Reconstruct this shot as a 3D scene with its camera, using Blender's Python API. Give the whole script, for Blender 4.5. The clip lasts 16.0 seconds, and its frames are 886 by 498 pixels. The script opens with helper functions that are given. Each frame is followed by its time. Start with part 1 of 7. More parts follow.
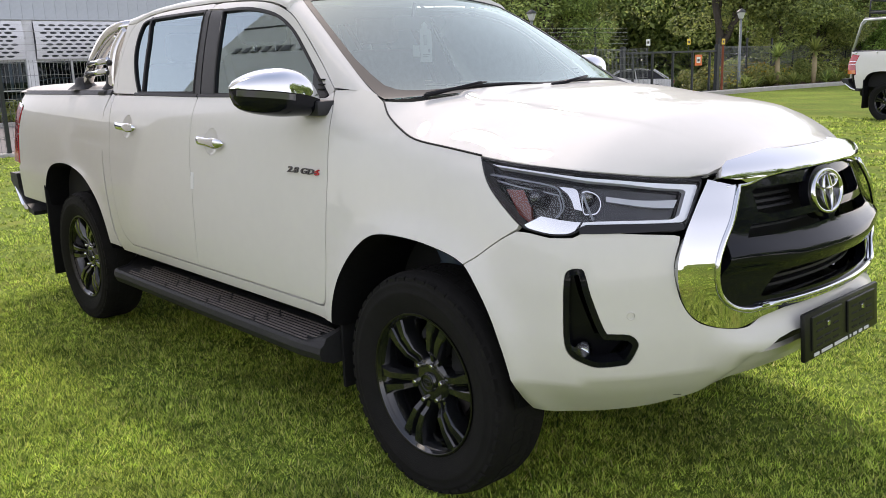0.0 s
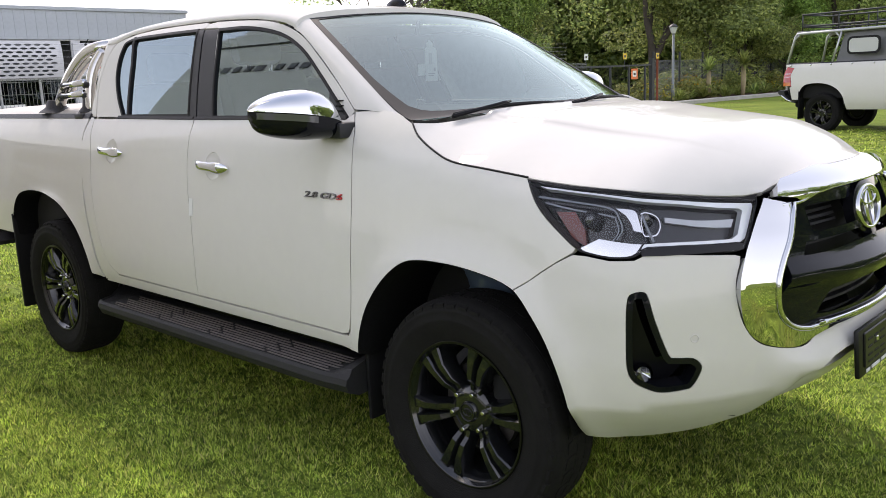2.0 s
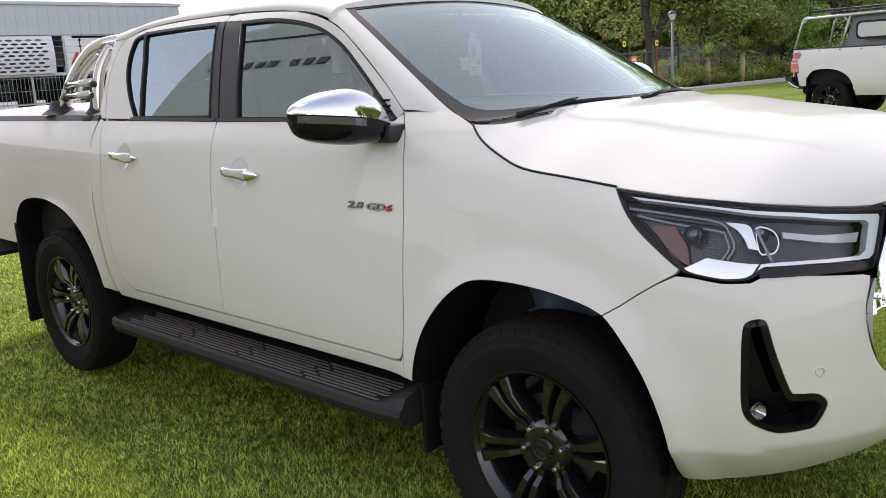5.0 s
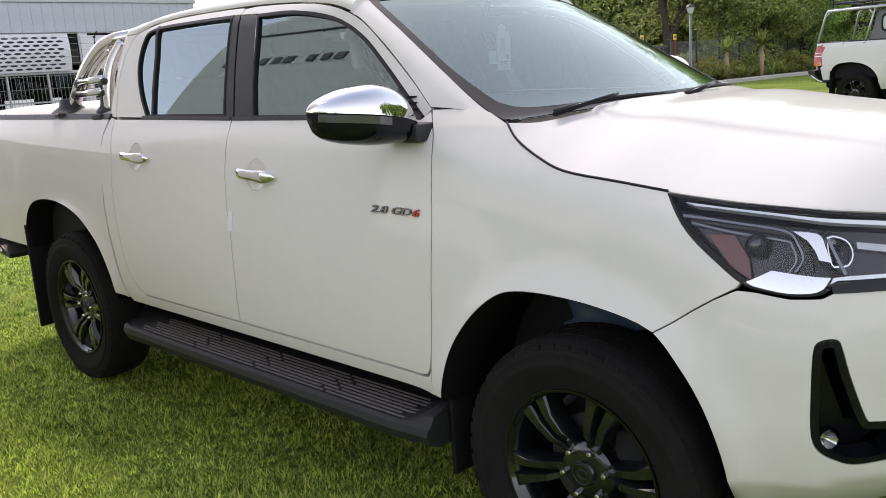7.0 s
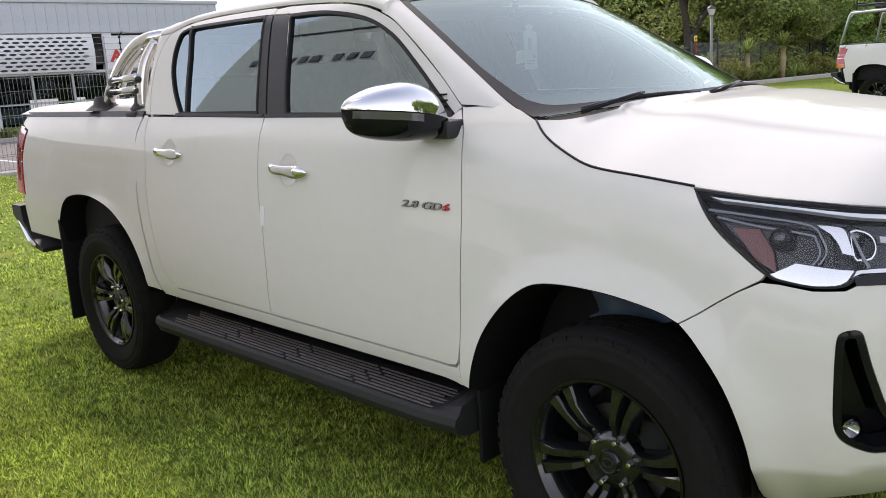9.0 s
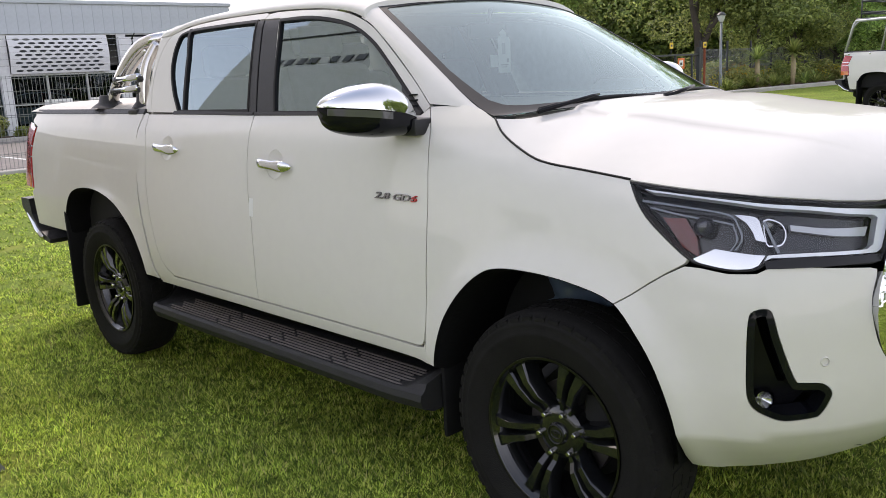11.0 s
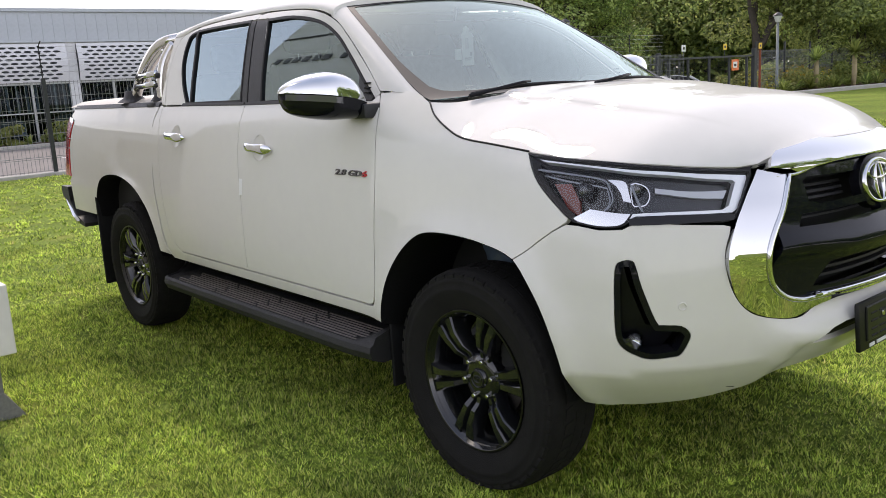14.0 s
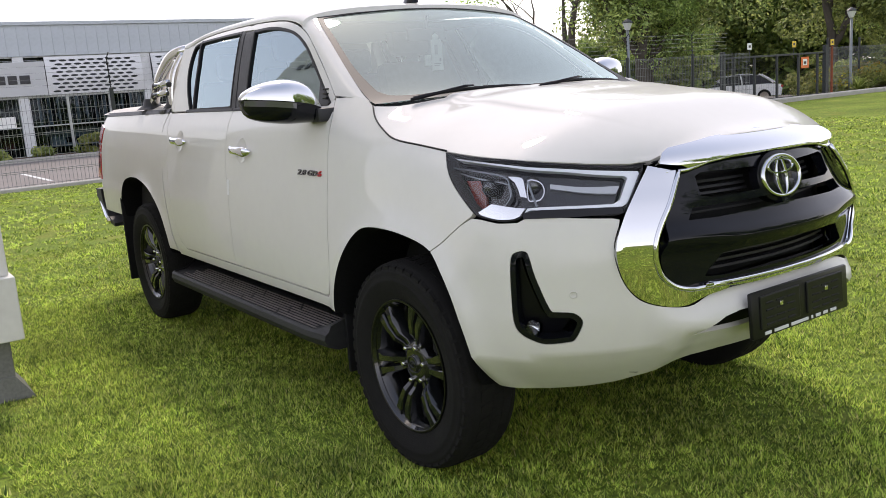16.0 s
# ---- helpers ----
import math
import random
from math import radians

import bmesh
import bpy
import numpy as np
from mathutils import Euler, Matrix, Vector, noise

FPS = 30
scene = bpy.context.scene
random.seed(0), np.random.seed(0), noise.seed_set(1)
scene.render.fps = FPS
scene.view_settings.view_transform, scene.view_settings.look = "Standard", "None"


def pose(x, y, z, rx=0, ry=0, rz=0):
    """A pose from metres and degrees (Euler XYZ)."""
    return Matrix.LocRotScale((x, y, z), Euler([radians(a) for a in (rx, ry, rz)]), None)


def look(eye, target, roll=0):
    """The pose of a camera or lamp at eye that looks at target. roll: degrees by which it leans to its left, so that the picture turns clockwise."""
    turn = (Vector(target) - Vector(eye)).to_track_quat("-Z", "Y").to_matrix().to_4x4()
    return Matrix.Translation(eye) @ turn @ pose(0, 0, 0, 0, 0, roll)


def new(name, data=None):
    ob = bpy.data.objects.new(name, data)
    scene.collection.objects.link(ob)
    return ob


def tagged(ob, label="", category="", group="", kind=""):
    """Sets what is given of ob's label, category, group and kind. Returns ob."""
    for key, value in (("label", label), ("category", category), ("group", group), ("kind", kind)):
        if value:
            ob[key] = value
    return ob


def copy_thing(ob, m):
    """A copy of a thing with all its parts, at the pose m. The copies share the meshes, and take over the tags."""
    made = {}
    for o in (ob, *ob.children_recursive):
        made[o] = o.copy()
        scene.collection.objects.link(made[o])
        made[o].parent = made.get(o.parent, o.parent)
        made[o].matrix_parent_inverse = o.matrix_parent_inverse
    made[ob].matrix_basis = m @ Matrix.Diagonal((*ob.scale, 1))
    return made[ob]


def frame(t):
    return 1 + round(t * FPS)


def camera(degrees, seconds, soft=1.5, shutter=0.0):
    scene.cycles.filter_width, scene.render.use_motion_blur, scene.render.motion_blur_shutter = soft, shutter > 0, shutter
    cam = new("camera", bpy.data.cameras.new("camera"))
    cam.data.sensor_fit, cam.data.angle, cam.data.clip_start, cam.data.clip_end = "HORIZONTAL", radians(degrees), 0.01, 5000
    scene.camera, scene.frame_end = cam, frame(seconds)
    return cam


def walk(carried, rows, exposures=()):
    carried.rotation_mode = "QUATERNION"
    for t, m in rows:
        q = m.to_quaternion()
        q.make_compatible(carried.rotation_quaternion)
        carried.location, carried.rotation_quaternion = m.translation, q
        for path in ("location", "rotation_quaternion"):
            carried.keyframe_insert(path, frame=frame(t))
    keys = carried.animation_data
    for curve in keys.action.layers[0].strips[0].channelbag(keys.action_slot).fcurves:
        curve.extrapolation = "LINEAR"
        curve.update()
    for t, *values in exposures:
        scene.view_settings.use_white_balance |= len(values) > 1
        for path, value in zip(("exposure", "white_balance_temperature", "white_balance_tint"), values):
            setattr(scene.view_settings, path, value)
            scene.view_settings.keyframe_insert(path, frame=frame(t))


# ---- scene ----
cam = camera(55.0, 16.0, soft=0.8)
PATH = [
    (0, (2.071, -2.625, 1.436), (0.617, -1.317, 1.015), -1.9),
    (0.5, (1.993, -2.629, 1.435), (0.552, -1.303, 1.029), -2.1),
    (1, (1.905, -2.649, 1.45), (0.477, -1.307, 1.053), -2.5),
    (1.5, (1.837, -2.708, 1.461), (0.431, -1.342, 1.067), -2.6),
    (2, (1.773, -2.795, 1.462), (0.419, -1.375, 1.07), -2.5),
    (2.5, (1.712, -2.864, 1.468), (0.414, -1.395, 1.071), -2.5),
    (3, (1.658, -2.878, 1.466), (0.377, -1.394, 1.069), -2.5),
    (3.5, (1.591, -2.842, 1.476), (0.301, -1.367, 1.075), -2.6),
    (4, (1.529, -2.783, 1.49), (0.209, -1.336, 1.082), -2.8),
    (6.5, (1.248, -2.628, 1.49), (-0.106, -1.217, 1.072), -3.5),
    (7, (1.233, -2.6, 1.489), (-0.133, -1.201, 1.067), -3.6),
    (7.5, (1.226, -2.597, 1.49), (-0.148, -1.208, 1.062), -3.7),
    (8, (1.233, -2.612, 1.49), (-0.153, -1.234, 1.062), -3.7),
    (10.5, (1.409, -2.741, 1.471), (0.002, -1.377, 1.068), -3.0),
    (11, (1.512, -2.73, 1.471), (0.097, -1.377, 1.064), -2.9),
    (11.5, (1.598, -2.742, 1.479), (0.175, -1.399, 1.064), -3.0),
    (12, (1.67, -2.777, 1.456), (0.235, -1.445, 1.051), -2.9),
    (12.5, (1.768, -2.82, 1.429), (0.324, -1.495, 1.032), -2.4),
    (13, (1.872, -2.809, 1.412), (0.422, -1.489, 1.019), -2.5),
    (13.5, (1.981, -2.744, 1.407), (0.51, -1.446, 1.015), -2.7),
    (14, (2.073, -2.684, 1.395), (0.56, -1.435, 1.006), -3.3),
    (14.5, (2.173, -2.672, 1.372), (0.63, -1.458, 0.993), -3.6),
    (15, (2.309, -2.629, 1.351), (0.736, -1.45, 0.985), -3.8),
    (15.5, (2.448, -2.524, 1.355), (0.847, -1.382, 0.991), -3.9),
    (16, (2.537, -2.423, 1.37), (0.917, -1.311, 0.999), -4.2),
]
EXPOSURE = [(0.0, 1.84, 6820, 19), (10.0, 1.84, 6820, 19), (16.0, 1.75, 6820, 19)]
walk(cam, [(t, look(eye, target, roll)) for t, eye, target, roll in PATH], EXPOSURE)

# ---- light ----
SUN_AZ, SUN_EL = 152.0, 50.0        # degrees from +x towards +y, and above the horizon
world = bpy.data.worlds.new("world")
scene.world = world
world.use_nodes = True
_n, _l = world.node_tree.nodes, world.node_tree.links
_sky = _n.new("ShaderNodeTexSky")
_sky.sky_type, _sky.sun_disc = "NISHITA", False
_sky.sun_elevation, _sky.sun_rotation = radians(SUN_EL), radians(90 - SUN_AZ)
_sky.dust_density, _sky.air_density, _sky.ozone_density = 1.2, 1.0, 1.0
_n["Background"].inputs["Strength"].default_value = 0.135
_veil = _n.new("ShaderNodeMix")
_veil.data_type = "RGBA"
_veil.inputs["Factor"].default_value = 0.75      # an even veil of thin white cloud
_tc, _sep, _haze = _n.new("ShaderNodeTexCoord"), _n.new("ShaderNodeSeparateXYZ"), _n.new("ShaderNodeValToRGB")
_haze.color_ramp.elements[0].position, _haze.color_ramp.elements[0].color = 0.0, (4.6, 4.65, 4.7, 1)     # pale haze low down
_haze.color_ramp.elements[1].position, _haze.color_ramp.elements[1].color = 1.0, (1.15, 1.38, 1.75, 1)
_l.new(_tc.outputs["Generated"], _sep.inputs["Vector"]); _l.new(_sep.outputs["Z"], _haze.inputs["Fac"]); _l.new(_haze.outputs["Color"], _veil.inputs["B"])
_l.new(_sky.outputs["Color"], _veil.inputs["A"])
_l.new(_veil.outputs["Result"], _n["Background"].inputs["Color"])
sun = new("sun", bpy.data.lights.new("sun", "SUN"))
sun.data.energy, sun.data.angle, sun.data.color = 0.80, radians(6.0), (1.0, 0.94, 0.84)
_az, _el = radians(SUN_AZ), radians(SUN_EL)
sun.matrix_world = look((30 * math.cos(_el) * math.cos(_az), 30 * math.cos(_el) * math.sin(_az), 30 * math.sin(_el)), (0, 0, 0))

# ---- materials ----
def mat(name, color, rough=0.5, metal=0.0, coat=0.0, vary=0.0, scale=8.0, bump=0.0, bscale=60.0, spec=0.5, color2=None, per_object=0.0):
    """A surface with two scales of variation in its colour and a fine relief."""
    m = bpy.data.materials.new(name)
    m.use_nodes = True
    n, l = m.node_tree.nodes, m.node_tree.links
    p = n["Principled BSDF"]
    p.inputs["Roughness"].default_value, p.inputs["Metallic"].default_value = rough, metal
    p.inputs["Coat Weight"].default_value, p.inputs["Coat Roughness"].default_value = coat, 0.02
    p.inputs["Specular IOR Level"].default_value = spec
    p.inputs["Base Color"].default_value = (*color, 1)
    if vary or color2 or bump or per_object:
        tc = n.new("ShaderNodeTexCoord")
    if vary or color2:
        a, b = n.new("ShaderNodeTexNoise"), n.new("ShaderNodeTexNoise")
        a.inputs["Scale"].default_value, b.inputs["Scale"].default_value = scale, scale * 7.3
        a.inputs["Detail"].default_value = b.inputs["Detail"].default_value = 4
        l.new(tc.outputs["Object"], a.inputs["Vector"]); l.new(tc.outputs["Object"], b.inputs["Vector"])
        add = n.new("ShaderNodeMath"); add.operation = "ADD"
        l.new(a.outputs["Fac"], add.inputs[0]); l.new(b.outputs["Fac"], add.inputs[1])
        r = n.new("ShaderNodeMapRange")
        r.inputs["From Min"].default_value, r.inputs["From Max"].default_value = 0.7, 1.3
        l.new(add.outputs[0], r.inputs["Value"])
        mix = n.new("ShaderNodeMix"); mix.data_type = "RGBA"
        c2 = color2 or [c * (1 - vary) for c in color]
        mix.inputs["A"].default_value, mix.inputs["B"].default_value = (*color, 1), (*c2, 1)
        l.new(r.outputs["Result"], mix.inputs["Factor"])
        out = mix.outputs["Result"]
        if per_object:
            oi = n.new("ShaderNodeObjectInfo"); hs = n.new("ShaderNodeHueSaturation"); mr = n.new("ShaderNodeMapRange")
            mr.inputs["To Min"].default_value, mr.inputs["To Max"].default_value = 1 - per_object, 1 + per_object
            l.new(oi.outputs["Random"], mr.inputs["Value"]); l.new(mr.outputs["Result"], hs.inputs["Value"]); l.new(out, hs.inputs["Color"])
            out = hs.outputs["Color"]
        l.new(out, p.inputs["Base Color"])
    if bump:
        t = n.new("ShaderNodeTexNoise"); t.inputs["Scale"].default_value = bscale; t.inputs["Detail"].default_value = 3
        l.new(tc.outputs["Object"], t.inputs["Vector"])
        bm_ = n.new("ShaderNodeBump"); bm_.inputs["Strength"].default_value = bump; bm_.inputs["Distance"].default_value = 0.01
        l.new(t.outputs["Fac"], bm_.inputs["Height"]); l.new(bm_.outputs["Normal"], p.inputs["Normal"])
    return m


def glass(name, tint, rough=0.0, ior=1.5, gloss=(1, 1, 1)):
    """A thin pane: clear, tinted, with the mirror gloss of glass."""
    m = bpy.data.materials.new(name)
    m.use_nodes = True
    n, l = m.node_tree.nodes, m.node_tree.links
    n.remove(n["Principled BSDF"])
    tr, gl, mx, fr = n.new("ShaderNodeBsdfTransparent"), n.new("ShaderNodeBsdfGlossy"), n.new("ShaderNodeMixShader"), n.new("ShaderNodeFresnel")
    tr.inputs["Color"].default_value = (*tint, 1)
    gl.inputs["Roughness"].default_value = rough
    gl.inputs["Color"].default_value = (*gloss, 1)
    fr.inputs["IOR"].default_value = ior
    l.new(fr.outputs["Fac"], mx.inputs["Fac"]); l.new(tr.outputs[0], mx.inputs[1]); l.new(gl.outputs[0], mx.inputs[2])
    l.new(mx.outputs[0], n["Material Output"].inputs["Surface"])
    return m


PAINT = mat("pearl_white_paint", (0.592, 0.577, 0.538), 0.6, 0.0, 0.55, vary=0.03, scale=3, spec=0.0)
CHROME = mat("chrome", (0.62, 0.63, 0.645), 0.03, 1.0)
STEEL = mat("polished_steel", (0.62, 0.61, 0.59), 0.16, 1.0, vary=0.1, scale=12)
BLACK_GLOSS = mat("black_gloss_plastic", (0.004, 0.0045, 0.007), 0.06, 0, 0.0, spec=0.25)
BLACK_SATIN = mat("black_satin_plastic", (0.006, 0.006, 0.008), 0.2, spec=0.15)
FLAP = mat("flap_rubber", (0.006, 0.006, 0.007), 0.8, spec=0.2)
BLACK_MATT = mat("black_grained_plastic", (0.016, 0.016, 0.019), 0.55, vary=0.3, scale=30, bump=0.15, bscale=500)
GREY_PLASTIC = mat("dark_grey_plastic", (0.018, 0.018, 0.019), 0.6, spec=0.3, vary=0.25, scale=25, bump=0.2, bscale=400)
TREAD = mat("step_tread_rubber", (0.12, 0.106, 0.096), 0.75, vary=0.5, scale=40, bump=0.3, bscale=300)
RUBBER = mat("tyre_rubber", (0.010, 0.0095, 0.009), 0.85, spec=0.18, vary=0.45, scale=14, bump=0.25, bscale=250)
ALLOY = mat("gloss_black_alloy", (0.006, 0.0065, 0.0075), 0.11, 0.0, 0.3, spec=0.55)
ALLOY_EDGE = mat("machined_alloy", (0.05, 0.05, 0.053), 0.3, 1.0)
SEAL = mat("window_rubber", (0.008, 0.008, 0.009), 0.55, spec=0.25)
# for near-black parts, and for sheets whose colour stands in for deep shade
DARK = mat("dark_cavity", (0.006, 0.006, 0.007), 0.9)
LINER = mat("wheel_arch_liner", (0.005, 0.005, 0.006), 0.9, spec=0.1, vary=0.3, bump=0.3, bscale=80)
SCREEN = glass("windscreen_glass", (0.70, 0.86, 0.80), 0.0, 2.6, (0.84, 0.98, 0.94))
GLASS = glass("side_window_glass", (0.74, 0.84, 0.85), 0.0, 2.75, (0.78, 0.94, 1.0))
LENS = glass("lamp_lens", (0.95, 0.96, 0.97), 0.0, 1.3)
RED_LENS = mat("red_lamp_lens", (0.35, 0.012, 0.010), 0.12, 0, 0.8)
AMBER_LENS = mat("amber_lamp_lens", (0.55, 0.14, 0.01), 0.15, 0, 0.6)
RED_PAINT = mat("red_enamel", (0.42, 0.01, 0.012), 0.3)
TRIM = mat("cabin_trim_charcoal", (0.075, 0.078, 0.080), 0.7, vary=0.2, scale=20)
SEAT = mat("seat_cloth_charcoal", (0.19, 0.195, 0.205), 0.85, vary=0.3, scale=40, bump=0.3, bscale=300)
HEADLINER = mat("pale_headliner", (0.22, 0.22, 0.215), 0.9)
VINYL = mat("cream_grey_vinyl_cover", (0.50, 0.47, 0.43), 0.55, vary=0.2, scale=6, bump=0.25, bscale=40)
CARD = mat("white_card", (0.80, 0.80, 0.78), 0.6)
BADGE = mat("dark_badge_chrome", (0.14, 0.14, 0.145), 0.15, 1.0)
PLATE = mat("plate_holder_plastic", (0.006, 0.006, 0.007), 0.35, spec=0.3)

# ---- mesh helpers ----
def mesh_part(name, verts, faces, material, parent=None, label="", smooth_=True, normals=None, at=None):
    me = bpy.data.meshes.new(name)
    me.from_pydata([tuple(map(float, v)) for v in verts], [], [tuple(int(i) for i in f) for f in faces])
    me.materials.append(material)
    if smooth_:
        me.polygons.foreach_set("use_smooth", [True] * len(me.polygons))
    me.update()
    if normals is not None:
        me.normals_split_custom_set_from_vertices([tuple(map(float, v)) for v in normals])
    ob = new(name, me)
    if parent is not None:
        ob.parent = parent
    if at is not None:
        ob.matrix_basis = at
    return tagged(ob, label)


def part(name, bm, material, parent=None, label="", smooth_=None, at=None):
    """Links a bmesh as one mesh object. smooth_: the angle in degrees under which edges are shaded round."""
    me = bpy.data.meshes.new(name)
    if smooth_:
        for f in bm.faces:
            f.smooth = True
        for e in bm.edges:
            if len(e.link_faces) == 2 and e.calc_face_angle(0) > radians(smooth_):
                e.smooth = False
    bm.to_mesh(me)
    bm.free()
    me.materials.append(material)
    ob = new(name, me)
    if parent is not None:
        ob.parent = parent
    if at is not None:
        ob.matrix_basis = at
    return tagged(ob, label)


def thing(name, label, category, at=None, group="", kind=""):
    ob = new(name)
    ob.empty_display_size = 0.2
    if at is not None:
        ob.matrix_basis = at
    return tagged(ob, label, category, group, kind)


def box(bm, lo, hi, bevel=0.0, m=None, seg=2):
    """A box from corner to corner, with rounded edges."""
    c = [(a + b) / 2 for a, b in zip(lo, hi)]
    s = [max(abs(b - a), 1e-4) for a, b in zip(lo, hi)]
    r = bmesh.ops.create_cube(bm, size=1, matrix=Matrix.LocRotScale(c, None, s))
    vs = r["verts"]
    if bevel:
        es = list({e for v in vs for e in v.link_edges})
        r2 = bmesh.ops.bevel(bm, geom=es, offset=min(bevel, min(s) * 0.45), segments=seg, affect="EDGES", profile=0.5)
        vs = list({v for f in r2["faces"] for v in f.verts} | {v for v in vs if v.is_valid})
        stack, seen = list(vs), set(vs)
        while stack:
            v = stack.pop()
            for e in v.link_edges:
                o = e.other_vert(v)
                if o not in seen:
                    seen.add(o); stack.append(o)
        vs = list(seen)
    if m is not None:
        bmesh.ops.transform(bm, matrix=m, verts=vs)
    return vs


def boxed(lo, hi, bevel=0.0, m=None, seg=2):
    bm = bmesh.new()
    box(bm, lo, hi, bevel, m, seg)
    return bm


def tube(bm, pts, r, seg=10, caps=True):
    """A round bar along points; r is one radius or one for each point."""
    pts = [Vector(p) for p in pts]
    rs = r if isinstance(r, (list, tuple)) else [r] * len(pts)
    rings, up = [], None
    for i, p in enumerate(pts):
        t = (pts[min(i + 1, len(pts) - 1)] - pts[max(i - 1, 0)]).normalized()
        if up is None:
            up = Vector((0, 0, 1)) if abs(t.z) < 0.9 else Vector((1, 0, 0))
        a = t.cross(up).normalized(); b = a.cross(t).normalized(); up = b
        rings.append([bm.verts.new(p + rs[i] * (math.cos(w) * a + math.sin(w) * b)) for w in (2 * math.pi * k / seg for k in range(seg))])
    for u, v in zip(rings, rings[1:]):
        for k in range(seg):
            bm.faces.new((u[k], u[(k + 1) % seg], v[(k + 1) % seg], v[k]))
    if caps:
        bm.faces.new(rings[0][::-1]); bm.faces.new(rings[-1])


def tubed(pts, r, seg=10):
    bm = bmesh.new()
    tube(bm, pts, r, seg)
    return bm


def lathe(bm, prof, seg=48, axis="y"):
    """Turns a profile of (radius, along) round the axis."""
    rings = []
    for r, a in prof:
        ring = []
        for k in range(seg):
            w = 2 * math.pi * k / seg
            c, s = r * math.cos(w), r * math.sin(w)
            ring.append(bm.verts.new((c, a, s) if axis == "y" else (c, s, a)))
        rings.append(ring)
    for u, v in zip(rings, rings[1:]):
        for k in range(seg):
            bm.faces.new((u[k], u[(k + 1) % seg], v[(k + 1) % seg], v[k]))
    return rings


def lathed(prof, seg=48, axis="y"):
    bm = bmesh.new()
    lathe(bm, prof, seg, axis)
    bmesh.ops.recalc_face_normals(bm, faces=bm.faces)
    return bm


def prism(bm, poly, depth, m=Matrix.Identity(4), bevel=0.0):
    """A flat outline in x, z pushed depth along y."""
    vs = [bm.verts.new(m @ Vector((x, 0, z))) for x, z in poly]
    f = bm.faces.new(vs)
    r = bmesh.ops.extrude_face_region(bm, geom=[f])
    top = [v for v in r["geom"] if isinstance(v, bmesh.types.BMVert)]
    off = (m.to_3x3() @ Vector((0, depth, 0)))
    bmesh.ops.translate(bm, vec=off, verts=top)
    bmesh.ops.recalc_face_normals(bm, faces=bm.faces)
    return vs + top


def letters(name, text, size, material, parent, m, label="", depth=0.004, shear=0.0, align="CENTER", bold=0.0):
    """Raised characters as a mesh."""
    cu = bpy.data.curves.new(name, "FONT")
    cu.body, cu.size, cu.extrude, cu.shear, cu.align_x, cu.resolution_u = text, size, depth, shear, align, 2
    cu.offset = bold
    tmp = new(name, cu)
    me = bpy.data.meshes.new_from_object(tmp.evaluated_get(bpy.context.evaluated_depsgraph_get()))
    bpy.data.objects.remove(tmp)
    me.materials.clear(); me.materials.append(material)
    ob = new(name, me)
    ob.parent, ob.matrix_basis = parent, m
    return tagged(ob, label)

def pchip(xs, ys):
    """A smooth curve through a few points, with no overshoot."""
    xs, ys = np.asarray(xs, float), np.asarray(ys, float)
    h, d = np.diff(xs), np.diff(ys) / np.diff(xs)
    m = np.zeros(len(xs))
    for i in range(1, len(xs) - 1):
        if d[i - 1] * d[i] > 0:
            w1, w2 = 2 * h[i] + h[i - 1], h[i] + 2 * h[i - 1]
            m[i] = (w1 + w2) / (w1 / d[i - 1] + w2 / d[i])
    m[0], m[-1] = d[0], d[-1]

    def f(x):
        x = np.clip(x, xs[0], xs[-1])
        i = np.clip(np.searchsorted(xs, x) - 1, 0, len(xs) - 2)
        t = (x - xs[i]) / h[i]
        return ((1 + 2 * t) * (1 - t) ** 2 * ys[i] + t * (1 - t) ** 2 * h[i] * m[i] + t * t * (3 - 2 * t) * ys[i + 1] + t * t * (t - 1) * h[i] * m[i + 1])
    return f

def smooth(a, b, x):
    t = np.clip((x - a) / (b - a), 0, 1)
    return t * t * (3 - 2 * t)

def spline(pts, n=8, closed=False):
    """Points along a Catmull-Rom curve."""
    p = [np.asarray(q, float) for q in pts]
    out, k = [], len(p)
    for i in range(k if closed else k - 1):
        a = p[(i - 1) % k] if closed or i else 2 * p[0] - p[1]
        b, c = p[i], p[(i + 1) % k]
        d = p[(i + 2) % k] if closed or i + 2 < k else 2 * p[-1] - p[-2]
        for j in range(n):
            t = j / n
            out.append(0.5 * (2 * b + (c - a) * t + (2 * a - 5 * b + 4 * c - d) * t * t + (3 * b - a - 3 * c + d) * t ** 3))
    if not closed:
        out.append(p[-1])
    return out

# Plan of the lower body, from the tail along the side round to the middle of the nose.
PLAN = spline([(-4.36, -.84), (-4.2, -.875), (-3.8, -.893), (-3.0, -.9), (-2.0, -.9), (-1.0, -.9), (-.3, -.903), (.15, -.903), (.42, -.895), (.6, -.85), (.725, -.735), (.81, -.6), (.88, -.43), (.935, -.22), (.955, 0), (.935, .22)], 24)[:-24]
PLAN = np.array(PLAN)
ARC = np.concatenate([[0], np.cumsum(np.hypot(*np.diff(PLAN, axis=0).T))])
ARC -= np.interp(0, PLAN[:260, 0], ARC[:260])      # s is 0 at the front axle
TAN = np.gradient(PLAN, axis=0); TAN /= np.hypot(TAN[:, 0], TAN[:, 1])[:, None]
S_END = ARC[-1]

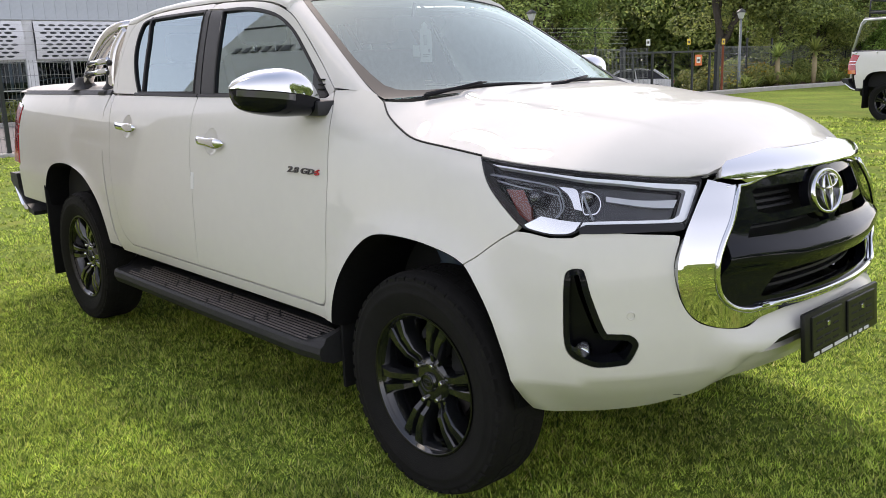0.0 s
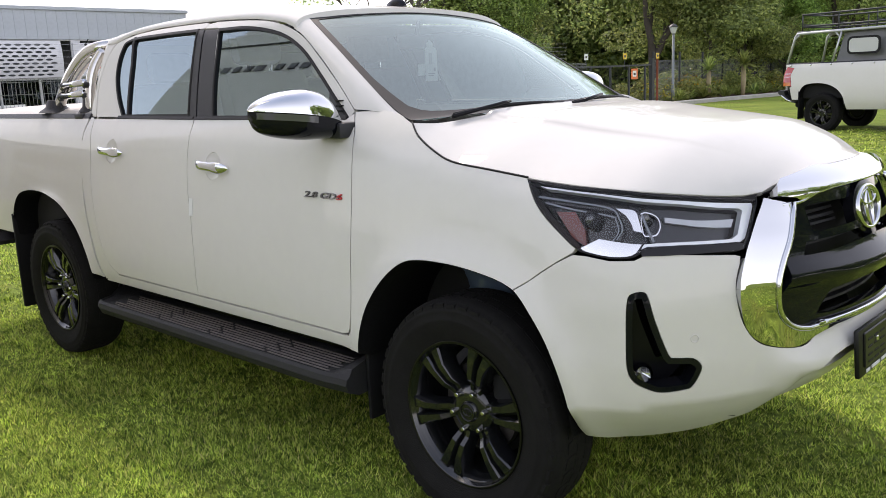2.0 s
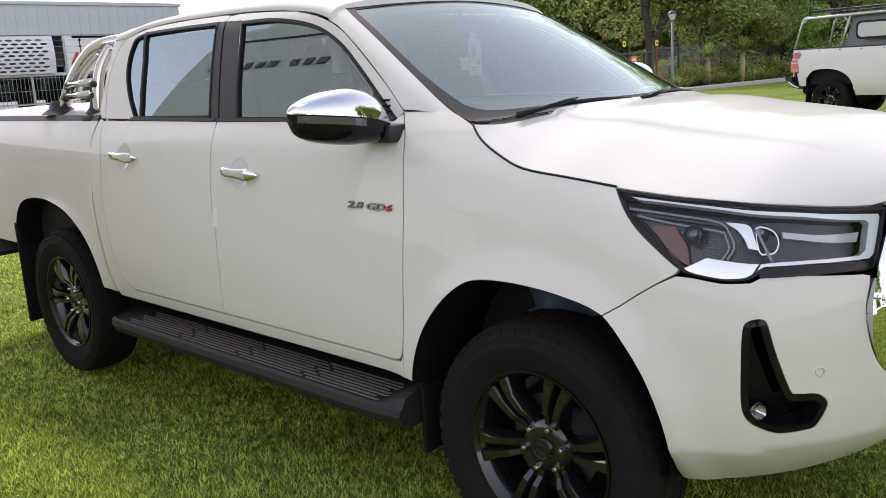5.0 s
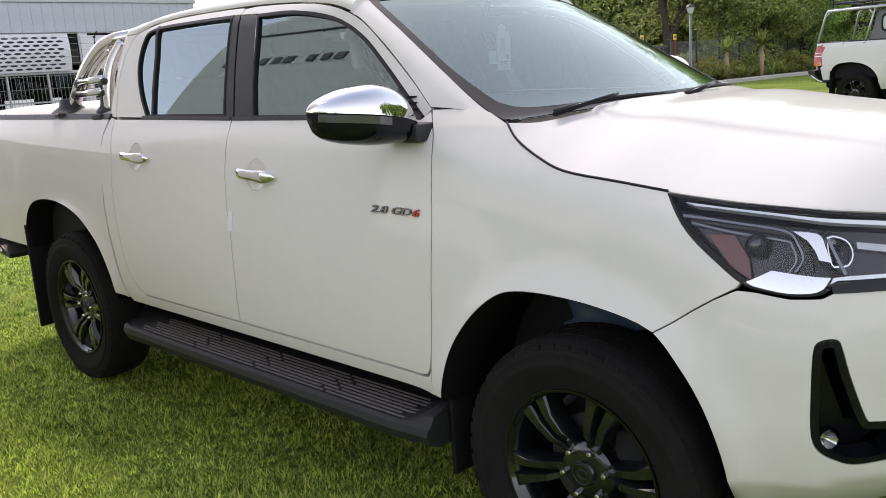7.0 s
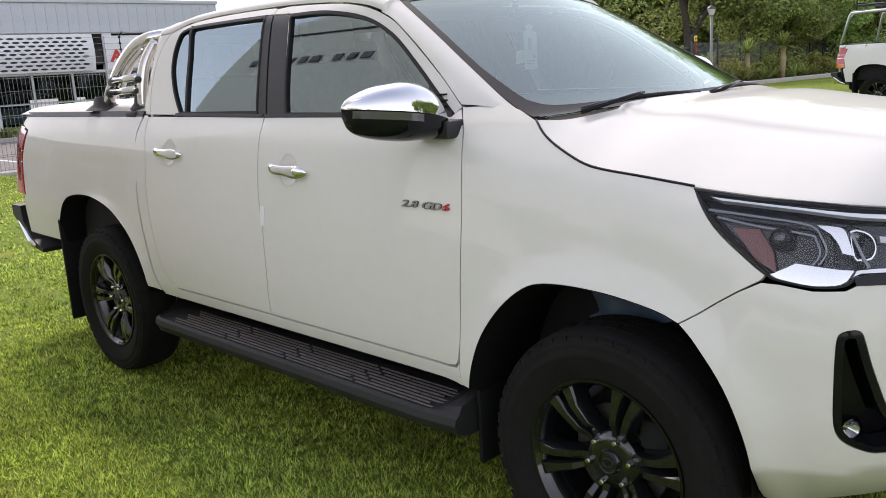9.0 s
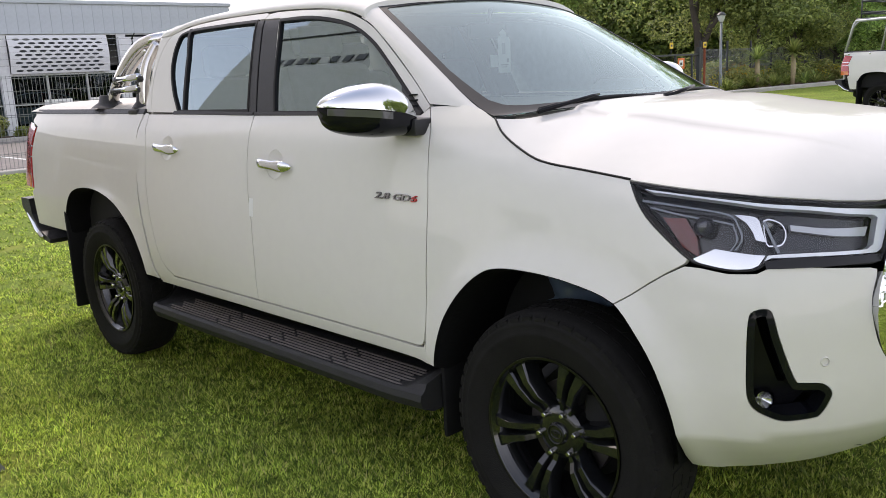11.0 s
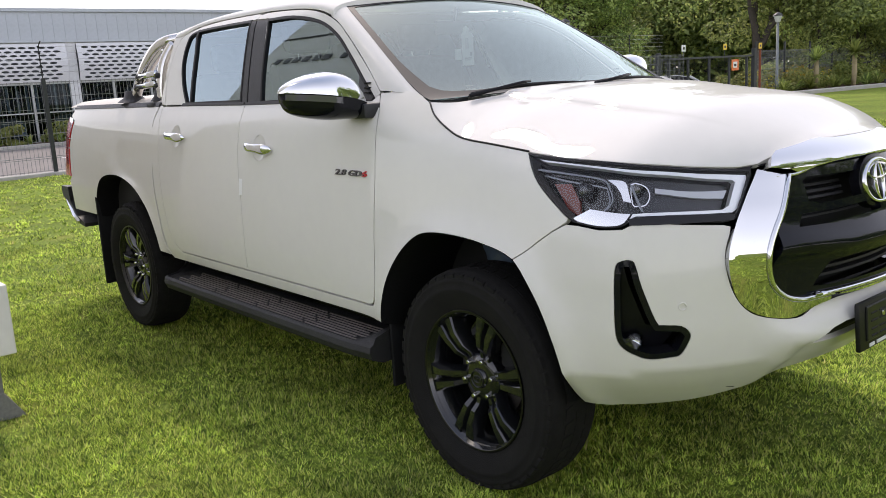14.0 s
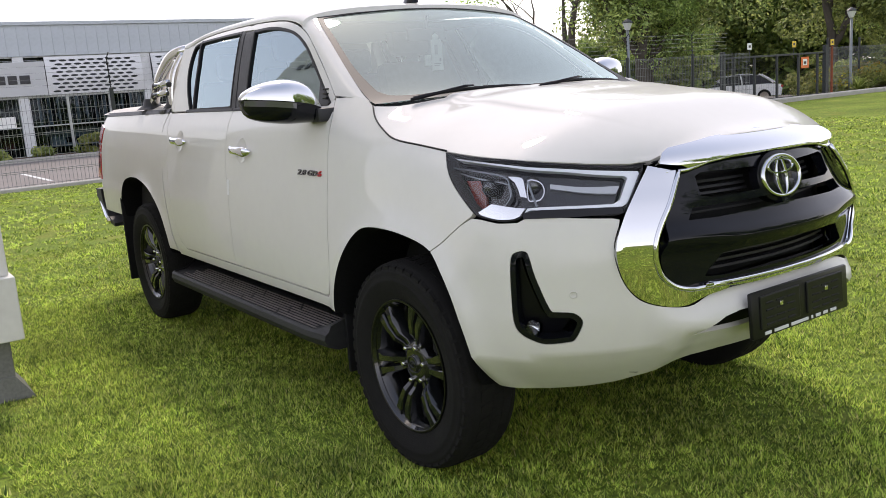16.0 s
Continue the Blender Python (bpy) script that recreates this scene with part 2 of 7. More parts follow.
side_in = pchip([.40, .47, .52, .58, .68, .82, .95, 1.08, 1.17, 1.25, 1.31, 1.36, 1.45], [.07, .04, .02, .006, 0, .002, .012, .030, .045, .066, .10, .135, .21])
nose_in = pchip([.36, .44, .50, .58, .68, .80, .90, .98, 1.04, 1.10, 1.16, 1.22], [.13, .07, .035, .012, 0, .0, .012, .032, .055, .08, .115, .17])
drop = pchip([-1.2, -.7, -.34, 0, .25, .6], [0, .0, .045, .10, .155, .17])
def flare(x, z, xc, zc=.40, r0=.47):
    r = np.hypot(x - xc, (z - zc))
    return .024 * np.exp(-((r - r0) / .07) ** 2) * smooth(.25, .45, z)
def inset(s, z):
    b = smooth(.15, .62, s)
    a = side_in(z + drop(s))
    return a * (1 - b) + nose_in(z) * b - flare(s, z, 0) * (1 - smooth(.42, .6, s)) - flare(s, z, -3.085) - .062 * np.exp(-((z - .615) / .07) ** 2) * smooth(.98, 1.18, s) * (1 - .38 * smooth(1.28, 1.5, s))
def body(s, z):
    """A point of the lower body's skin, on the camera's side."""
    x, y = np.interp(s, ARC, PLAN[:, 0]), np.interp(s, ARC, PLAN[:, 1])
    tx, ty = np.interp(s, ARC, TAN[:, 0]), np.interp(s, ARC, TAN[:, 1])
    d = inset(s, z)
    return x - ty * d, y + tx * d, z

def cabin(x, z):
    """A point of the cab's side above the belt."""
    t = np.clip((z - 1.345) / .40, -.2, 1.2)
    y = -.765 + .115 * t + .03 * t * t + .05 * smooth(.9, 1.15, t)
    return x, y, z

def nose(q, z):
    """The skin by its distance from the middle of the nose; minus: the camera's side."""
    x, y, z = body(S_END - np.abs(q), z)
    return x, np.where(q < 0, y, -y), z


def shrink(poly, d):
    """An outline moved inwards by d."""
    p = np.asarray(poly, float)
    area = 0.5 * np.sum(p[:, 0] * np.roll(p[:, 1], -1) - np.roll(p[:, 0], -1) * p[:, 1])
    e = np.roll(p, -1, 0) - p
    e /= np.maximum(np.hypot(e[:, 0], e[:, 1]), 1e-9)[:, None]
    n = np.stack([-e[:, 1], e[:, 0]], 1) * np.sign(area)
    m = n + np.roll(n, 1, 0)
    m /= np.maximum((m * np.roll(n, 1, 0)).sum(1), 0.35)[:, None]
    return p + d * m


def inside(poly, pts):
    x, y = pts[:, 0], pts[:, 1]
    r = np.zeros(len(pts), bool)
    for (x1, y1), (x2, y2) in zip(poly, np.roll(poly, -1, 0)):
        c = (y1 > y) != (y2 > y)
        if y1 != y2:
            r ^= c & (x < (x2 - x1) * (y - y1) / (y2 - y1) + x1)
    return r


def dense(poly, step):
    out = []
    for a, b in zip(poly, np.roll(poly, -1, 0)):
        k = max(1, int(math.ceil(np.hypot(*(b - a)) / step)))
        out += [a + (b - a) * j / k for j in range(k)]
    return np.array(out)


def panel(name, outline, fn, material, parent, label="", holes=(), gap=0.0019, thick=0.018, grid=0.04, proud=0.0, roll=0.002, heart=(-1.5, 0, 0.9)):
    """A sheet over the outline (u, v) on the surface fn, with its edges rolled inwards."""
    from mathutils.geometry import delaunay_2d_cdt
    outer = shrink(dense(np.asarray(outline, float), grid), gap)
    loops = [(outer, shrink(outer, roll))] + [(lambda h: (h, shrink(h, -roll)))(shrink(dense(np.asarray(h, float), grid), -gap)) for h in holes]
    pts, edges = [], []
    for a, b in loops:
        for lp in (a, b):
            i0, k = len(pts), len(lp)
            pts += list(lp)
            edges += [(i0 + i, i0 + (i + 1) % k) for i in range(k)]
    lo, hi = outer.min(0), outer.max(0)
    g = np.stack(np.meshgrid(np.arange(lo[0] + grid / 2, hi[0], grid), np.arange(lo[1] + grid / 2, hi[1], grid)), -1).reshape(-1, 2)
    ok = inside(shrink(outer, roll + grid * 0.3), g) & inside(outer, g)
    for a, b in loops[1:]:
        ok &= ~inside(shrink(a, -roll - grid * 0.3), g)
    n_edge = len(pts)
    pts = pts + list(g[ok])
    v2, _, f2, ov, _, _ = delaunay_2d_cdt([Vector(p) for p in pts], edges, [], 0, 1e-6)
    v2 = np.array([tuple(v) for v in v2])
    cen = np.array([v2[list(f)].mean(0) for f in f2])
    keep = inside(outer, cen)
    for a, _ in loops[1:]:
        keep &= ~inside(a, cen)
    faces = [f for f, k in zip(f2, keep) if k]
    P = np.stack(np.broadcast_arrays(*fn(v2[:, 0], v2[:, 1])), 1)
    e = 1e-3
    du = np.stack(np.broadcast_arrays(*fn(v2[:, 0] + e, v2[:, 1])), 1) - np.stack(np.broadcast_arrays(*fn(v2[:, 0] - e, v2[:, 1])), 1)
    dv = np.stack(np.broadcast_arrays(*fn(v2[:, 0], v2[:, 1] + e)), 1) - np.stack(np.broadcast_arrays(*fn(v2[:, 0], v2[:, 1] - e)), 1)
    N = np.cross(du, dv)
    N /= np.maximum(np.linalg.norm(N, axis=1), 1e-12)[:, None]
    N *= np.where((N * (P - np.array(heart))).sum(1) < 0, -1, 1)[:, None]
    rim = np.zeros(len(v2), bool)
    for a, _ in loops:
        for q in a:
            i = np.argmin(np.abs(v2 - q).sum(1))
            rim[i] = True
    P = P + N * proud
    Ps = P - N * (roll * 0.7) * rim[:, None]
    A, B, C = (Ps[[f[i] for f in faces]] for i in range(3))
    flip = (np.cross(B - A, C - A) * N[[f[0] for f in faces]]).sum(1) < 0
    faces = [f[::-1] if k else tuple(f) for f, k in zip(faces, flip)]
    verts, norms = list(Ps), list(N)
    count = {}
    for f in faces:
        for i in range(3):
            a, b = f[i], f[(i + 1) % 3]
            count[(a, b)] = 1
    for (a, b) in [k for k in count if (k[1], k[0]) not in count]:
        i0 = len(verts)
        verts += [Ps[a], Ps[b], P[b] - N[b] * (thick + roll), P[a] - N[a] * (thick + roll)]
        w = np.cross(Ps[b] - Ps[a], N[a]); w = w / max(np.linalg.norm(w), 1e-9)
        norms += [w] * 4
        faces.append((i0 + 3, i0 + 2, i0 + 1, i0))
    ob = mesh_part(name, verts, faces, material, parent, label, True, norms)
    return ob

# ---- ground ----
def land(x, y):
    """The ground's height: the lawn is almost level, the road behind the gate dips."""
    return .01 * float(smooth(7, 17, y)) - .95 * float(smooth(-17.5, -29, x)) * float(smooth(22, 40, y)) + .010 * noise.noise((x * .35, y * .35, 0)) * (1 if abs(x) < 14 else 0)


def lawn_material():
    m = mat("mown_lawn", (0.10, 0.150, 0.016), 0.95, bump=0.8, bscale=120)
    n, l = m.node_tree.nodes, m.node_tree.links
    tc = n.new("ShaderNodeTexCoord")
    big, fine, dry = n.new("ShaderNodeTexNoise"), n.new("ShaderNodeTexNoise"), n.new("ShaderNodeTexNoise")
    for t, s in ((big, 0.5), (fine, 35.0), (dry, 1.3)):
        t.inputs["Scale"].default_value = s
        t.inputs["Detail"].default_value = 6
        l.new(tc.outputs["Object"], t.inputs["Vector"])
    r1, r2 = n.new("ShaderNodeValToRGB"), n.new("ShaderNodeValToRGB")
    r1.color_ramp.elements[0].position, r1.color_ramp.elements[0].color = .30, (.05, .078, .012, 1)
    r1.color_ramp.elements[1].position, r1.color_ramp.elements[1].color = .72, (.23, .31, .04, 1)
    l.new(fine.outputs["Fac"], r1.inputs["Fac"])
    r2.color_ramp.elements[0].position, r2.color_ramp.elements[0].color = .52, (0, 0, 0, 1)
    r2.color_ramp.elements[1].position, r2.color_ramp.elements[1].color = .75, (.55, .55, .55, 1)
    l.new(dry.outputs["Fac"], r2.inputs["Fac"])
    mx = n.new("ShaderNodeMix"); mx.data_type = "RGBA"
    mx.inputs["B"].default_value = (.27, .24, .055, 1)
    l.new(r2.outputs["Color"], mx.inputs["Factor"]); l.new(r1.outputs["Color"], mx.inputs["A"])
    hs = n.new("ShaderNodeHueSaturation"); mr = n.new("ShaderNodeMapRange")
    mr.inputs["From Min"].default_value, mr.inputs["From Max"].default_value = .3, .7
    mr.inputs["To Min"].default_value, mr.inputs["To Max"].default_value = .75, 1.2
    l.new(big.outputs["Fac"], mr.inputs["Value"]); l.new(mr.outputs["Result"], hs.inputs["Value"]); l.new(mx.outputs["Result"], hs.inputs["Color"])
    l.new(hs.outputs["Color"], n["Principled BSDF"].inputs["Base Color"])
    n["Principled BSDF"].inputs["Specular IOR Level"].default_value = .15
    return m


LAWN = lawn_material()
bm = bmesh.new()
xs = [-1500, -300, -80, -50, -40, -34, -30, -27, -24, -21, -18.5] + list(np.arange(-16, 8.1, 1.0)) + [20, 80, 400]
ys = [-400, -80, -20] + list(np.arange(-8, 48.1, 2.0)) + [60, 80, 300, 1500]
gv = [[bm.verts.new((x, y, land(x, y))) for y in ys] for x in xs]
for a, b in zip(gv, gv[1:]):
    for i in range(len(ys) - 1):
        bm.faces.new((a[i], b[i], b[i + 1], a[i + 1]))
tagged(part("ground", bm, LAWN, None, "mown green lawn with yellowing patches", smooth_=80), category="ground", kind="structure")

# grass: blades over the near lawn, thinner and broader with distance
def blade_material():
    m = bpy.data.materials.new("grass_blade")
    m.use_nodes = True
    n, l = m.node_tree.nodes, m.node_tree.links
    p = n["Principled BSDF"]
    g = n.new("ShaderNodeNewGeometry"); r = n.new("ShaderNodeValToRGB")
    e = r.color_ramp.elements
    e[0].position, e[0].color = 0, (.035, .075, .014, 1)
    e[1].position, e[1].color = 1, (.68, .62, .28, 1)
    for pos, c in ((.25, (.15, .245, .03, 1)), (.50, (.40, .54, .075, 1)), (.80, (.72, .83, .18, 1)), (.94, (.70, .72, .18, 1))):
        k = e.new(pos); k.color = c
    l.new(g.outputs["Random Per Island"], r.inputs["Fac"])
    tc = n.new("ShaderNodeTexCoord"); t = n.new("ShaderNodeTexNoise"); hs = n.new("ShaderNodeHueSaturation"); mr = n.new("ShaderNodeMapRange")
    t.inputs["Scale"].default_value = 1.1; t.inputs["Detail"].default_value = 5
    mr.inputs["From Min"].default_value, mr.inputs["From Max"].default_value, mr.inputs["To Min"].default_value, mr.inputs["To Max"].default_value = .3, .7, .62, 1.32
    l.new(tc.outputs["Object"], t.inputs["Vector"]); l.new(t.outputs["Fac"], mr.inputs["Value"]); l.new(mr.outputs["Result"], hs.inputs["Value"]); l.new(r.outputs["Color"], hs.inputs["Color"])
    tf, mf, hf = n.new("ShaderNodeTexNoise"), n.new("ShaderNodeMapRange"), n.new("ShaderNodeHueSaturation")
    tf.inputs["Scale"].default_value, tf.inputs["Detail"].default_value = 14.0, 3
    mf.inputs["From Min"].default_value, mf.inputs["From Max"].default_value, mf.inputs["To Min"].default_value, mf.inputs["To Max"].default_value = .32, .68, .70, 1.28
    l.new(tc.outputs["Object"], tf.inputs["Vector"]); l.new(tf.outputs["Fac"], mf.inputs["Value"]); l.new(mf.outputs["Result"], hf.inputs["Value"]); l.new(hs.outputs["Color"], hf.inputs["Color"])
    hs = hf
    l.new(hs.outputs["Color"], p.inputs["Base Color"])
    p.inputs["Roughness"].default_value = .55
    p.inputs["Specular IOR Level"].default_value = .3
    tl, mx = n.new("ShaderNodeBsdfTranslucent"), n.new("ShaderNodeMixShader")
    mx.inputs["Fac"].default_value = .5
    l.new(hs.outputs["Color"], tl.inputs["Color"]); l.new(p.outputs[0], mx.inputs[1]); l.new(tl.outputs[0], mx.inputs[2]); l.new(mx.outputs[0], n["Material Output"].inputs["Surface"])
    return m


BLADE = blade_material()


LAND_GRID = np.array([[land(p, q) for q in ys] for p in xs])


def lie(x, y):
    """Heights on the lawn's own sheet."""
    i = np.clip(np.searchsorted(xs, x) - 1, 0, len(xs) - 2); j = np.clip(np.searchsorted(ys, y) - 1, 0, len(ys) - 2)
    X, Y = np.array(xs, float), np.array(ys, float)
    u, v = (x - X[i]) / (X[i + 1] - X[i]), (y - Y[j]) / (Y[j + 1] - Y[j])
    return (LAND_GRID[i, j] * (1 - u) + LAND_GRID[i + 1, j] * u) * (1 - v) + (LAND_GRID[i, j + 1] * (1 - u) + LAND_GRID[i + 1, j + 1] * u) * v


def grass(x0, x1, y0, y1, per_m2, h, w, seed, name="grass"):
    rng = np.random.default_rng(seed)
    n = int((x1 - x0) * (y1 - y0) * per_m2)
    k = max(n // 14, 1)
    pick = rng.integers(0, k, n)
    cx, cy, out = rng.uniform(x0, x1, k)[pick], rng.uniform(y0, y1, k)[pick], rng.uniform(.5, 1.3, k)[pick]
    a = rng.uniform(0, 2 * np.pi, n)
    off = np.abs(rng.normal(0, .020, n)) * max(1, w / .008)
    x, y = cx + off * np.cos(a), cy + off * np.sin(a)
    hh = h * rng.uniform(.45, 1.15, n) * (1 + .3 * np.sin(x * 5.1 + 2 * np.sin(y * 3.7)) * np.sin(y * 4.3)) * out
    lean, la = rng.uniform(.4, 1.8, n) * hh, a + rng.normal(0, .7, n)
    ww = 1.35 * w * rng.uniform(.6, 1.3, n)
    z = lie(x, y) - .003
    dx, dy = -np.sin(la) * ww / 2, np.cos(la) * ww / 2
    lx, ly = np.cos(la) * lean, np.sin(la) * lean
    V = np.stack([np.stack([x - dx, y - dy, z], 1), np.stack([x + dx, y + dy, z], 1), np.stack([x + lx * .8, y + ly * .8, z + hh], 1)], 1).reshape(-1, 3)
    me = bpy.data.meshes.new(name)
    me.vertices.add(3 * n); me.vertices.foreach_set("co", V.ravel())
    me.loops.add(3 * n); me.loops.foreach_set("vertex_index", np.arange(3 * n))
    me.polygons.add(n); me.polygons.foreach_set("loop_start", np.arange(n) * 3)
    me.update(calc_edges=True)
    me.materials.append(BLADE)
    return tagged(new(name, me), "short green lawn grass blades", "grass", "", "stuff")


grass(-1.6, 1.9, -2.1, 0.3, 27000, .0235, .0046, 1)
grass(-4.2, -1.6, -2.3, 0.0, 17000, .027, .0046, 2)
grass(-7.0, -4.2, -3.0, 3.0, 5200, .029, .0072, 11)
grass(-4.2, -1.6, 0.0, 3.0, 1600, .029, .0080, 12)
grass(-0.4, 1.9, .3, 1.8, 16000, .026, .0048, 3)
grass(-1.6, 4.5, 1.8, 5.0, 5200, .029, .0070, 13)
grass(1.9, 4.5, -2.1, 1.8, 2500, .032, .0080, 6)
grass(-4.2, 4.5, -4.2, -2.1, 1200, .034, .0095, 7)
grass(-15.4, -7.0, -3.0, 8.0, 900, .034, .013, 4)
grass(-7.0, 4.5, 5.0, 8.0, 1500, .034, .011, 8)
grass(-7.0, -1.6, 3.0, 5.0, 1500, .034, .010, 9)
grass(-12.0, 3.0, 8.0, 17.0, 500, .038, .016, 5)

# ---- the white double-cab pickup ----
truck = thing("pickup_truck", "pearl white double-cab pickup truck parked on the lawn", "truck")

ARCH_F = spline([(-.462, .515), (-.432, .61), (-.39, .705), (-.32, .797), (-.242, .862), (-.165, .888), (-.04, .894), (.10, .882), (.235, .848), (.318, .775), (.378, .69), (.415, .59), (.428, .50), (.418, .412)], 4)
ARCH_R = spline([(-3.60, .66), (-3.585, .78), (-3.50, .89), (-3.35, .932), (-3.12, .936), (-2.91, .895), (-2.765, .82), (-2.668, .73), (-2.605, .62), (-2.585, .51)], 4)
SEAM_HOOD = spline([(-.29, 1.322), (-.235, 1.278), (-.15, 1.235), (-.06, 1.203), (.08, 1.184), (.228, 1.164)], 4)
LAMP_BACK = spline([(.228, 1.160), (.305, 1.075), (.408, 1.003), (.452, .977)], 4)
SEAM_BUMPER = [(.433, .969), (.382, .939), (.333, .907), (.288, .874), (.243, .845)]
DOOR_F = spline([(-.505, .53), (-.492, .76), (-.49, .96), (-.497, 1.11), (-.52, 1.26), (-.575, 1.362)], 4)
DOOR_M = spline([(-1.552, .568), (-1.545, .73), (-1.552, .90), (-1.578, 1.02), (-1.592, 1.12), (-1.60, 1.235), (-1.622, 1.338)], 4)
DOOR_R = spline([(-2.30, .568), (-2.385, .612), (-2.44, .70), (-2.485, .86), (-2.525, 1.04), (-2.54, 1.20), (-2.60, 1.338)], 4)


def arr(*lists):
    return np.array([tuple(p) for l in lists for p in l])


def lin(f, m):
    return lambda u, v: (f(u, v)[0], m * f(u, v)[1], f(u, v)[2])


def cup_of(hx, hz):
    """The round hollow behind a door handle."""
    return np.array([(hx - .012 + .058 * math.cos(a), hz - .004 + .056 * math.sin(a)) for a in np.linspace(0, 2 * math.pi, 28, endpoint=False)])


cut_x = [-2.645, -2.63, -2.56, -2.42, -2.156, -1.77, -1.405, -1.171, -1.004, -.879, -.686, -.573]
CUT = spline([(-.573, 1.362), (-.686, 1.457), (-.879, 1.594), (-1.004, 1.666), (-1.171, 1.718), (-1.405, 1.746), (-1.77, 1.762), (-2.156, 1.764), (-2.42, 1.749), (-2.56, 1.712), (-2.628, 1.63), (-2.645, 1.49), (-2.615, 1.345)], 4)
WIN_F = arr(spline([(-1.505, 1.338), (-1.540, 1.46), (-1.580, 1.64), (-1.606, 1.722)], 4), spline([(-1.606, 1.722), (-1.374, 1.715), (-1.13, 1.675), (-.959, 1.606), (-.821, 1.512), (-.691, 1.41), (-.600, 1.338)], 4)[1:])
WIN_R = arr(spline([(-2.332, 1.345), (-2.421, 1.448), (-2.482, 1.561), (-2.484, 1.672), (-2.415, 1.726), (-2.108, 1.734), (-1.785, 1.732)], 4), spline([(-1.785, 1.732), (-1.737, 1.52), (-1.700, 1.345)], 4)[1:])
zc_cut = pchip(cut_x[2:], [1.712, 1.749, 1.764, 1.762, 1.746, 1.718, 1.666, 1.594, 1.457, 1.362])

for m in (1, -1):
    side, up = lin(body, m), lin(cabin, m)
    panel("fender", arr(DOOR_F, [(-.44, 1.366), (-.36, 1.352)], SEAM_HOOD, LAMP_BACK[1:-1], SEAM_BUMPER, [p for p in ARCH_F if p[0] < .23][::-1], [(-.5, .515)]), side, PAINT, truck)
    fd = panel("front_door", arr(DOOR_M, [(-1.62, 1.338), (-.60, 1.338), (-.575, 1.358)], [p for p in DOOR_F[::-1][1:] if p[1] > .61], [(-.510, .594), (-.525, .576), (-.56, .568)]), side, PAINT, truck, holes=[cup_of(-1.375, 1.148)])
    rd = panel("rear_door", arr(DOOR_R, [(-1.63, 1.338)], DOOR_M[::-1][1:]), side, PAINT, truck, holes=[cup_of(-2.295, 1.186)])
    panel("sill", arr([(-2.47, .512), (-2.40, .600), (-2.30, .563), (-.56, .563), (-.520, .571), (-.503, .592), (-.502, .512)]), side, PAINT, truck, thick=.06)
    # door tops
    panel("window_surround", arr([p for p in CUT if p[0] > -1.735], [(-1.735, 1.755), (-1.734, 1.731), (-1.615, 1.726)], WIN_F[4:]), up, PAINT, fd)
    panel("window_surround", arr([(-1.737, 1.733), (-1.737, 1.757)], [p for p in CUT if p[0] < -1.74], [(-2.332, 1.342)], WIN_R[:-8]), up, PAINT, rd)
    panel("pillar_cover", arr([(-1.606, 1.722), (-1.728, 1.728), (-1.632, 1.335), (-1.507, 1.335)]), up, BLACK_MATT, fd, "matt black pillar trim")
    panel("pillar_cover", arr([(-1.734, 1.730), (-1.787, 1.732), (-1.737, 1.52), (-1.697, 1.335), (-1.637, 1.335)]), up, BLACK_MATT, rd, "matt black pillar trim")
    for win, door in ((WIN_F, fd), (WIN_R, rd)):
        panel("window_seal", shrink(win, -.002), up, SEAL, door, "black rubber window seal", holes=[shrink(win, .011)], gap=0, proud=.003, roll=.003, grid=.05)
        panel("window_pane", shrink(win, .007), up, GLASS, door, "tinted side glass", gap=0, thick=.001, proud=-.008, roll=.001, grid=.06).visible_shadow = False
    panel("window_divider", arr([(-2.40, 1.735), (-2.345, 1.60), (-2.285, 1.35), (-2.265, 1.35), (-2.325, 1.60), (-2.378, 1.735)]), up, SEAL, rd, gap=0, proud=.003, roll=.003)
    panel("belt_moulding", arr([(-1.625, 1.331), (-1.625, 1.344), (-.60, 1.344), (-.60, 1.333)]), side, SEAL, fd, "black belt moulding", gap=0, proud=.006, roll=.004)
    panel("belt_moulding", arr([(-2.345, 1.337), (-2.345, 1.350), (-1.633, 1.344), (-1.633, 1.331)]), side, SEAL, rd, "black belt moulding", gap=0, proud=.006, roll=.004)
    # cab corner and bed
    def wrap(u, v, m=m):
        y = lin(cabin, m)(np.maximum(u, -2.645), v)[1]
        return u, y + m * .06 * np.clip((-2.665 - u) / .09, 0, 1) ** 2, v
    panel("cab_rear_pillar", arr([p for p in CUT if p[0] < -2.50], [(-2.70, 1.345), (-2.722, 1.50), (-2.730, 1.63), (-2.715, 1.70), (-2.68, 1.742), (-2.60, 1.768), (-2.48, 1.772)]), wrap, PAINT, truck, grid=.03)
    panel("cab_corner", arr([(-2.645, 1.345), (-2.645, 1.15), (-2.60, .95), (-2.555, .78), (-2.51, .62), (-2.47, .52)], DOOR_R, [(-2.62, 1.345)]), side, PAINT, truck)
    panel("bed_side", arr([(-2.665, 1.345), (-2.64, 1.2), (-2.625, 1.1), (-2.612, .95), (-2.570, .78), (-2.527, .62), (-2.490, .525)], [p for p in ARCH_R if p[1] > .515][::-1], [(-3.62, .66), (-4.10, .66), (-4.16, .86), (-4.115, .885), (-4.16, 1.10), (-4.10, 1.262), (-4.30, 1.30), (-4.32, 1.345)]), side, PAINT, truck)
    panel("bed_rail", arr([(-4.33, 1.338), (-4.33, 1.362), (-2.66, 1.362), (-2.66, 1.338)]), side, BLACK_MATT, truck, "black rail cap", gap=0, proud=.004)
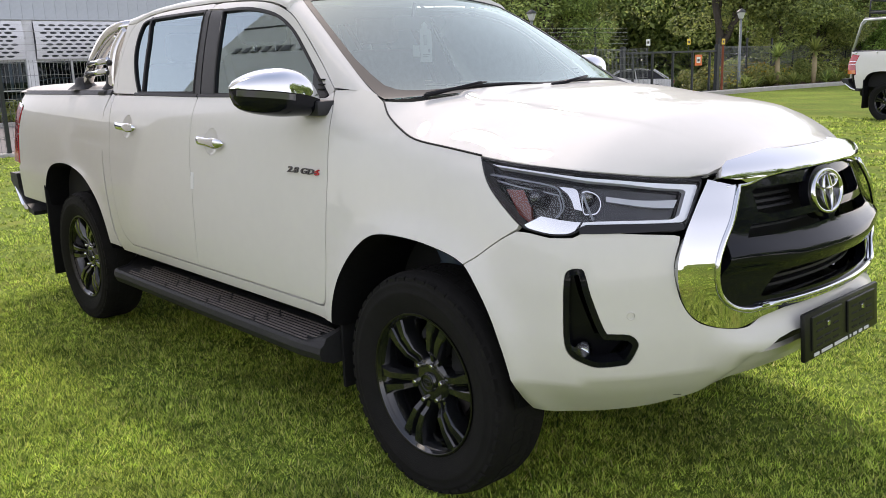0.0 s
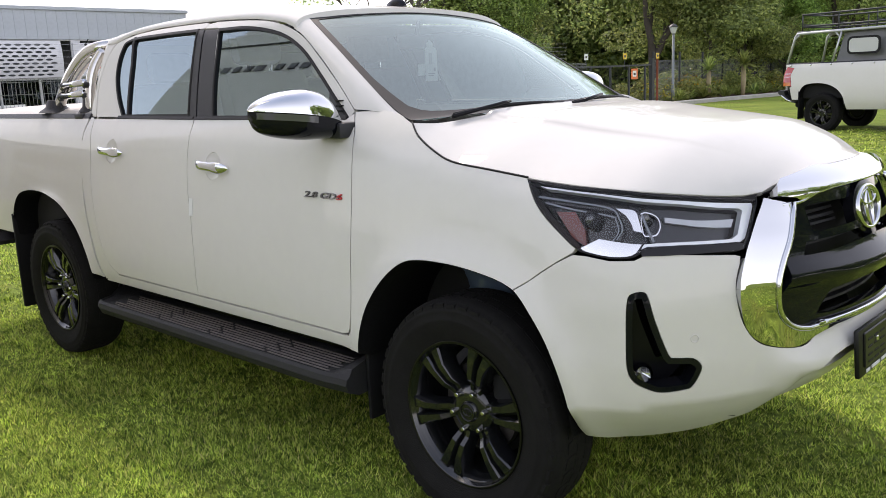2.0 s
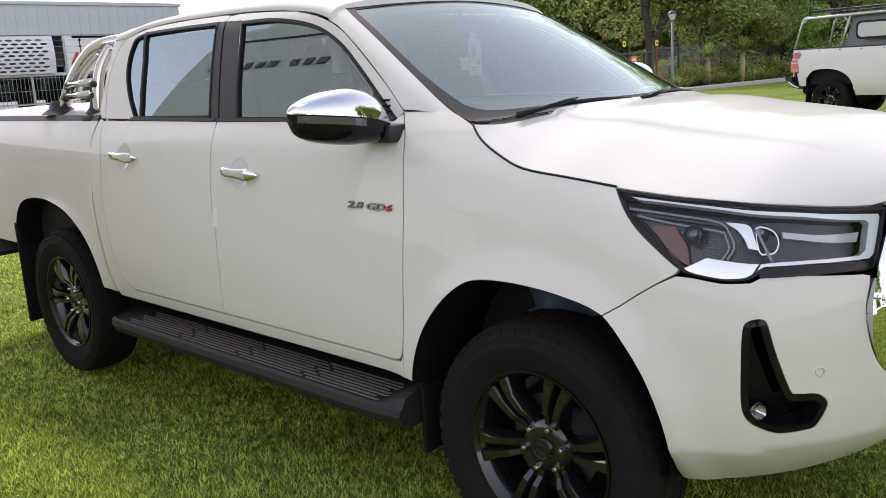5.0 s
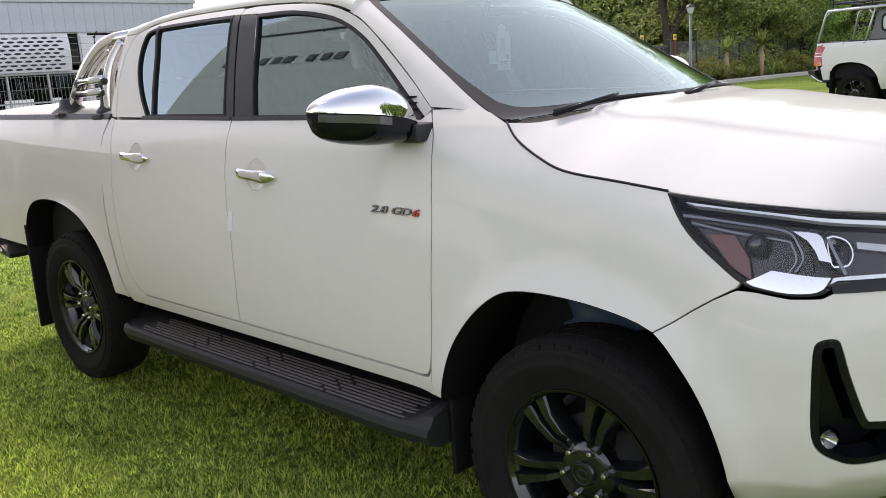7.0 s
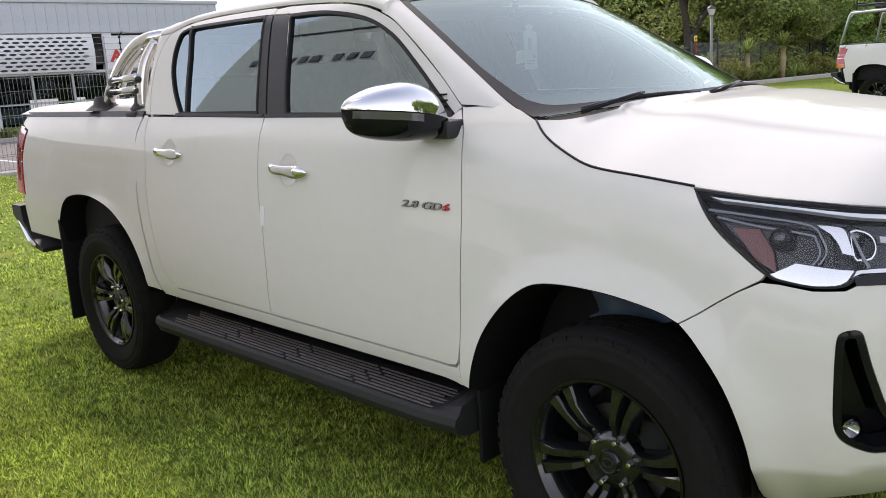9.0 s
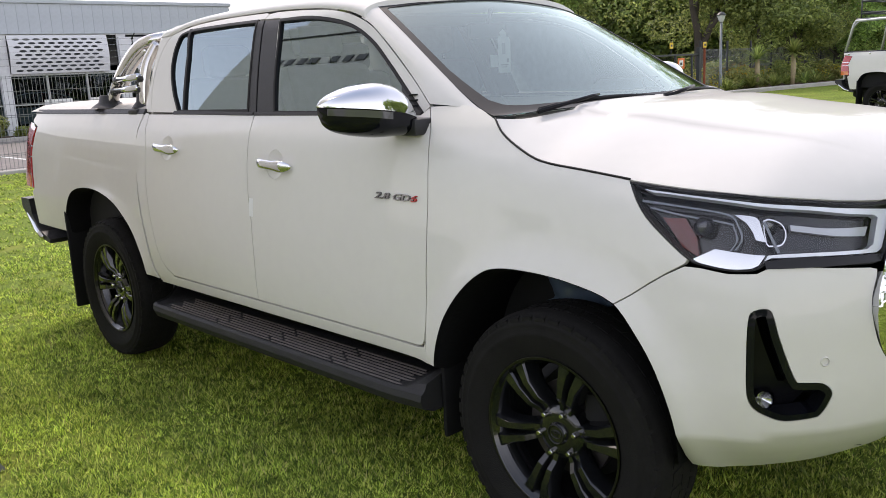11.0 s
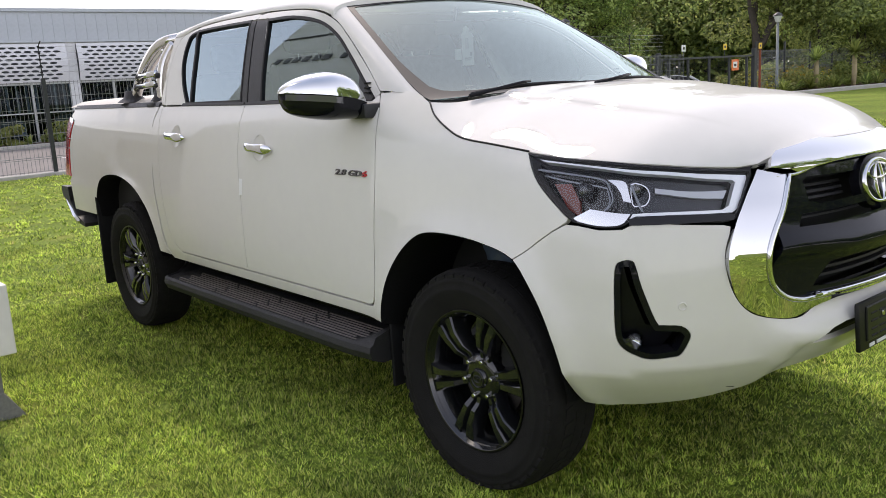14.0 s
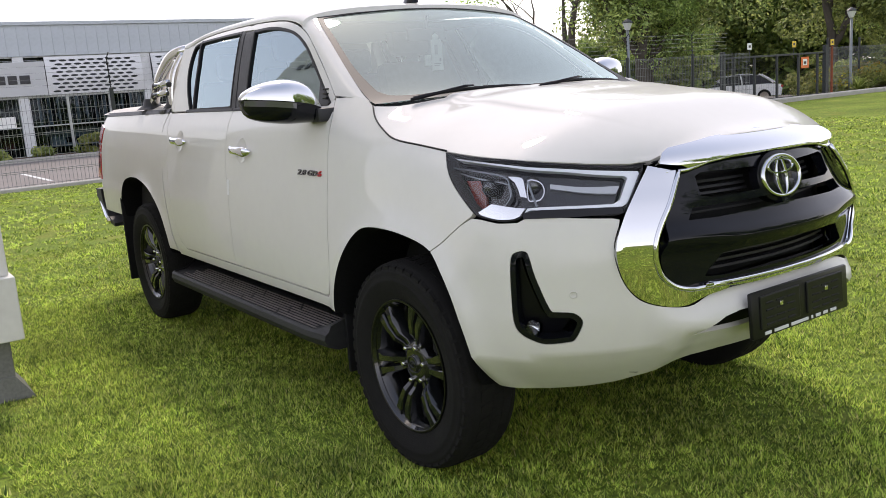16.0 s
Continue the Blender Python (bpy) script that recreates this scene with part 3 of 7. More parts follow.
    tl = panel("tail_light", arr(spline([(-4.118, .885), (-4.165, 1.10), (-4.105, 1.258)], 4), spline([(-4.30, 1.285), (-4.35, 1.1), (-4.33, .90)], 4)), side, RED_LENS, truck, "red tail light with amber base", gap=.001, proud=.006)
    for z0, z1, mt, nm in ((.89, .965, AMBER_LENS, "indicator"), (1.075, 1.082, CHROME, "lamp_strip"), (1.14, 1.147, CHROME, "lamp_strip")):
        panel(nm, arr([(-4.15, z0), (-4.15, z1), (-4.33, z1), (-4.33, z0)]), side, mt, tl, gap=0, proud=.008, roll=.002)
    # arch lips, seen from below as the turned-in edge
    for arch, lab in ((ARCH_F, "front"), (ARCH_R, "rear")):
        pts = [np.array(side(np.array(s), np.array(z))) for s, z in arch]
        bm = bmesh.new()
        xc = 0 if lab == "front" else -3.085
        prev = None
        for (s, z), p in zip(arch, pts):
            row = [bm.verts.new(p), bm.verts.new(p + np.array([(xc - p[0]) * .04, m * .05, -.015])), bm.verts.new((p[0], -m * .42, p[2] + .02))]
            if prev:
                for i in range(2):
                    bm.faces.new((prev[i], row[i], row[i + 1], prev[i + 1]))
            prev = row
        part("arch_liner", bm, LINER, truck, "black wheel arch liner", smooth_=60)
    # door handles
    for hx, hz, door in ((-1.375, 1.148, fd), (-2.295, 1.186, rd)):
        bm = bmesh.new()
        n, nk = 26, 16
        rings = []
        for i in range(n + 1):
            t = i / n
            e = max(1 - abs(2 * t - 1) ** 5, .0) ** .5
            x = hx - .118 + .236 * t
            w = .0185 * e * (1 + .30 * math.exp(-((t - .80) / .16) ** 2) + .12 * math.exp(-((t - .12) / .14) ** 2)) + .0006
            th = .010 * e + .0005
            out = .010 + .026 * (1 - abs(2 * t - 1) ** 4)
            y0 = float(side(np.array(x), np.array(hz))[1])
            ring = []
            for k in range(nk):
                a = 2 * math.pi * k / nk
                ca, sa = math.cos(a), math.sin(a)
                ring.append(bm.verts.new((x, y0 - m * (out + th * ca), hz - .002 + w * sa + .012 * (.5 - t))))
            rings.append(ring)
        for a, b in zip(rings, rings[1:]):
            for k in range(nk):
                bm.faces.new((a[k], a[(k + 1) % nk], b[(k + 1) % nk], b[k]))
        bm.faces.new(rings[0]); bm.faces.new(rings[-1])
        bmesh.ops.recalc_face_normals(bm, faces=bm.faces)
        part("handle", bm, CHROME, door, "chrome door handle", smooth_=70)
        panel("handle_cup", cup_of(hx, hz), lambda u, v, hx=hx, hz=hz: (lambda p: (p[0], p[1] + m * .011 * np.clip(1 - ((u - hx + .012) / .058) ** 2 - ((v - hz + .004) / .056) ** 2, 0, 1), p[2]))(side(u, v)), PAINT, door, gap=-.001, proud=-.0015, roll=.001, grid=.012)

# roof, built as arches from one door cut over to the other
roof_z = pchip([-2.66, -2.4, -2.0, -1.5, -1.2, -1.02, -.95], [1.782, 1.816, 1.828, 1.822, 1.797, 1.764, 1.745])


def roof(u, w):
    """u: along; w: -1 to 1 from the camera's side to the far side."""
    zc = zc_cut(np.clip(u, -2.56, -1.03)) + .003
    yc = -cabin(u, zc)[1] + .002
    th = (1 - np.abs(w)) * math.pi / 2
    y = yc * np.cos(th) ** .72
    z = zc + (roof_z(u) - zc) * np.sin(th) ** .72
    x = u + (.016 + .070 * np.clip(1 - (y / .578) ** 2, 0, 1)) * smooth(-1.4, -1.04, u)
    return x, np.sign(w) * y, z


bmr = bmesh.new()
us, ws = np.linspace(-2.66, -1.045, 38), np.concatenate([np.linspace(-1, -.7, 12)[:-1], np.linspace(-.7, .7, 25), np.linspace(.7, 1, 12)[1:]])
rows_ = []
for u in us:
    X, Y, Z = roof(np.full(len(ws), u), ws)
    rows_.append([bmr.verts.new((a, b, c)) for a, b, c in zip(X, Y, Z)])
for a, b in zip(rows_, rows_[1:]):
    for i in range(len(ws) - 1):
        bmr.faces.new((a[i], a[i + 1], b[i + 1], b[i]))
back = [bmr.verts.new((v.co.x - .03, v.co.y * .985, v.co.z - .02)) for v in rows_[0]]
for i in range(len(ws) - 1):
    bmr.faces.new((back[i], back[i + 1], rows_[0][i + 1], rows_[0][i]))
lip = [bmr.verts.new((v.co.x + .008, v.co.y, v.co.z - .022)) for v in rows_[-1]]
for i in range(len(ws) - 1):
    bmr.faces.new((rows_[-1][i], rows_[-1][i + 1], lip[i + 1], lip[i]))
bmesh.ops.recalc_face_normals(bmr, faces=bmr.faces)
part("roof", bmr, PAINT, truck, smooth_=50)
part("headliner", boxed((-2.55, -.56, 1.70), (-1.15, .56, 1.715), .01), HEADLINER, truck, "pale roof lining")
# aerial base
fin = lathed([(.001, 0), (.03, .002), (.026, .02), (.012, .035), (.001, .04)], 16, "z")
bmesh.ops.transform(fin, matrix=Matrix.Translation((-1.12, 0, 1.79)) @ Matrix.Diagonal((2.2, .8, 1, 1)), verts=fin.verts)
part("aerial_base", fin, BLACK_GLOSS, truck, "black aerial base on the roof", smooth_=60)

# screen edge: from the cowl corner up the pillar
EDGE = spline([(-.300, -.722, 1.322), (-.40, -.722, 1.358), (-.60, -.685, 1.478), (-.82, -.632, 1.610), (-1.03, -.578, 1.727)], 8)
edge_t = np.linspace(0, 1, len(EDGE))
EDGE = np.array(EDGE)
EDGE_FIT = [np.polyfit(edge_t, EDGE[:, i], 3) for i in range(3)]


def screen(u, v):
    """u: -1 to 1 across, v: 0 at the cowl to 1 at the roof."""
    ex, ey, ez = (np.polyval(c, v) for c in EDGE_FIT)
    k = 1 - u * u
    return ex + k * (.17 - .10 * v), ey * -u * -1, ez + k * (.018 + .012 * v)


panel("windscreen", arr([(-1, 0), (1, 0), (1, 1), (-1, 1)]), screen, SCREEN, truck, "clear windscreen", gap=0, thick=.001, grid=.05, roll=.001).visible_shadow = False
band = arr([(-1, 0), (1, 0), (1, 1), (-1, 1)])
panel("screen_border", band, screen, SEAL, truck, "black windscreen border", holes=[arr(spline([(-.925, .27), (-.85, .195), (-.6, .17), (0, .165), (.6, .17), (.85, .195), (.925, .27)], 3), spline([(.955, .5), (.96, .92), (.94, .972)], 3), spline([(.6, .984), (0, .988), (-.6, .984)], 3), spline([(-.94, .972), (-.96, .92), (-.955, .5)], 3))], gap=0, thick=.002, proud=.002, grid=.08, roll=.001)
for m in (1, -1):
    # pillar between the door cut and the screen
    bm = bmesh.new()
    vs_prev = None
    for t in np.linspace(0, 1, 25):
        i = t * (len(EDGE) - 1) * .86 + (len(EDGE) - 1) * .14
        b = np.array([np.interp(i, range(len(EDGE)), EDGE[:, k]) for k in range(3)])
        cx = -.577 + t * (-1.045 + .577)
        a = np.array(cabin(np.array(cx), zc_cut(np.array(cx)) + .003))
        mid = (a + b) / 2 + np.array([.010, -.016, .012])
        row = []
        for k in range(7):
            w = k / 6
            p = (1 - w) ** 2 * a + 2 * w * (1 - w) * mid + w * w * b
            row.append(bm.verts.new((p[0], p[1] * m, p[2])))
        if vs_prev:
            for k in range(6):
                bm.faces.new((vs_prev[k], vs_prev[k + 1], row[k + 1], row[k]))
        vs_prev = row
    bmesh.ops.recalc_face_normals(bm, faces=bm.faces)
    part("screen_pillar", bm, PAINT, truck, smooth_=50)

# bonnet, hung between its two side seams
top_line = [body(np.array(s), np.array(z)) for s, z in arr(SEAM_HOOD, [(.38, 1.152), (.60, 1.140), (.80, 1.124), (.89, 1.115), (1.0, 1.107), (1.06, 1.104)])]
hx = np.array([float(p[0]) for p in top_line]); hy = np.array([-float(p[1]) for p in top_line]); hz = np.array([float(p[2]) for p in top_line])
edge_y, edge_z = pchip(np.append(hx, .98), np.append(hy, .30)), pchip(np.append(hx, .98), np.append(hz, 1.10))
crown = pchip([-.32, -.15, .1, .35, .55, .68, .82, .92], [.040, .112, .148, .143, .136, .111, .075, .05])


def bonnet(x, w):
    y = edge_y(x) * w
    a = np.abs(w)
    z = edge_z(x) + crown(x) * (1 - a ** 3.1)
    z = z + .013 * smooth(.615, .575, a) * smooth(.72, .25, x)
    return x, y, z


xs_front = [(float(.868 - .085 * abs(w) ** 2.2), float(w)) for w in np.linspace(-.97, .97, 25)]
hood_out = arr([(-.295, -1), (-.235, -1), (-.06, -1), (.22, -1), (.45, -1), (.60, -1), (.70, -1), (.765, -1)], xs_front, [(.765, 1), (.70, 1), (.60, 1), (.45, 1), (.22, 1), (-.06, 1), (-.235, 1), (-.295, 1)], [(float(-.295 + .155 * (1 - w * w)), float(w)) for w in np.linspace(.95, -.95, 20)])
panel("bonnet", hood_out, bonnet, PAINT, truck, gap=.003, grid=.035, roll=.004, heart=(.2, 0, -2))

for m in (1, -1):
    line = [(float(p[0]), m * (float(p[1]) + .002), float(p[2]) + .001) for p in top_line[:len(SEAM_HOOD)]]
    part("bonnet_seam", tubed(line, .0032, 6), SEAL, truck, "dark gap beside the bonnet", 60)

# ---- nose of the pickup ----
def mirrored(half):
    """A half outline in (s, z), from the middle round to the middle, made whole across the nose."""
    a = [(s - S_END, z) for s, z in half]
    return np.array(a + [(-q, z) for q, z in a[::-1] if q < -1e-6])


def q_of(pts, m=1):
    return np.array([(m * (s - S_END), z) for s, z in pts])


FOG = spline([(.603, .845), (.615, .870), (.650, .874), (.662, .850), (.676, .798), (.714, .700), (.735, .688), (.785, .683), (.810, .660), (.806, .635), (.787, .600), (.765, .592), (.700, .588), (.660, .600), (.622, .622), (.604, .66), (.601, .75)], 3, True)
LAMP = arr(LAMP_BACK, spline([(.452, .977), (.475, .972), (.549, .964), (.615, .968), (.650, .984)], 3)[1:], [(.668, .986), (.923, .965), (.945, .967)], spline([(.962, .972), (.985, 1.0), (1.046, 1.085)], 3), spline([(1.05, 1.097), (.903, 1.110), (.614, 1.137), (.387, 1.148), (.232, 1.160)], 4)[:-1])
CHROME_OUT = spline([(1.060, 1.101), (1.0, 1.025), (.949, .950), (.918, .870), (.933, .784), (.975, .719), (1.038, .685), (1.133, .675), (1.21, .697), (1.30, .711)], 4)
CHROME_IN = spline([(1.30, .731), (1.20, .728), (1.154, .728), (1.096, .745), (1.053, .788), (1.040, .857), (1.062, .922), (1.11, .995), (1.160, 1.077)], 4)
slot = mirrored([(S_END, .640), (1.30, .640), (1.245, .630), (1.145, .578), (1.25, .574), (S_END, .574)])
bumper_half = [(S_END, .472), (1.35, .474), (1.244, .466), (1.12, .428), (1.0, .394), (.90, .382), (.75, .376), (.51, .374), (.42, .388)] + [tuple(p) for p in ARCH_F[::-1] if p[0] > .25 and p[1] > .42] + [(.243, .845), (.288, .874), (.333, .907), (.382, .939), (.433, .966)] + [(.475, .966), (.549, .958), (.622, .961), (.665, .979), (.923, .958), (.945, .952)] + [tuple(p) for p in CHROME_OUT if p[1] < .95] + [(S_END, .714)]


bump_crease = pchip([.3, .6, .85, 1.0, 1.15, 1.3, 1.6], [.50, .535, .545, .545, .53, .52, .52])


def bumper_skin(q, z):
    """The bumper: crisp beam under the grille, undercut lip."""
    x, y, z = nose(q, z)
    s = S_END - np.abs(q)
    low = np.maximum(bump_crease(s) - z, 0)
    lip = .030 * smooth(.60, .575, z) * smooth(1.10, 1.22, s)
    d = .50 * low + lip
    return x - d * smooth(.3, .9, s) - .0 * y, y + np.where(q < 0, 1, -1) * d * (1 - smooth(.5, 1.1, s)), z


bumper = panel("bumper", mirrored(bumper_half), bumper_skin, PAINT, truck, "pearl white front bumper", holes=[q_of(FOG), q_of(FOG, -1), slot], thick=.015, grid=.025)
# near-black sheet inside the slot: its shade is put into the colour
panel("bumper_slot", slot, bumper_skin, DARK, bumper, "near-black sheet standing in for shade in the lower air slot", gap=-.004, proud=-.05, thick=.001)
for m in (1, -1):
    fg = panel("fog_lamp_bezel", q_of(FOG, m), nose, BLACK_GLOSS, bumper, "glossy black fog lamp surround", holes=[q_of(shrink(FOG, .016), m)], gap=0, proud=.001, roll=.004, thick=.05, grid=.03)
    panel("fog_recess", q_of(shrink(FOG, .012), m), lambda q, z: (lambda p: (p[0] - .045 - .03 * np.clip((.70 - z) / .1, 0, 1) * np.clip((np.abs(q) - .60) / .1, -.5, 1), p[1] + np.where(q < 0, .022, -.022), p[2]))(nose(q, z)), BLACK_SATIN, fg, gap=0, thick=.001, grid=.02)
    x, y, z = nose(np.array(m * (.665 - S_END)), np.array(.632))
    lamp = lathed([(.001, -.006), (.018, -.004), (.026, .002), (.03, .012), (.03, .03)], 24)
    part("fog_lamp", lamp, LENS, fg, "clear round fog lamp", 60, at=Matrix.Translation((float(x) - .030, float(y) + m * .024, float(z))) @ pose(0, 0, 0, 0, 0, m * 55 if m > 0 else 125))
    refl = lathed([(.001, .016), (.012, .012), (.024, .004)], 24)
    part("fog_reflector", refl, CHROME, fg, "", 60, at=Matrix.Translation((float(x) - .030, float(y) + m * .024, float(z))) @ pose(0, 0, 0, 0, 0, m * 55 if m > 0 else 125))
    ring = bmesh.new()
    x, y, z = nose(np.array(m * (.788 - S_END)), np.array(.741))
    lathe(ring, [(.0095, 0), (.0095, -.003), (.012, -.003), (.012, .001)], 20)
    part("parking_sensor", ring, PAINT, bumper, "", 40, at=Matrix.Translation((float(x), float(y), float(z))) @ pose(0, 0, 0, 0, 0, 45 if m > 0 else 135))

# chrome frame: an upward and a downward facet meeting in a crease
def chrome_skin(q, z):
    x, y, z = nose(q, z)
    s = S_END - np.abs(q)
    o = .024 + .042 * smooth(.95, 1.15, s) - .10 * np.maximum(z - .868, 0) - .20 * np.maximum(.868 - z, 0)
    swell = .062 * np.exp(-((z - .615) / .07) ** 2) * smooth(.98, 1.18, s) * (1 - .38 * smooth(1.28, 1.5, s))
    return x + o * .8 - swell * .9, y + np.where(q < 0, -1, 1) * o * .55, z


panel("chrome_surround", mirrored([(S_END, .715)] + [tuple(p) for p in CHROME_OUT[::-1]] + [tuple(p) for p in CHROME_IN[::-1]] + [(S_END, .733)]), chrome_skin, CHROME, truck, "mirror chrome grille surround", gap=.001, thick=.04, grid=.02, roll=.004)
panel("bonnet_chrome", mirrored([(S_END, 1.110), (1.35, 1.108), (1.25, 1.100), (1.168, 1.080), (1.14, 1.092), (1.062, 1.104), (1.066, 1.116), (1.085, 1.135), (1.12, 1.148), (1.25, 1.160), (1.35, 1.170), (S_END, 1.176)]), lambda q, z: (lambda p: (p[0] + .010 + .046 * np.clip(1 - ((z - 1.112) / .062) ** 2, 0, 1), p[1], p[2]))(nose(q, z)), CHROME, truck, "chrome strip on the bonnet's nose", gap=0, thick=.04, grid=.02, roll=.005)

def bead(name, pts, r, m_off=.012):
    """A thin chrome bead on the nose along (q, z)."""
    line = []
    for q, z in pts:
        x, y, z = chrome_skin(np.array(q), np.array(z))
        line.append((float(x) + m_off, float(y) + (-.004 if q < 0 else .004), float(z)))
    part(name, tubed(line, r, 10), CHROME, truck, "bright chrome bead round the grille", 60)


_inner = q_of(CHROME_IN)
bead("surround_bead", list(_inner[::-1]) + [(q, .733) for q in np.linspace(-.36, .36, 25)] + [(-q, z) for q, z in _inner], .0085, -.002)
edge_line = []
for q in np.linspace(-.47, .47, 41):
    x, y, z = nose(np.array(q), np.interp(S_END - abs(q), [1.168, 1.25, 1.35, S_END], [1.076, 1.094, 1.102, 1.104]))
    edge_line.append((float(x) + .036, float(y), float(z)))
part("bonnet_bead", tubed(edge_line, .006, 8), CHROME, truck, "thin chrome bead under the bonnet strip", 60)

# grille
def grille_skin(q, z):
    x, y, z = nose(q, z)
    s = S_END - np.abs(q)
    bar = .045 * np.exp(-((z - (.872 + .012 * smooth(1.35, 1.1, s))) / .036) ** 2)
    return x + .022 + bar * .8, y, z


G_OUT = mirrored([(S_END, .735)] + [tuple(p) for p in CHROME_IN] + [(1.25, 1.092), (1.35, 1.10), (S_END, 1.102)])
up_hole = [(1.205, .995), (1.20, 1.055), (1.225, 1.066), (S_END - .10, 1.062), (S_END - .085, .99), (1.25, .985)]
mid_hole = [(1.14, .93), (1.17, .968), (1.25, .968), (S_END - .02, .972), (S_END - .02, .938), (1.25, .928)]
low_hole = mirrored([(S_END, .752), (1.25, .750), (1.185, .755), (1.20, .775), (1.25, .822), (1.32, .828), (S_END, .832)])
grille = panel("grille", G_OUT, grille_skin, BLACK_GLOSS, truck, "glossy black grille", holes=[q_of(up_hole), q_of(up_hole, -1), q_of(mid_hole), q_of(mid_hole, -1), low_hole], gap=-.002, thick=.03, grid=.02)
# the shade behind the grille, as a near-black sheet
panel("grille_back", shrink(G_OUT, .005), nose, DARK, grille, "near-black sheet standing in for shade behind the grille", gap=0, proud=-.09, thick=.001, grid=.06)
for z0, a, b in ((.766, .36, 0), (.787, .345, 0), (.808, .32, 0)):
    panel("grille_slat", np.array([(-a, z0 - .004), (a, z0 - .004), (a, z0 + .004), (-a, z0 + .004)]), nose, BLACK_MATT, grille, proud=-.035, gap=0, thick=.03, roll=.001)
for m in (1, -1):
    for z0 in (1.008, 1.026, 1.044):
        panel("grille_slat", q_of([(1.20, z0 - .004), (S_END - .09, z0 - .004), (S_END - .09, z0 + .004), (1.20, z0 + .004)], m), nose, BLACK_MATT, grille, proud=-.045, gap=0, thick=.03, roll=.001)
    panel("grille_slat", q_of([(1.15, .948), (S_END - .02, .950), (S_END - .02, .956), (1.15, .954)], m), nose, BLACK_MATT, grille, proud=-.045, gap=0, thick=.03, roll=.001)

# emblem: a plain oval with two ovals inside it
def oval_ring(bm, a, b, w, d, cx=0, cz=0, seg=44):
    rings = []
    for ra, rb, x in ((a, b, 0), (a, b, d * .6), (a - w * .35, b - w * .35, d), (a - w * .65, b - w * .65, d), (a - w, b - w, d * .6), (a - w, b - w, 0)):
        rings.append([bm.verts.new((x, cx + ra * math.cos(t), cz + rb * math.sin(t))) for t in np.linspace(0, 2 * math.pi, seg, endpoint=False)])
    for u, v in zip(rings, rings[1:]):
        for k in range(seg):
            bm.faces.new((u[k], u[(k + 1) % seg], v[(k + 1) % seg], v[k]))


bm = bmesh.new()
oval_ring(bm, .102, .071, .013, .013)
oval_ring(bm, .030, .064, .010, .012, 0, -.003)
oval_ring(bm, .070, .027, .010, .012, 0, .030)
bmesh.ops.recalc_face_normals(bm, faces=bm.faces)
EMB = pose(.930, 0, 1.02, 0, -10, 0)
part("emblem_base", lathed([(.001, -.002), (.095, -.002), (.1, .001), (.1, .03)], 40), BLACK_SATIN, grille, "", 40, at=EMB @ pose(0, 0, 0, 0, 0, 90) @ Matrix.Diagonal((1.14, 1, .84, 1)))
part("emblem", bm, CHROME, grille, "chrome oval emblem", 50, at=EMB)

# plate holder with its printed line as plain bars
PL = pose(1.012, 0, .618, 0, -4, 0)
pl = part("plate_holder", boxed((-.016, -.262, -.072), (0, .262, .075), .006), PLATE, truck, "empty black number plate holder", 40, at=PL)
part("plate_panel", boxed((-.002, -.225, -.045), (.006, -.02, .06), .004), PLATE, pl, "")
part("plate_panel", boxed((-.002, .02, -.045), (.006, .225, .06), .004), PLATE, pl, "")
for y0 in (-.20, .045):
    for zz in (.035, .012, -.012, -.032):
        for k in range(3):
            part("plate_slot", boxed((.004, y0 + .055 * k, zz - .003), (.0075, y0 + .055 * k + .040, zz + .003), .001), DARK, pl, "")
    part("plate_screw", boxed((.004, y0 + .07, .014), (.011, y0 + .085, .030), .003), STEEL, pl, "")
cursor = -.205
for w_ in (.045, .085, .105, .022, .038, .038, .046):
    part("plate_bar", boxed((-.001, cursor, -.065), (.0022, cursor + w_ - .012, -.055), .001), mat("faded_print", (.60, .60, .60), .6) if cursor < -.2 else bpy.data.materials["faded_print"], pl, "plain pale bar of print")
    cursor += w_ + .004

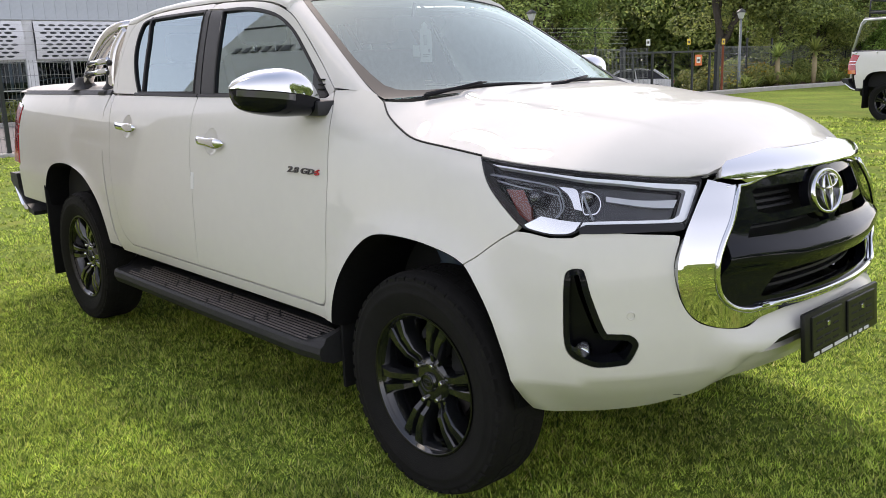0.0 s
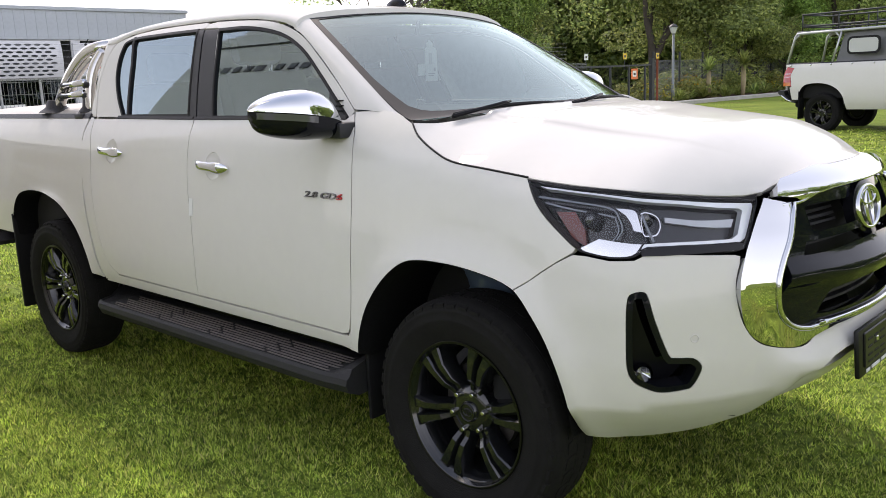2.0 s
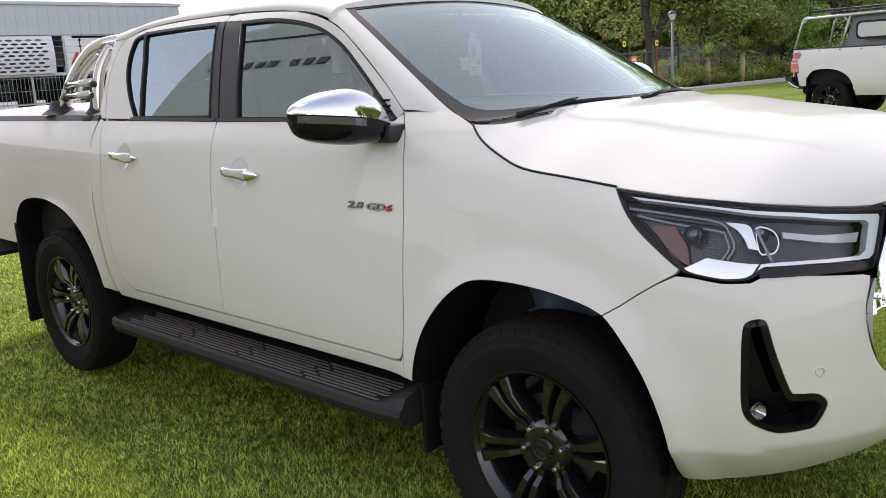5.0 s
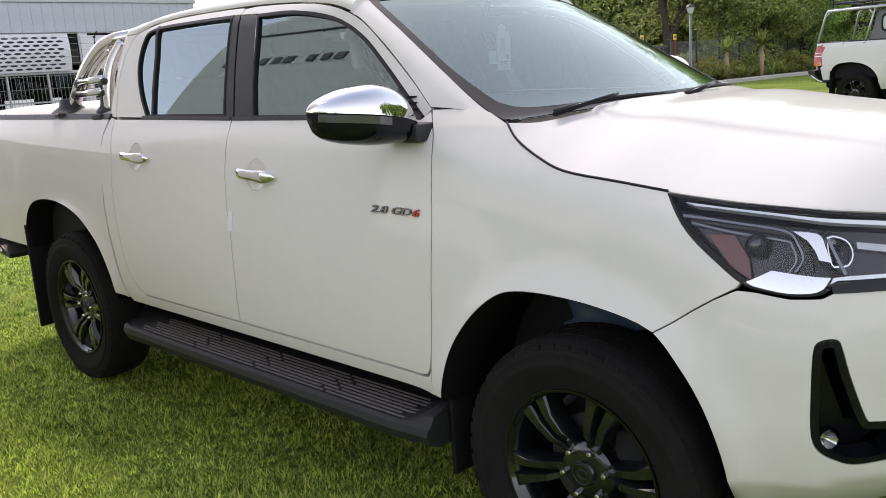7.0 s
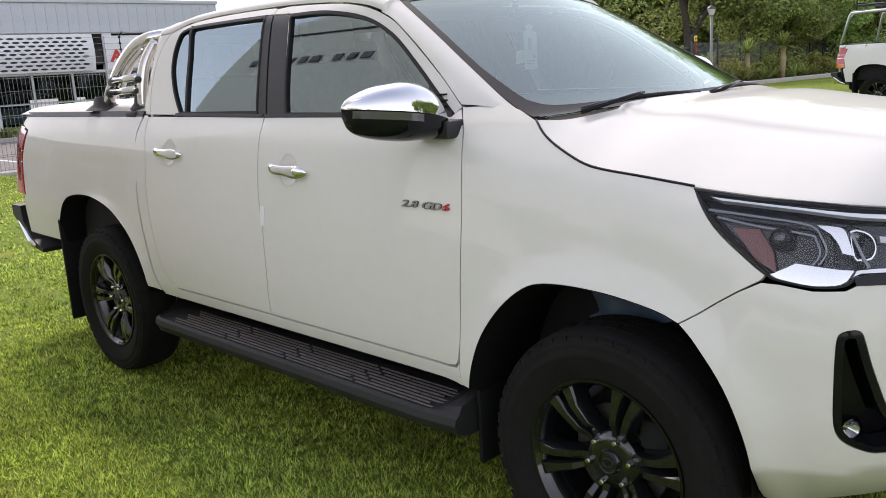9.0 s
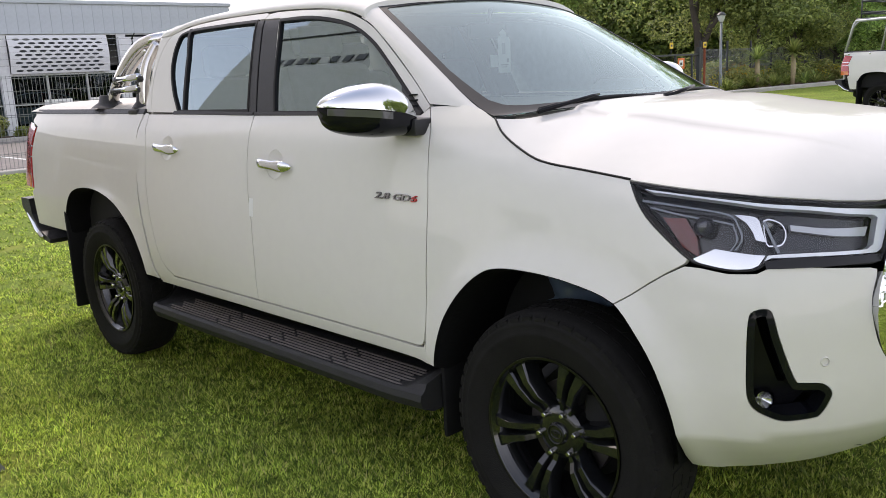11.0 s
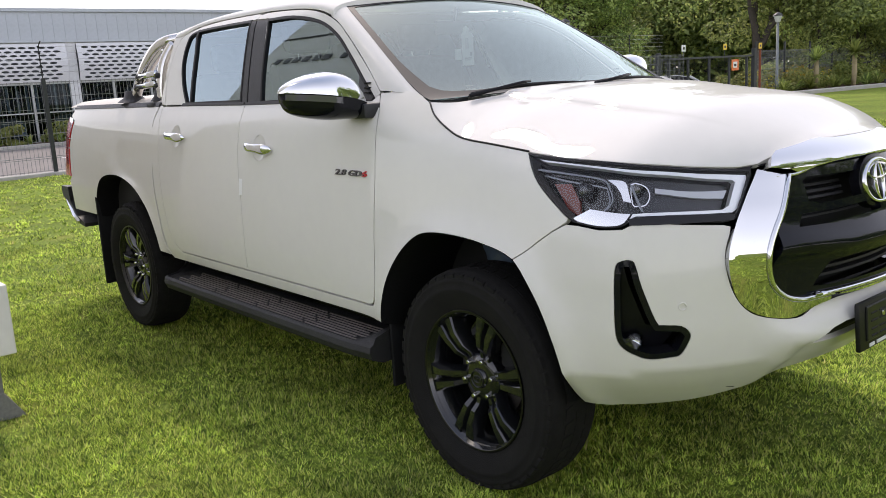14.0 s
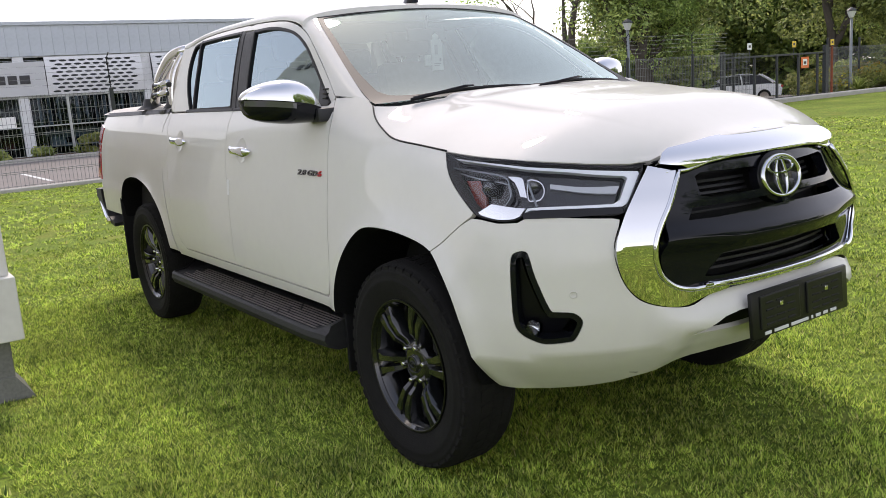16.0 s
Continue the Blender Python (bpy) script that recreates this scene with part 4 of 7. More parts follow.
# head lamps
HOUSE = mat("lamp_housing_smoke", (.005, .006, .008), .12, 0, .2)
INNER = mat("lamp_inner_grey", (.018, .020, .025), .14, .2)
DRL = mat("running_light_white", (.80, .82, .85), .15, .2, .5)
SMOKE = mat("smoked_rim", (.16, .172, .19), .10, .6)
GUIDE = mat("milky_light_guide", (.42, .44, .47), .08, .2, .6)
BROWNRED = mat("brown_red_reflector", (.11, .014, .009), .12, 0, .3)
BULB = mat("projector_lens", (.02, .022, .028), .03, 0, 1.0)
for m in (1, -1):
    hl = panel("head_lamp", q_of(LAMP, m), nose, LENS, truck, "clear head lamp with chrome strips", gap=.002, thick=.002, proud=.001, grid=.03, roll=.003)
    hl.visible_shadow = False
    panel("lamp_housing", q_of(shrink(LAMP, .004), m), nose, HOUSE, hl, "dark lamp housing", gap=0, proud=-.060, thick=.001)
    panel("lamp_gasket", q_of(shrink(LAMP, -.001), m), nose, SEAL, hl, "", holes=[q_of(shrink(LAMP, .004), m)], gap=0, proud=-.001, thick=.05, roll=.001)
    panel("lamp_shelf", q_of([(.642, .986), (.700, .994), (.935, .986), (.958, .984), (.955, .968), (.818, .969), (.645, .970)], m), nose, BLACK_GLOSS, hl, "", gap=0, proud=.004, thick=.03)
    strip = arr(spline([(.272, 1.148), (.467, 1.136), (.71, 1.119), (.88, 1.102), (1.036, 1.087)], 4), [(1.037, 1.078), (.984, 1.0), (.962, .990), (.79, .996), (.665, .997), (.645, .990), (.655, 1.003), (.698, 1.005), (.79, 1.004), (.933, 1.000), (.957, 1.010), (.994, 1.070), (.985, 1.077)], spline([(.912, 1.085), (.772, 1.104), (.545, 1.125), (.36, 1.138), (.30, 1.141)], 4))
    panel("running_light", q_of(strip, m), nose, DRL, hl, "white running light strip", gap=0, proud=-.012, thick=.020, grid=.02, roll=.002)
    panel("chrome_wedge", q_of(arr(spline([(.449, .985), (.48, .973), (.53, .968), (.60, .971), (.628, .980)], 3), [(.648, 1.003), (.61, 1.005), (.505, 1.014)]), m), nose, CHROME, hl, "bright chrome wedge", gap=0, proud=-.010, thick=.03, grid=.02)
    panel("lamp_inner", q_of([(.60, 1.112), (.77, 1.098), (.91, 1.080), (.985, 1.070), (.952, 1.012), (.93, 1.004), (.70, 1.008), (.62, 1.010)], m), nose, INNER, hl, "", gap=0, proud=-.048, thick=.01)
    panel("side_reflector", q_of([(.33, 1.085), (.40, 1.088), (.44, 1.04), (.452, .992), (.40, 1.015)], m), nose, BROWNRED, hl, "", gap=0, proud=-.045, thick=.01)
    for w_ in (0, .018):
        rim_out = np.array(spline([(.27 + w_, 1.125 - w_ * .6), (.393, 1.116 - w_), (.530, 1.101 - w_), (.566 - w_, 1.073), (.581 - w_, 1.043), (.563 - w_, 1.016)], 4))
        rim_in = rim_out + np.stack([np.linspace(.0, -.007, len(rim_out)), np.linspace(-.006, -.001, len(rim_out))], 1)
        panel("inner_rim", q_of(np.concatenate([rim_out, rim_in[::-1]]), m), nose, SMOKE, hl, "", gap=0, proud=-.022 - w_, thick=.018, roll=.001)
    guide = arr(spline([(.735, 1.074), (.82, 1.062), (.904, 1.056), (.972, 1.054)], 4), spline([(.955, 1.033), (.89, 1.038), (.831, 1.045), (.735, 1.060)], 4))
    panel("light_guide", q_of(guide, m), nose, GUIDE, hl, "milky light guide", gap=0, proud=-.030, thick=.012)
    hexa = np.array(spline([(.650, 1.086), (.690, 1.085), (.712, 1.070), (.716, 1.046), (.700, 1.026), (.672, 1.024), (.655, 1.030)], 2, True))
    panel("projector_frame", q_of(hexa, m), nose, CHROME, hl, "thin chrome projector frame", holes=[q_of(shrink(hexa, .0035), m)], gap=0, proud=-.020, thick=.02, roll=.001, grid=.03)
    panel("chrome_divider", q_of(arr(spline([(.563, 1.098), (.590, 1.097), (.616, 1.091), (.626, 1.065), (.634, 1.036)], 3), spline([(.612, 1.040), (.604, 1.060), (.590, 1.080)], 3)), m), lambda q, z: (lambda p: (p[0] - .9 * (np.abs(q) - (S_END - .60)) * .4, p[1], p[2]))(nose(q, z)), CHROME, hl, "", gap=0, proud=-.018, thick=.03, grid=.012)
    panel("chrome_divider", q_of([(.648, 1.082), (.656, 1.083), (.692, 1.010), (.684, 1.008)], m), nose, SMOKE, hl, "", gap=0, proud=-.016, thick=.02)
    for s_, z_, r_ in ((.50, 1.052, .024), (.678, 1.056, .026)):
        x, y, z = nose(np.array(m * (s_ - S_END)), np.array(z_))
        ball = lathed([(r_ * math.sin(a), -r_ * .5 * math.cos(a)) for a in np.linspace(0.02, math.pi / 2, 8)] + [(r_ * 1.1, .002), (r_ * 1.1, .02)], 24)
        part("projector", ball, BULB, hl, "", 50, at=Matrix.Translation((float(x) - .036, float(y) + m * .03, float(z))) @ pose(0, 0, 0, 0, 0, 50 if m > 0 else 130))
panel("bonnet_gap", mirrored([(S_END, 1.112), (1.07, 1.108), (1.05, 1.10), (.90, 1.110), (.60, 1.137), (.30, 1.154), (.232, 1.166), (.30, 1.160), (.60, 1.145), (.9, 1.119), (1.06, 1.112), (S_END, 1.125)]), nose, SEAL, truck, "", gap=0, proud=-.012, thick=.001)

# ---- wheels ----
def make_wheel(name_at, spokes_turn=11.0):
    """A wheel about its hub, the outer face towards -y."""
    w = new("wheel")
    prof = [(.236, .045), (.240, -.108), (.250, -.113), (.262, -.117), (.285, -.129), (.315, -.1345), (.322, -.1365), (.326, -.1345), (.345, -.131), (.350, -.1325), (.354, -.130), (.366, -.124), (.377, -.112), (.383, -.100), (.386, -.075), (.387, 0), (.386, .055), (.383, .070), (.372, .088), (.33, .100), (.25, .095)]
    ty = part("tyre", lathed(prof, 72), RUBBER, w, "black all-terrain tyre", 50)
    bm = bmesh.new()
    rnd = random.Random(3)
    for row, (y0, y1) in enumerate(((-.128, -.078), (-.070, -.030), (-.022, .014), (.022, .050), (.058, .085))):
        n = 46
        for k in range(n):
            a = 2 * math.pi * (k + .5 * (row % 2)) / n
            da = 2 * math.pi / n * .36
            sk = .25 * da * (1 if row < 2 else -1)
            vs = []
            for r in (.372, .3885 if 0 < row < 4 else .3865):
                for dy, dda in ((y0, -da - sk), (y1, -da + sk), (y1, da + sk), (y0, da - sk)):
                    rr = r - (.016 if (row == 0 and dy == y0) or (row == 4 and dy == y1) else 0)
                    vs.append(bm.verts.new((rr * math.cos(a + dda), dy, rr * math.sin(a + dda))))
            for f in ((4, 5, 6, 7), (0, 1, 5, 4), (1, 2, 6, 5), (2, 3, 7, 6), (3, 0, 4, 7)):
                bm.faces.new([vs[i] for i in f])
    bmesh.ops.recalc_face_normals(bm, faces=bm.faces)
    part("tread", bm, RUBBER, ty, "")
    rim = part("rim", lathed([(.150, .06), (.205, .04), (.215, -.02), (.222, -.085), (.233, -.100), (.243, -.108), (.247, -.112), (.246, -.117), (.240, -.118), (.236, -.112), (.231, -.104)], 72), ALLOY, w, "dark gunmetal alloy rim", 40)
    part("rim_edge", lathed([(.247, -.1125), (.2465, -.1178), (.2405, -.1188), (.2385, -.1165)], 72), ALLOY_EDGE, rim, "thin bright rim edge", 60)
    def beam(bm, path, taper):
        """A spoke along path (radius, angle, y) with a flat face and sloped flanks."""
        rows_ = []
        for (r, a, y), (wf, wb, dep) in zip(path, taper):
            c, s = math.cos(a), math.sin(a)
            row = []
            for off, yy in ((-wb, y + dep), (-wf, y + .006), (-wf * .72, y), (wf * .72, y), (wf, y + .006), (wb, y + dep)):
                row.append(bm.verts.new((r * c - off * s, yy, r * s + off * c)))
            rows_.append(row)
        for u, v in zip(rows_, rows_[1:]):
            for k in range(5):
                bm.faces.new((u[k], u[k + 1], v[k + 1], v[k]))
        bm.faces.new(rows_[0]); bm.faces.new(rows_[-1])
    for k in range(6):
        a0 = radians(spokes_turn + 60 * k)
        bm = bmesh.new()
        for sgn in (-1, 1):
            beam(bm, [(.060, a0 + sgn * .20, -.070), (.095, a0 + sgn * .170, -.078), (.122, a0 + sgn * .150, -.099), (.175, a0 + sgn * .128, -.109), (.234, a0 + sgn * .140, -.104)], [(.0085, .016, .05), (.0105, .018, .05), (.0125, .019, .05), (.0145, .021, .05), (.0215, .030, .05)])
        beam(bm, [(.050, a0, -.066), (.10, a0, -.068), (.150, a0, -.076), (.205, a0, -.066), (.230, a0, -.050)], [(.014, .024, .04), (.016, .028, .04), (.016, .030, .04), (.018, .034, .04), (.022, .040, .03)])
        bmesh.ops.recalc_face_normals(bm, faces=bm.faces)
        sp = part("spoke", bm, ALLOY, rim, "gunmetal twin spoke", 25)
    part("hub", lathed([(.001, -.088), (.030, -.088), (.033, -.084), (.036, -.078), (.052, -.078), (.074, -.074), (.084, -.064), (.086, -.02)], 48), ALLOY, w, "", 35)
    bm = bmesh.new()
    lathe(bm, [(.027, -.087), (.027, -.091), (.029, -.092), (.031, -.091), (.031, -.087)], 32)
    part("hub_ring", bm, ALLOY_EDGE, w, "", 50)
    bm = bmesh.new()
    oval_ring(bm, .020, .014, .003, .003); oval_ring(bm, .006, .012, .0025, .003); oval_ring(bm, .013, .005, .0025, .003, 0, .006)
    bmesh.ops.recalc_face_normals(bm, faces=bm.faces)
    part("hub_emblem", bm, ALLOY_EDGE, w, "", 50, at=pose(0, -.0875, 0, 0, 0, -90))
    for k in range(6):
        a = radians(spokes_turn + 60 * k)
        part("wheel_nut", lathed([(.001, -.098), (.006, -.0975), (.0092, -.093), (.0098, -.072)], 12), STEEL, w, "", 40, at=pose(.068 * math.cos(a), .004, .068 * math.sin(a)))
    part("brake_disc", lathed([(.07, -.02), (.150, -.02), (.150, .01), (.07, .01)], 40), mat("brake_iron", (.10, .09, .085), .5, .8, vary=.3), w, "grey brake disc", 30)
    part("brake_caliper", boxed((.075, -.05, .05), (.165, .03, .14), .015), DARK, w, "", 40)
    # near-black disc behind the spokes in place of the wheel well's shade
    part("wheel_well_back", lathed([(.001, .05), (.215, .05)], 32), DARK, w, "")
    w.parent = truck
    w.matrix_basis = name_at
    return w


AXLE_Z, WHEEL_Y = .388, .765
wf = make_wheel(pose(0, -WHEEL_Y, AXLE_Z, 0, 0, 0))
tagged(wf, "black tyre on a dark alloy wheel")
def wheel_copy(m):
    made = copy_thing(wf, m)
    made.parent = truck
    made.matrix_basis = m
    return made
wheel_copy(pose(-3.085, -WHEEL_Y, AXLE_Z, 0, 12, 0))
wheel_copy(pose(0, WHEEL_Y, AXLE_Z, 0, 0, 180))
wheel_copy(pose(-3.085, WHEEL_Y, AXLE_Z, 0, 0, 180))

# ---- underside, flaps, steps ----
part("chassis", boxed((-4.2, -.52, .42), (.75, .52, .62), .05), DARK, truck, "dark chassis and floor pan")
# added box, roughly rails and gearbox: blocks view and light under the truck
part("underbody", boxed((-4.0, -.56, .29), (.20, .56, .45), .04), DARK, truck, "plain dark box in place of chassis rails and gearbox, added to shade the underside")
part("cab_floor", boxed((-2.6, -.80, .50), (-.55, .80, .56), .02), DARK, truck, "")
part("engine_bay", boxed((-.50, -.60, .55), (.70, .60, 1.08), .05), DARK, truck, "")
part("front_axle", tubed([(0, -.68, .39), (0, .68, .39)], .05), DARK, truck, "")
part("rear_axle", tubed([(-3.085, -.68, .39), (-3.085, .68, .39)], .06), DARK, truck, "")
part("bed_floor", boxed((-4.28, -.74, .80), (-2.70, .74, .84), .01), DARK, truck, "")
for m in (1, -1):
    part("bed_inner", boxed((-4.28, -m * .74 - .02, .62), (-2.70, -m * .74 + .02, 1.33), .01), DARK, truck, "")
    fl = bmesh.new()
    box(fl, (-3.615, -.90, .20), (-3.59, -.66, .78), .008)
    bmesh.ops.transform(fl, matrix=Matrix.Diagonal((1, m, 1, 1)), verts=fl.verts)
    bmesh.ops.recalc_face_normals(fl, faces=fl.faces)
    part("mud_flap", fl, FLAP, truck, "black rubber mud flap", 40, at=Matrix.Translation((0, 0, 0)))
    fl = bmesh.new()
    box(fl, (-.476, -.870, .25), (-.457, -.62, .60), .008)
    bmesh.ops.transform(fl, matrix=Matrix.Diagonal((1, m, 1, 1)), verts=fl.verts)
    bmesh.ops.recalc_face_normals(fl, faces=fl.faces)
    part("mud_flap", fl, FLAP, truck, "black rubber mud flap", 40)
    # side step: lofted bar with a ribbed tread
    bm = bmesh.new()
    prev = None
    X0, X1 = -2.60, -.485
    for i in range(41):
        t = i / 40
        x = X0 + (X1 - X0) * t
        e0, e1 = smooth(0, .09, t), smooth(1, .93, t)
        yo = -.76 - .215 * min(e0, 1) * (.93 + .07 * e1)
        zt = .425 + .05 * (1 - smooth(0, .05, t))
        zi = zt + .085 * (1 - e1)
        sec = [(-.70, zi - .01), (-.735, zi), (-.75, zi - .004), (yo + .034, zt * .6 + zi * .4 - .004), (yo + .020, zt + .005), (yo + .006, zt - .004), (yo, zt - .026), (yo + .014, zt - .056), (yo + .06, zt - .075), (-.72, zt - .07)]
        xo = [x + .10 * (1 - e0) * (y + .76) / -.215 for y, _ in sec]
        row = [bm.verts.new((a, m * y, z)) for a, (y, z) in zip(xo, sec)]
        if prev:
            for k in range(len(row)):
                bm.faces.new((prev[k], prev[(k + 1) % len(row)], row[(k + 1) % len(row)], row[k]))
        else:
            bm.faces.new(row)
        prev = row
    bm.faces.new(prev)
    bmesh.ops.recalc_face_normals(bm, faces=bm.faces)
    st = part("side_step", bm, GREY_PLASTIC, truck, "dark grey plastic side step with ribbed tread", 35)
    part("tread_pad", boxed((-2.36, -m * .768 - (.168 if m > 0 else 0), .4185), (-.60, -m * .768 + (0 if m > 0 else .168), .4215), .002, seg=1), DARK, st, "dark tread pad")
    for j in range(8):
        y = .780 + .0212 * j
        for g, (x0, x1) in enumerate(((-2.33, -1.90), (-1.885, -1.47), (-1.455, -1.05), (-1.035, -.64))):
            x0, x1 = x0 + .035 * (j % 3), x1 + .035 * (j % 3)
            cuts = [x0, x1] if j in (5, 6, 7) else [x0, x0 + (x1 - x0) * (.38 + .3 * ((j + g) % 2)), x1]
            for a, b in zip(cuts, cuts[1:]):
                part("tread_rib", boxed((a, -m * y - .0042, .4205), (b - .004, -m * y + .0042, .4265), .002, seg=1), TREAD, st, "")
    for x in (-2.2, -1.5, -.8):
        part("step_bracket", boxed((x - .03, -m * .74 - .02, .36), (x + .03, -m * .5, .41)), DARK, st, "")

# ---- mirrors ----
MY = [-.832, -.842, -.870, -.914, -.955, -1.015, -1.06, -1.091, -1.107, -1.113]
m_top = pchip(MY[::-1], [1.338, 1.378, 1.424, 1.442, 1.447, 1.441, 1.428, 1.412, 1.399, 1.388][::-1])
m_split = pchip([-1.113, -0.986, -0.894, -0.832], [1.380, 1.364, 1.348, 1.330])
m_bot = pchip([-1.113, -1.101, -1.069, -1.023, -0.940, -0.832], [1.345, 1.317, 1.296, 1.283, 1.272, 1.270])
m_wide = pchip([-1.113, -1.106, -1.078, -1.005, -0.913, -0.858, -0.832], [.30, .48, .74, .97, 1.0, .95, .86])


def mirror_shell(m, lower, grow=0.0, y0=-1.113, y1=-.832, zlo=None, zhi=None):
    """One half of the mirror housing, lofted outboard: the cap above the split or the housing below."""
    bm = bmesh.new()
    rows_ = []
    for y in np.linspace(y0, y1, 30):
        back_ = .075 * max(0, (-.95 - y) / .19) ** 1.7
        k, sp = float(m_wide(y)), float(m_split(y))
        row = []
        for a in np.linspace(0, math.pi, 15):
            ca, sa = math.cos(a), math.sin(a)
            fx = (.098 if ca > 0 else .050) * k + grow
            zz = sp - (sp - float(m_bot(y))) * sa ** .55 if lower else sp + (float(m_top(y)) - sp + grow) * sa ** .80
            x = -.650 - back_ + abs(ca) ** .85 * (1 if ca > 0 else -1) * fx
            if zlo is not None:
                zz = min(max(zz, zlo(y)), zhi(y))
            row.append(bm.verts.new((x, m * y, zz)))
        rows_.append(row)
    for u, v in zip(rows_, rows_[1:]):
        for j in range(14):
            bm.faces.new((u[j], u[j + 1], v[j + 1], v[j]))
        bm.faces.new((u[14], u[0], v[0], v[14]))
    bm.faces.new(rows_[0]); bm.faces.new(rows_[-1])
    bmesh.ops.recalc_face_normals(bm, faces=bm.faces)
    return bm


for m in (1, -1):
    mir = part("door_mirror", boxed((-.700, -m * .765, 1.271), (-.545, -m * .86, 1.326), .010), BLACK_MATT, truck, "chrome-capped black door mirror", 40)
    part("mirror_lower", mirror_shell(m, True), BLACK_GLOSS, mir, "black lower housing", 50)
    part("mirror_cap", mirror_shell(m, False, .003), CHROME, mir, "chrome mirror cap", 50)
    band_lo, band_hi = (lambda y: float(m_split(y)) - .026), (lambda y: float(m_split(y)) - .004)
    part("indicator", mirror_shell(m, True, .0025, -1.111, -.945, band_lo, band_hi), mat("smoked_lens", (.09, .09, .095), .06, .3, .5) if m > 0 else bpy.data.materials["smoked_lens"], mir, "smoked indicator lens", 40)
    part("mirror_glass", boxed((-.712, -m * 1.06, 1.315), (-.706, -m * .90, 1.40), .001), CHROME, mir, "mirror glass")
    panel("mirror_sail", arr([(-.604, 1.338), (-.715, 1.338), (-.735, 1.435), (-.70, 1.412)]), lin(cabin, m), BLACK_MATT, truck, "black mirror mount triangle", gap=0, proud=.002)
    if m < 0:
        mir.matrix_basis = Matrix.Translation((-.085, -.03, .02))
    for k in range(3):
        p = cabin(np.array(-.665 + .006 * k), np.array(1.40 - .018 * k))
        part("sail_fin", boxed((float(p[0]) - .015, m * float(p[1]) - .012, float(p[2]) - .003), (float(p[0]) + .02, m * float(p[1]) + .004, float(p[2]) + .003), .002), BLACK_GLOSS, truck, "")

# ---- bed: cover, roll bar, tail ----
bm = bmesh.new()
nx, ny = 30, 18
gv = []
for i in range(nx + 1):
    row = []
    for j in range(ny + 1):
        u, v = i / nx, j / ny * 2 - 1
        x = -2.70 - 1.63 * u
        y = v * (.775 - .02 * u)
        sag = .030 * (1 - v ** 4) + .004 * (1 - v * v) * math.sin(u * 12)
        row.append(bm.verts.new((x, y, 1.374 + sag - .022 * max(0, abs(v) - .96) / .04)))
    gv.append(row)
for a, b in zip(gv, gv[1:]):
    for j in range(ny):
        bm.faces.new((a[j], b[j], b[j + 1], a[j + 1]))
bmesh.ops.recalc_face_normals(bm, faces=bm.faces)
cover = part("tonneau_cover", bm, VINYL, truck, "cream-grey soft tonneau cover", 60)
for x in (-2.95, -3.55, -4.1):
    part("cover_bow", boxed((x - .015, -.73, 1.352), (x + .015, .73, 1.3655), .004), STEEL, truck, "")
part("tailgate", boxed((-4.36, -.70, .72), (-4.31, .70, 1.345), .015), PAINT, truck, "", 40)
for m in (1, -1):
    hoop = spline([(-3.23, -.70, 1.37), (-3.165, -.695, 1.45), (-3.05, -.685, 1.565), (-2.92, -.66, 1.665), (-2.84, -.62, 1.705), (-2.80, -.54, 1.722)], 5)
    part("roll_bar", tubed([(x, y * m, z) for x, y, z in hoop], .031, 18), STEEL, truck, "polished steel roll bar", 60)
    post = spline([(-2.80, -.705, 1.37), (-2.80, -.695, 1.48), (-2.80, -.665, 1.59), (-2.80, -.60, 1.69)], 5)
    part("roll_bar_post", tubed([(x, y * m, z) for x, y, z in post], .028, 12), STEEL, truck, "", 60)
    inner = spline([(-3.09, -.68, 1.46), (-2.98, -.665, 1.575), (-2.86, -.63, 1.665)], 5)
    part("roll_bar_brace", tubed([(x, y * m, z) for x, y, z in inner], .020, 10), STEEL, truck, "", 60)
    for z, xa, xb in ((1.512, -3.07, -2.79), (1.456, -3.115, -2.81)):
        part("side_bar", tubed([(xa, -m * .72, z), (xb, -m * .725, z + .012)], .019, 12), CHROME, truck, "short polished bar", 60)
        for x, s in ((xa, .024), (xb, .019)):
            part("bar_mount", tubed([(x - .045, -m * .70, z - .006), (x - .035, -m * .705, z - .004), (x + .012, -m * .722, z + .002), (x + .022, -m * .724, z + .003)], [s * .5, s, s * .8, s * .5], 12), BLACK_MATT, truck, "black bar mount", 60)
    for x, r in ((-3.235, .080), (-2.82, .045)):
        part("bar_boot", lathed([(r * 1.25, 0), (r * 1.1, .010), (r * .72, .03), (r * .58, .065), (r * .5, .07)], 18, "z"), BLACK_MATT, truck, "black vinyl boot", 50, at=pose(x, -m * .705, 1.368))
    part("cover_latch", boxed((-2.83, -m * .775 - .012, 1.335), (-2.73, -m * .775 + .012, 1.362), .006), BLACK_MATT, truck, "", 40)
    rb = bmesh.new()
    prism(rb, [(-4.44, .80), (-4.44, .74), (-4.20, .56), (-4.02, .535), (-4.02, .56), (-4.16, .60), (-4.28, .70), (-4.30, .80)], .16)
    bmesh.ops.transform(rb, matrix=Matrix.Translation((0, -.86 if m > 0 else .70, 0)), verts=rb.verts)
    rbo = part("rear_bumper_end", rb, BLACK_MATT, truck, "black rear bumper end with a chrome face")
    part("bumper_face", tubed([(-4.445, -m * .82, .775), (-4.36, -m * .845, .69), (-4.22, -m * .86, .60), (-4.12, -m * .862, .565)], .020, 8), CHROME, rbo, "", 60)
part("rear_bumper", boxed((-4.46, -.72, .56), (-4.34, .72, .80), .03), CHROME, truck, "chrome rear bumper", 40)
top = spline([(-2.80, -.54, 1.722), (-2.80, -.3, 1.735), (-2.80, 0, 1.74), (-2.80, .3, 1.735), (-2.80, .54, 1.722)], 4)
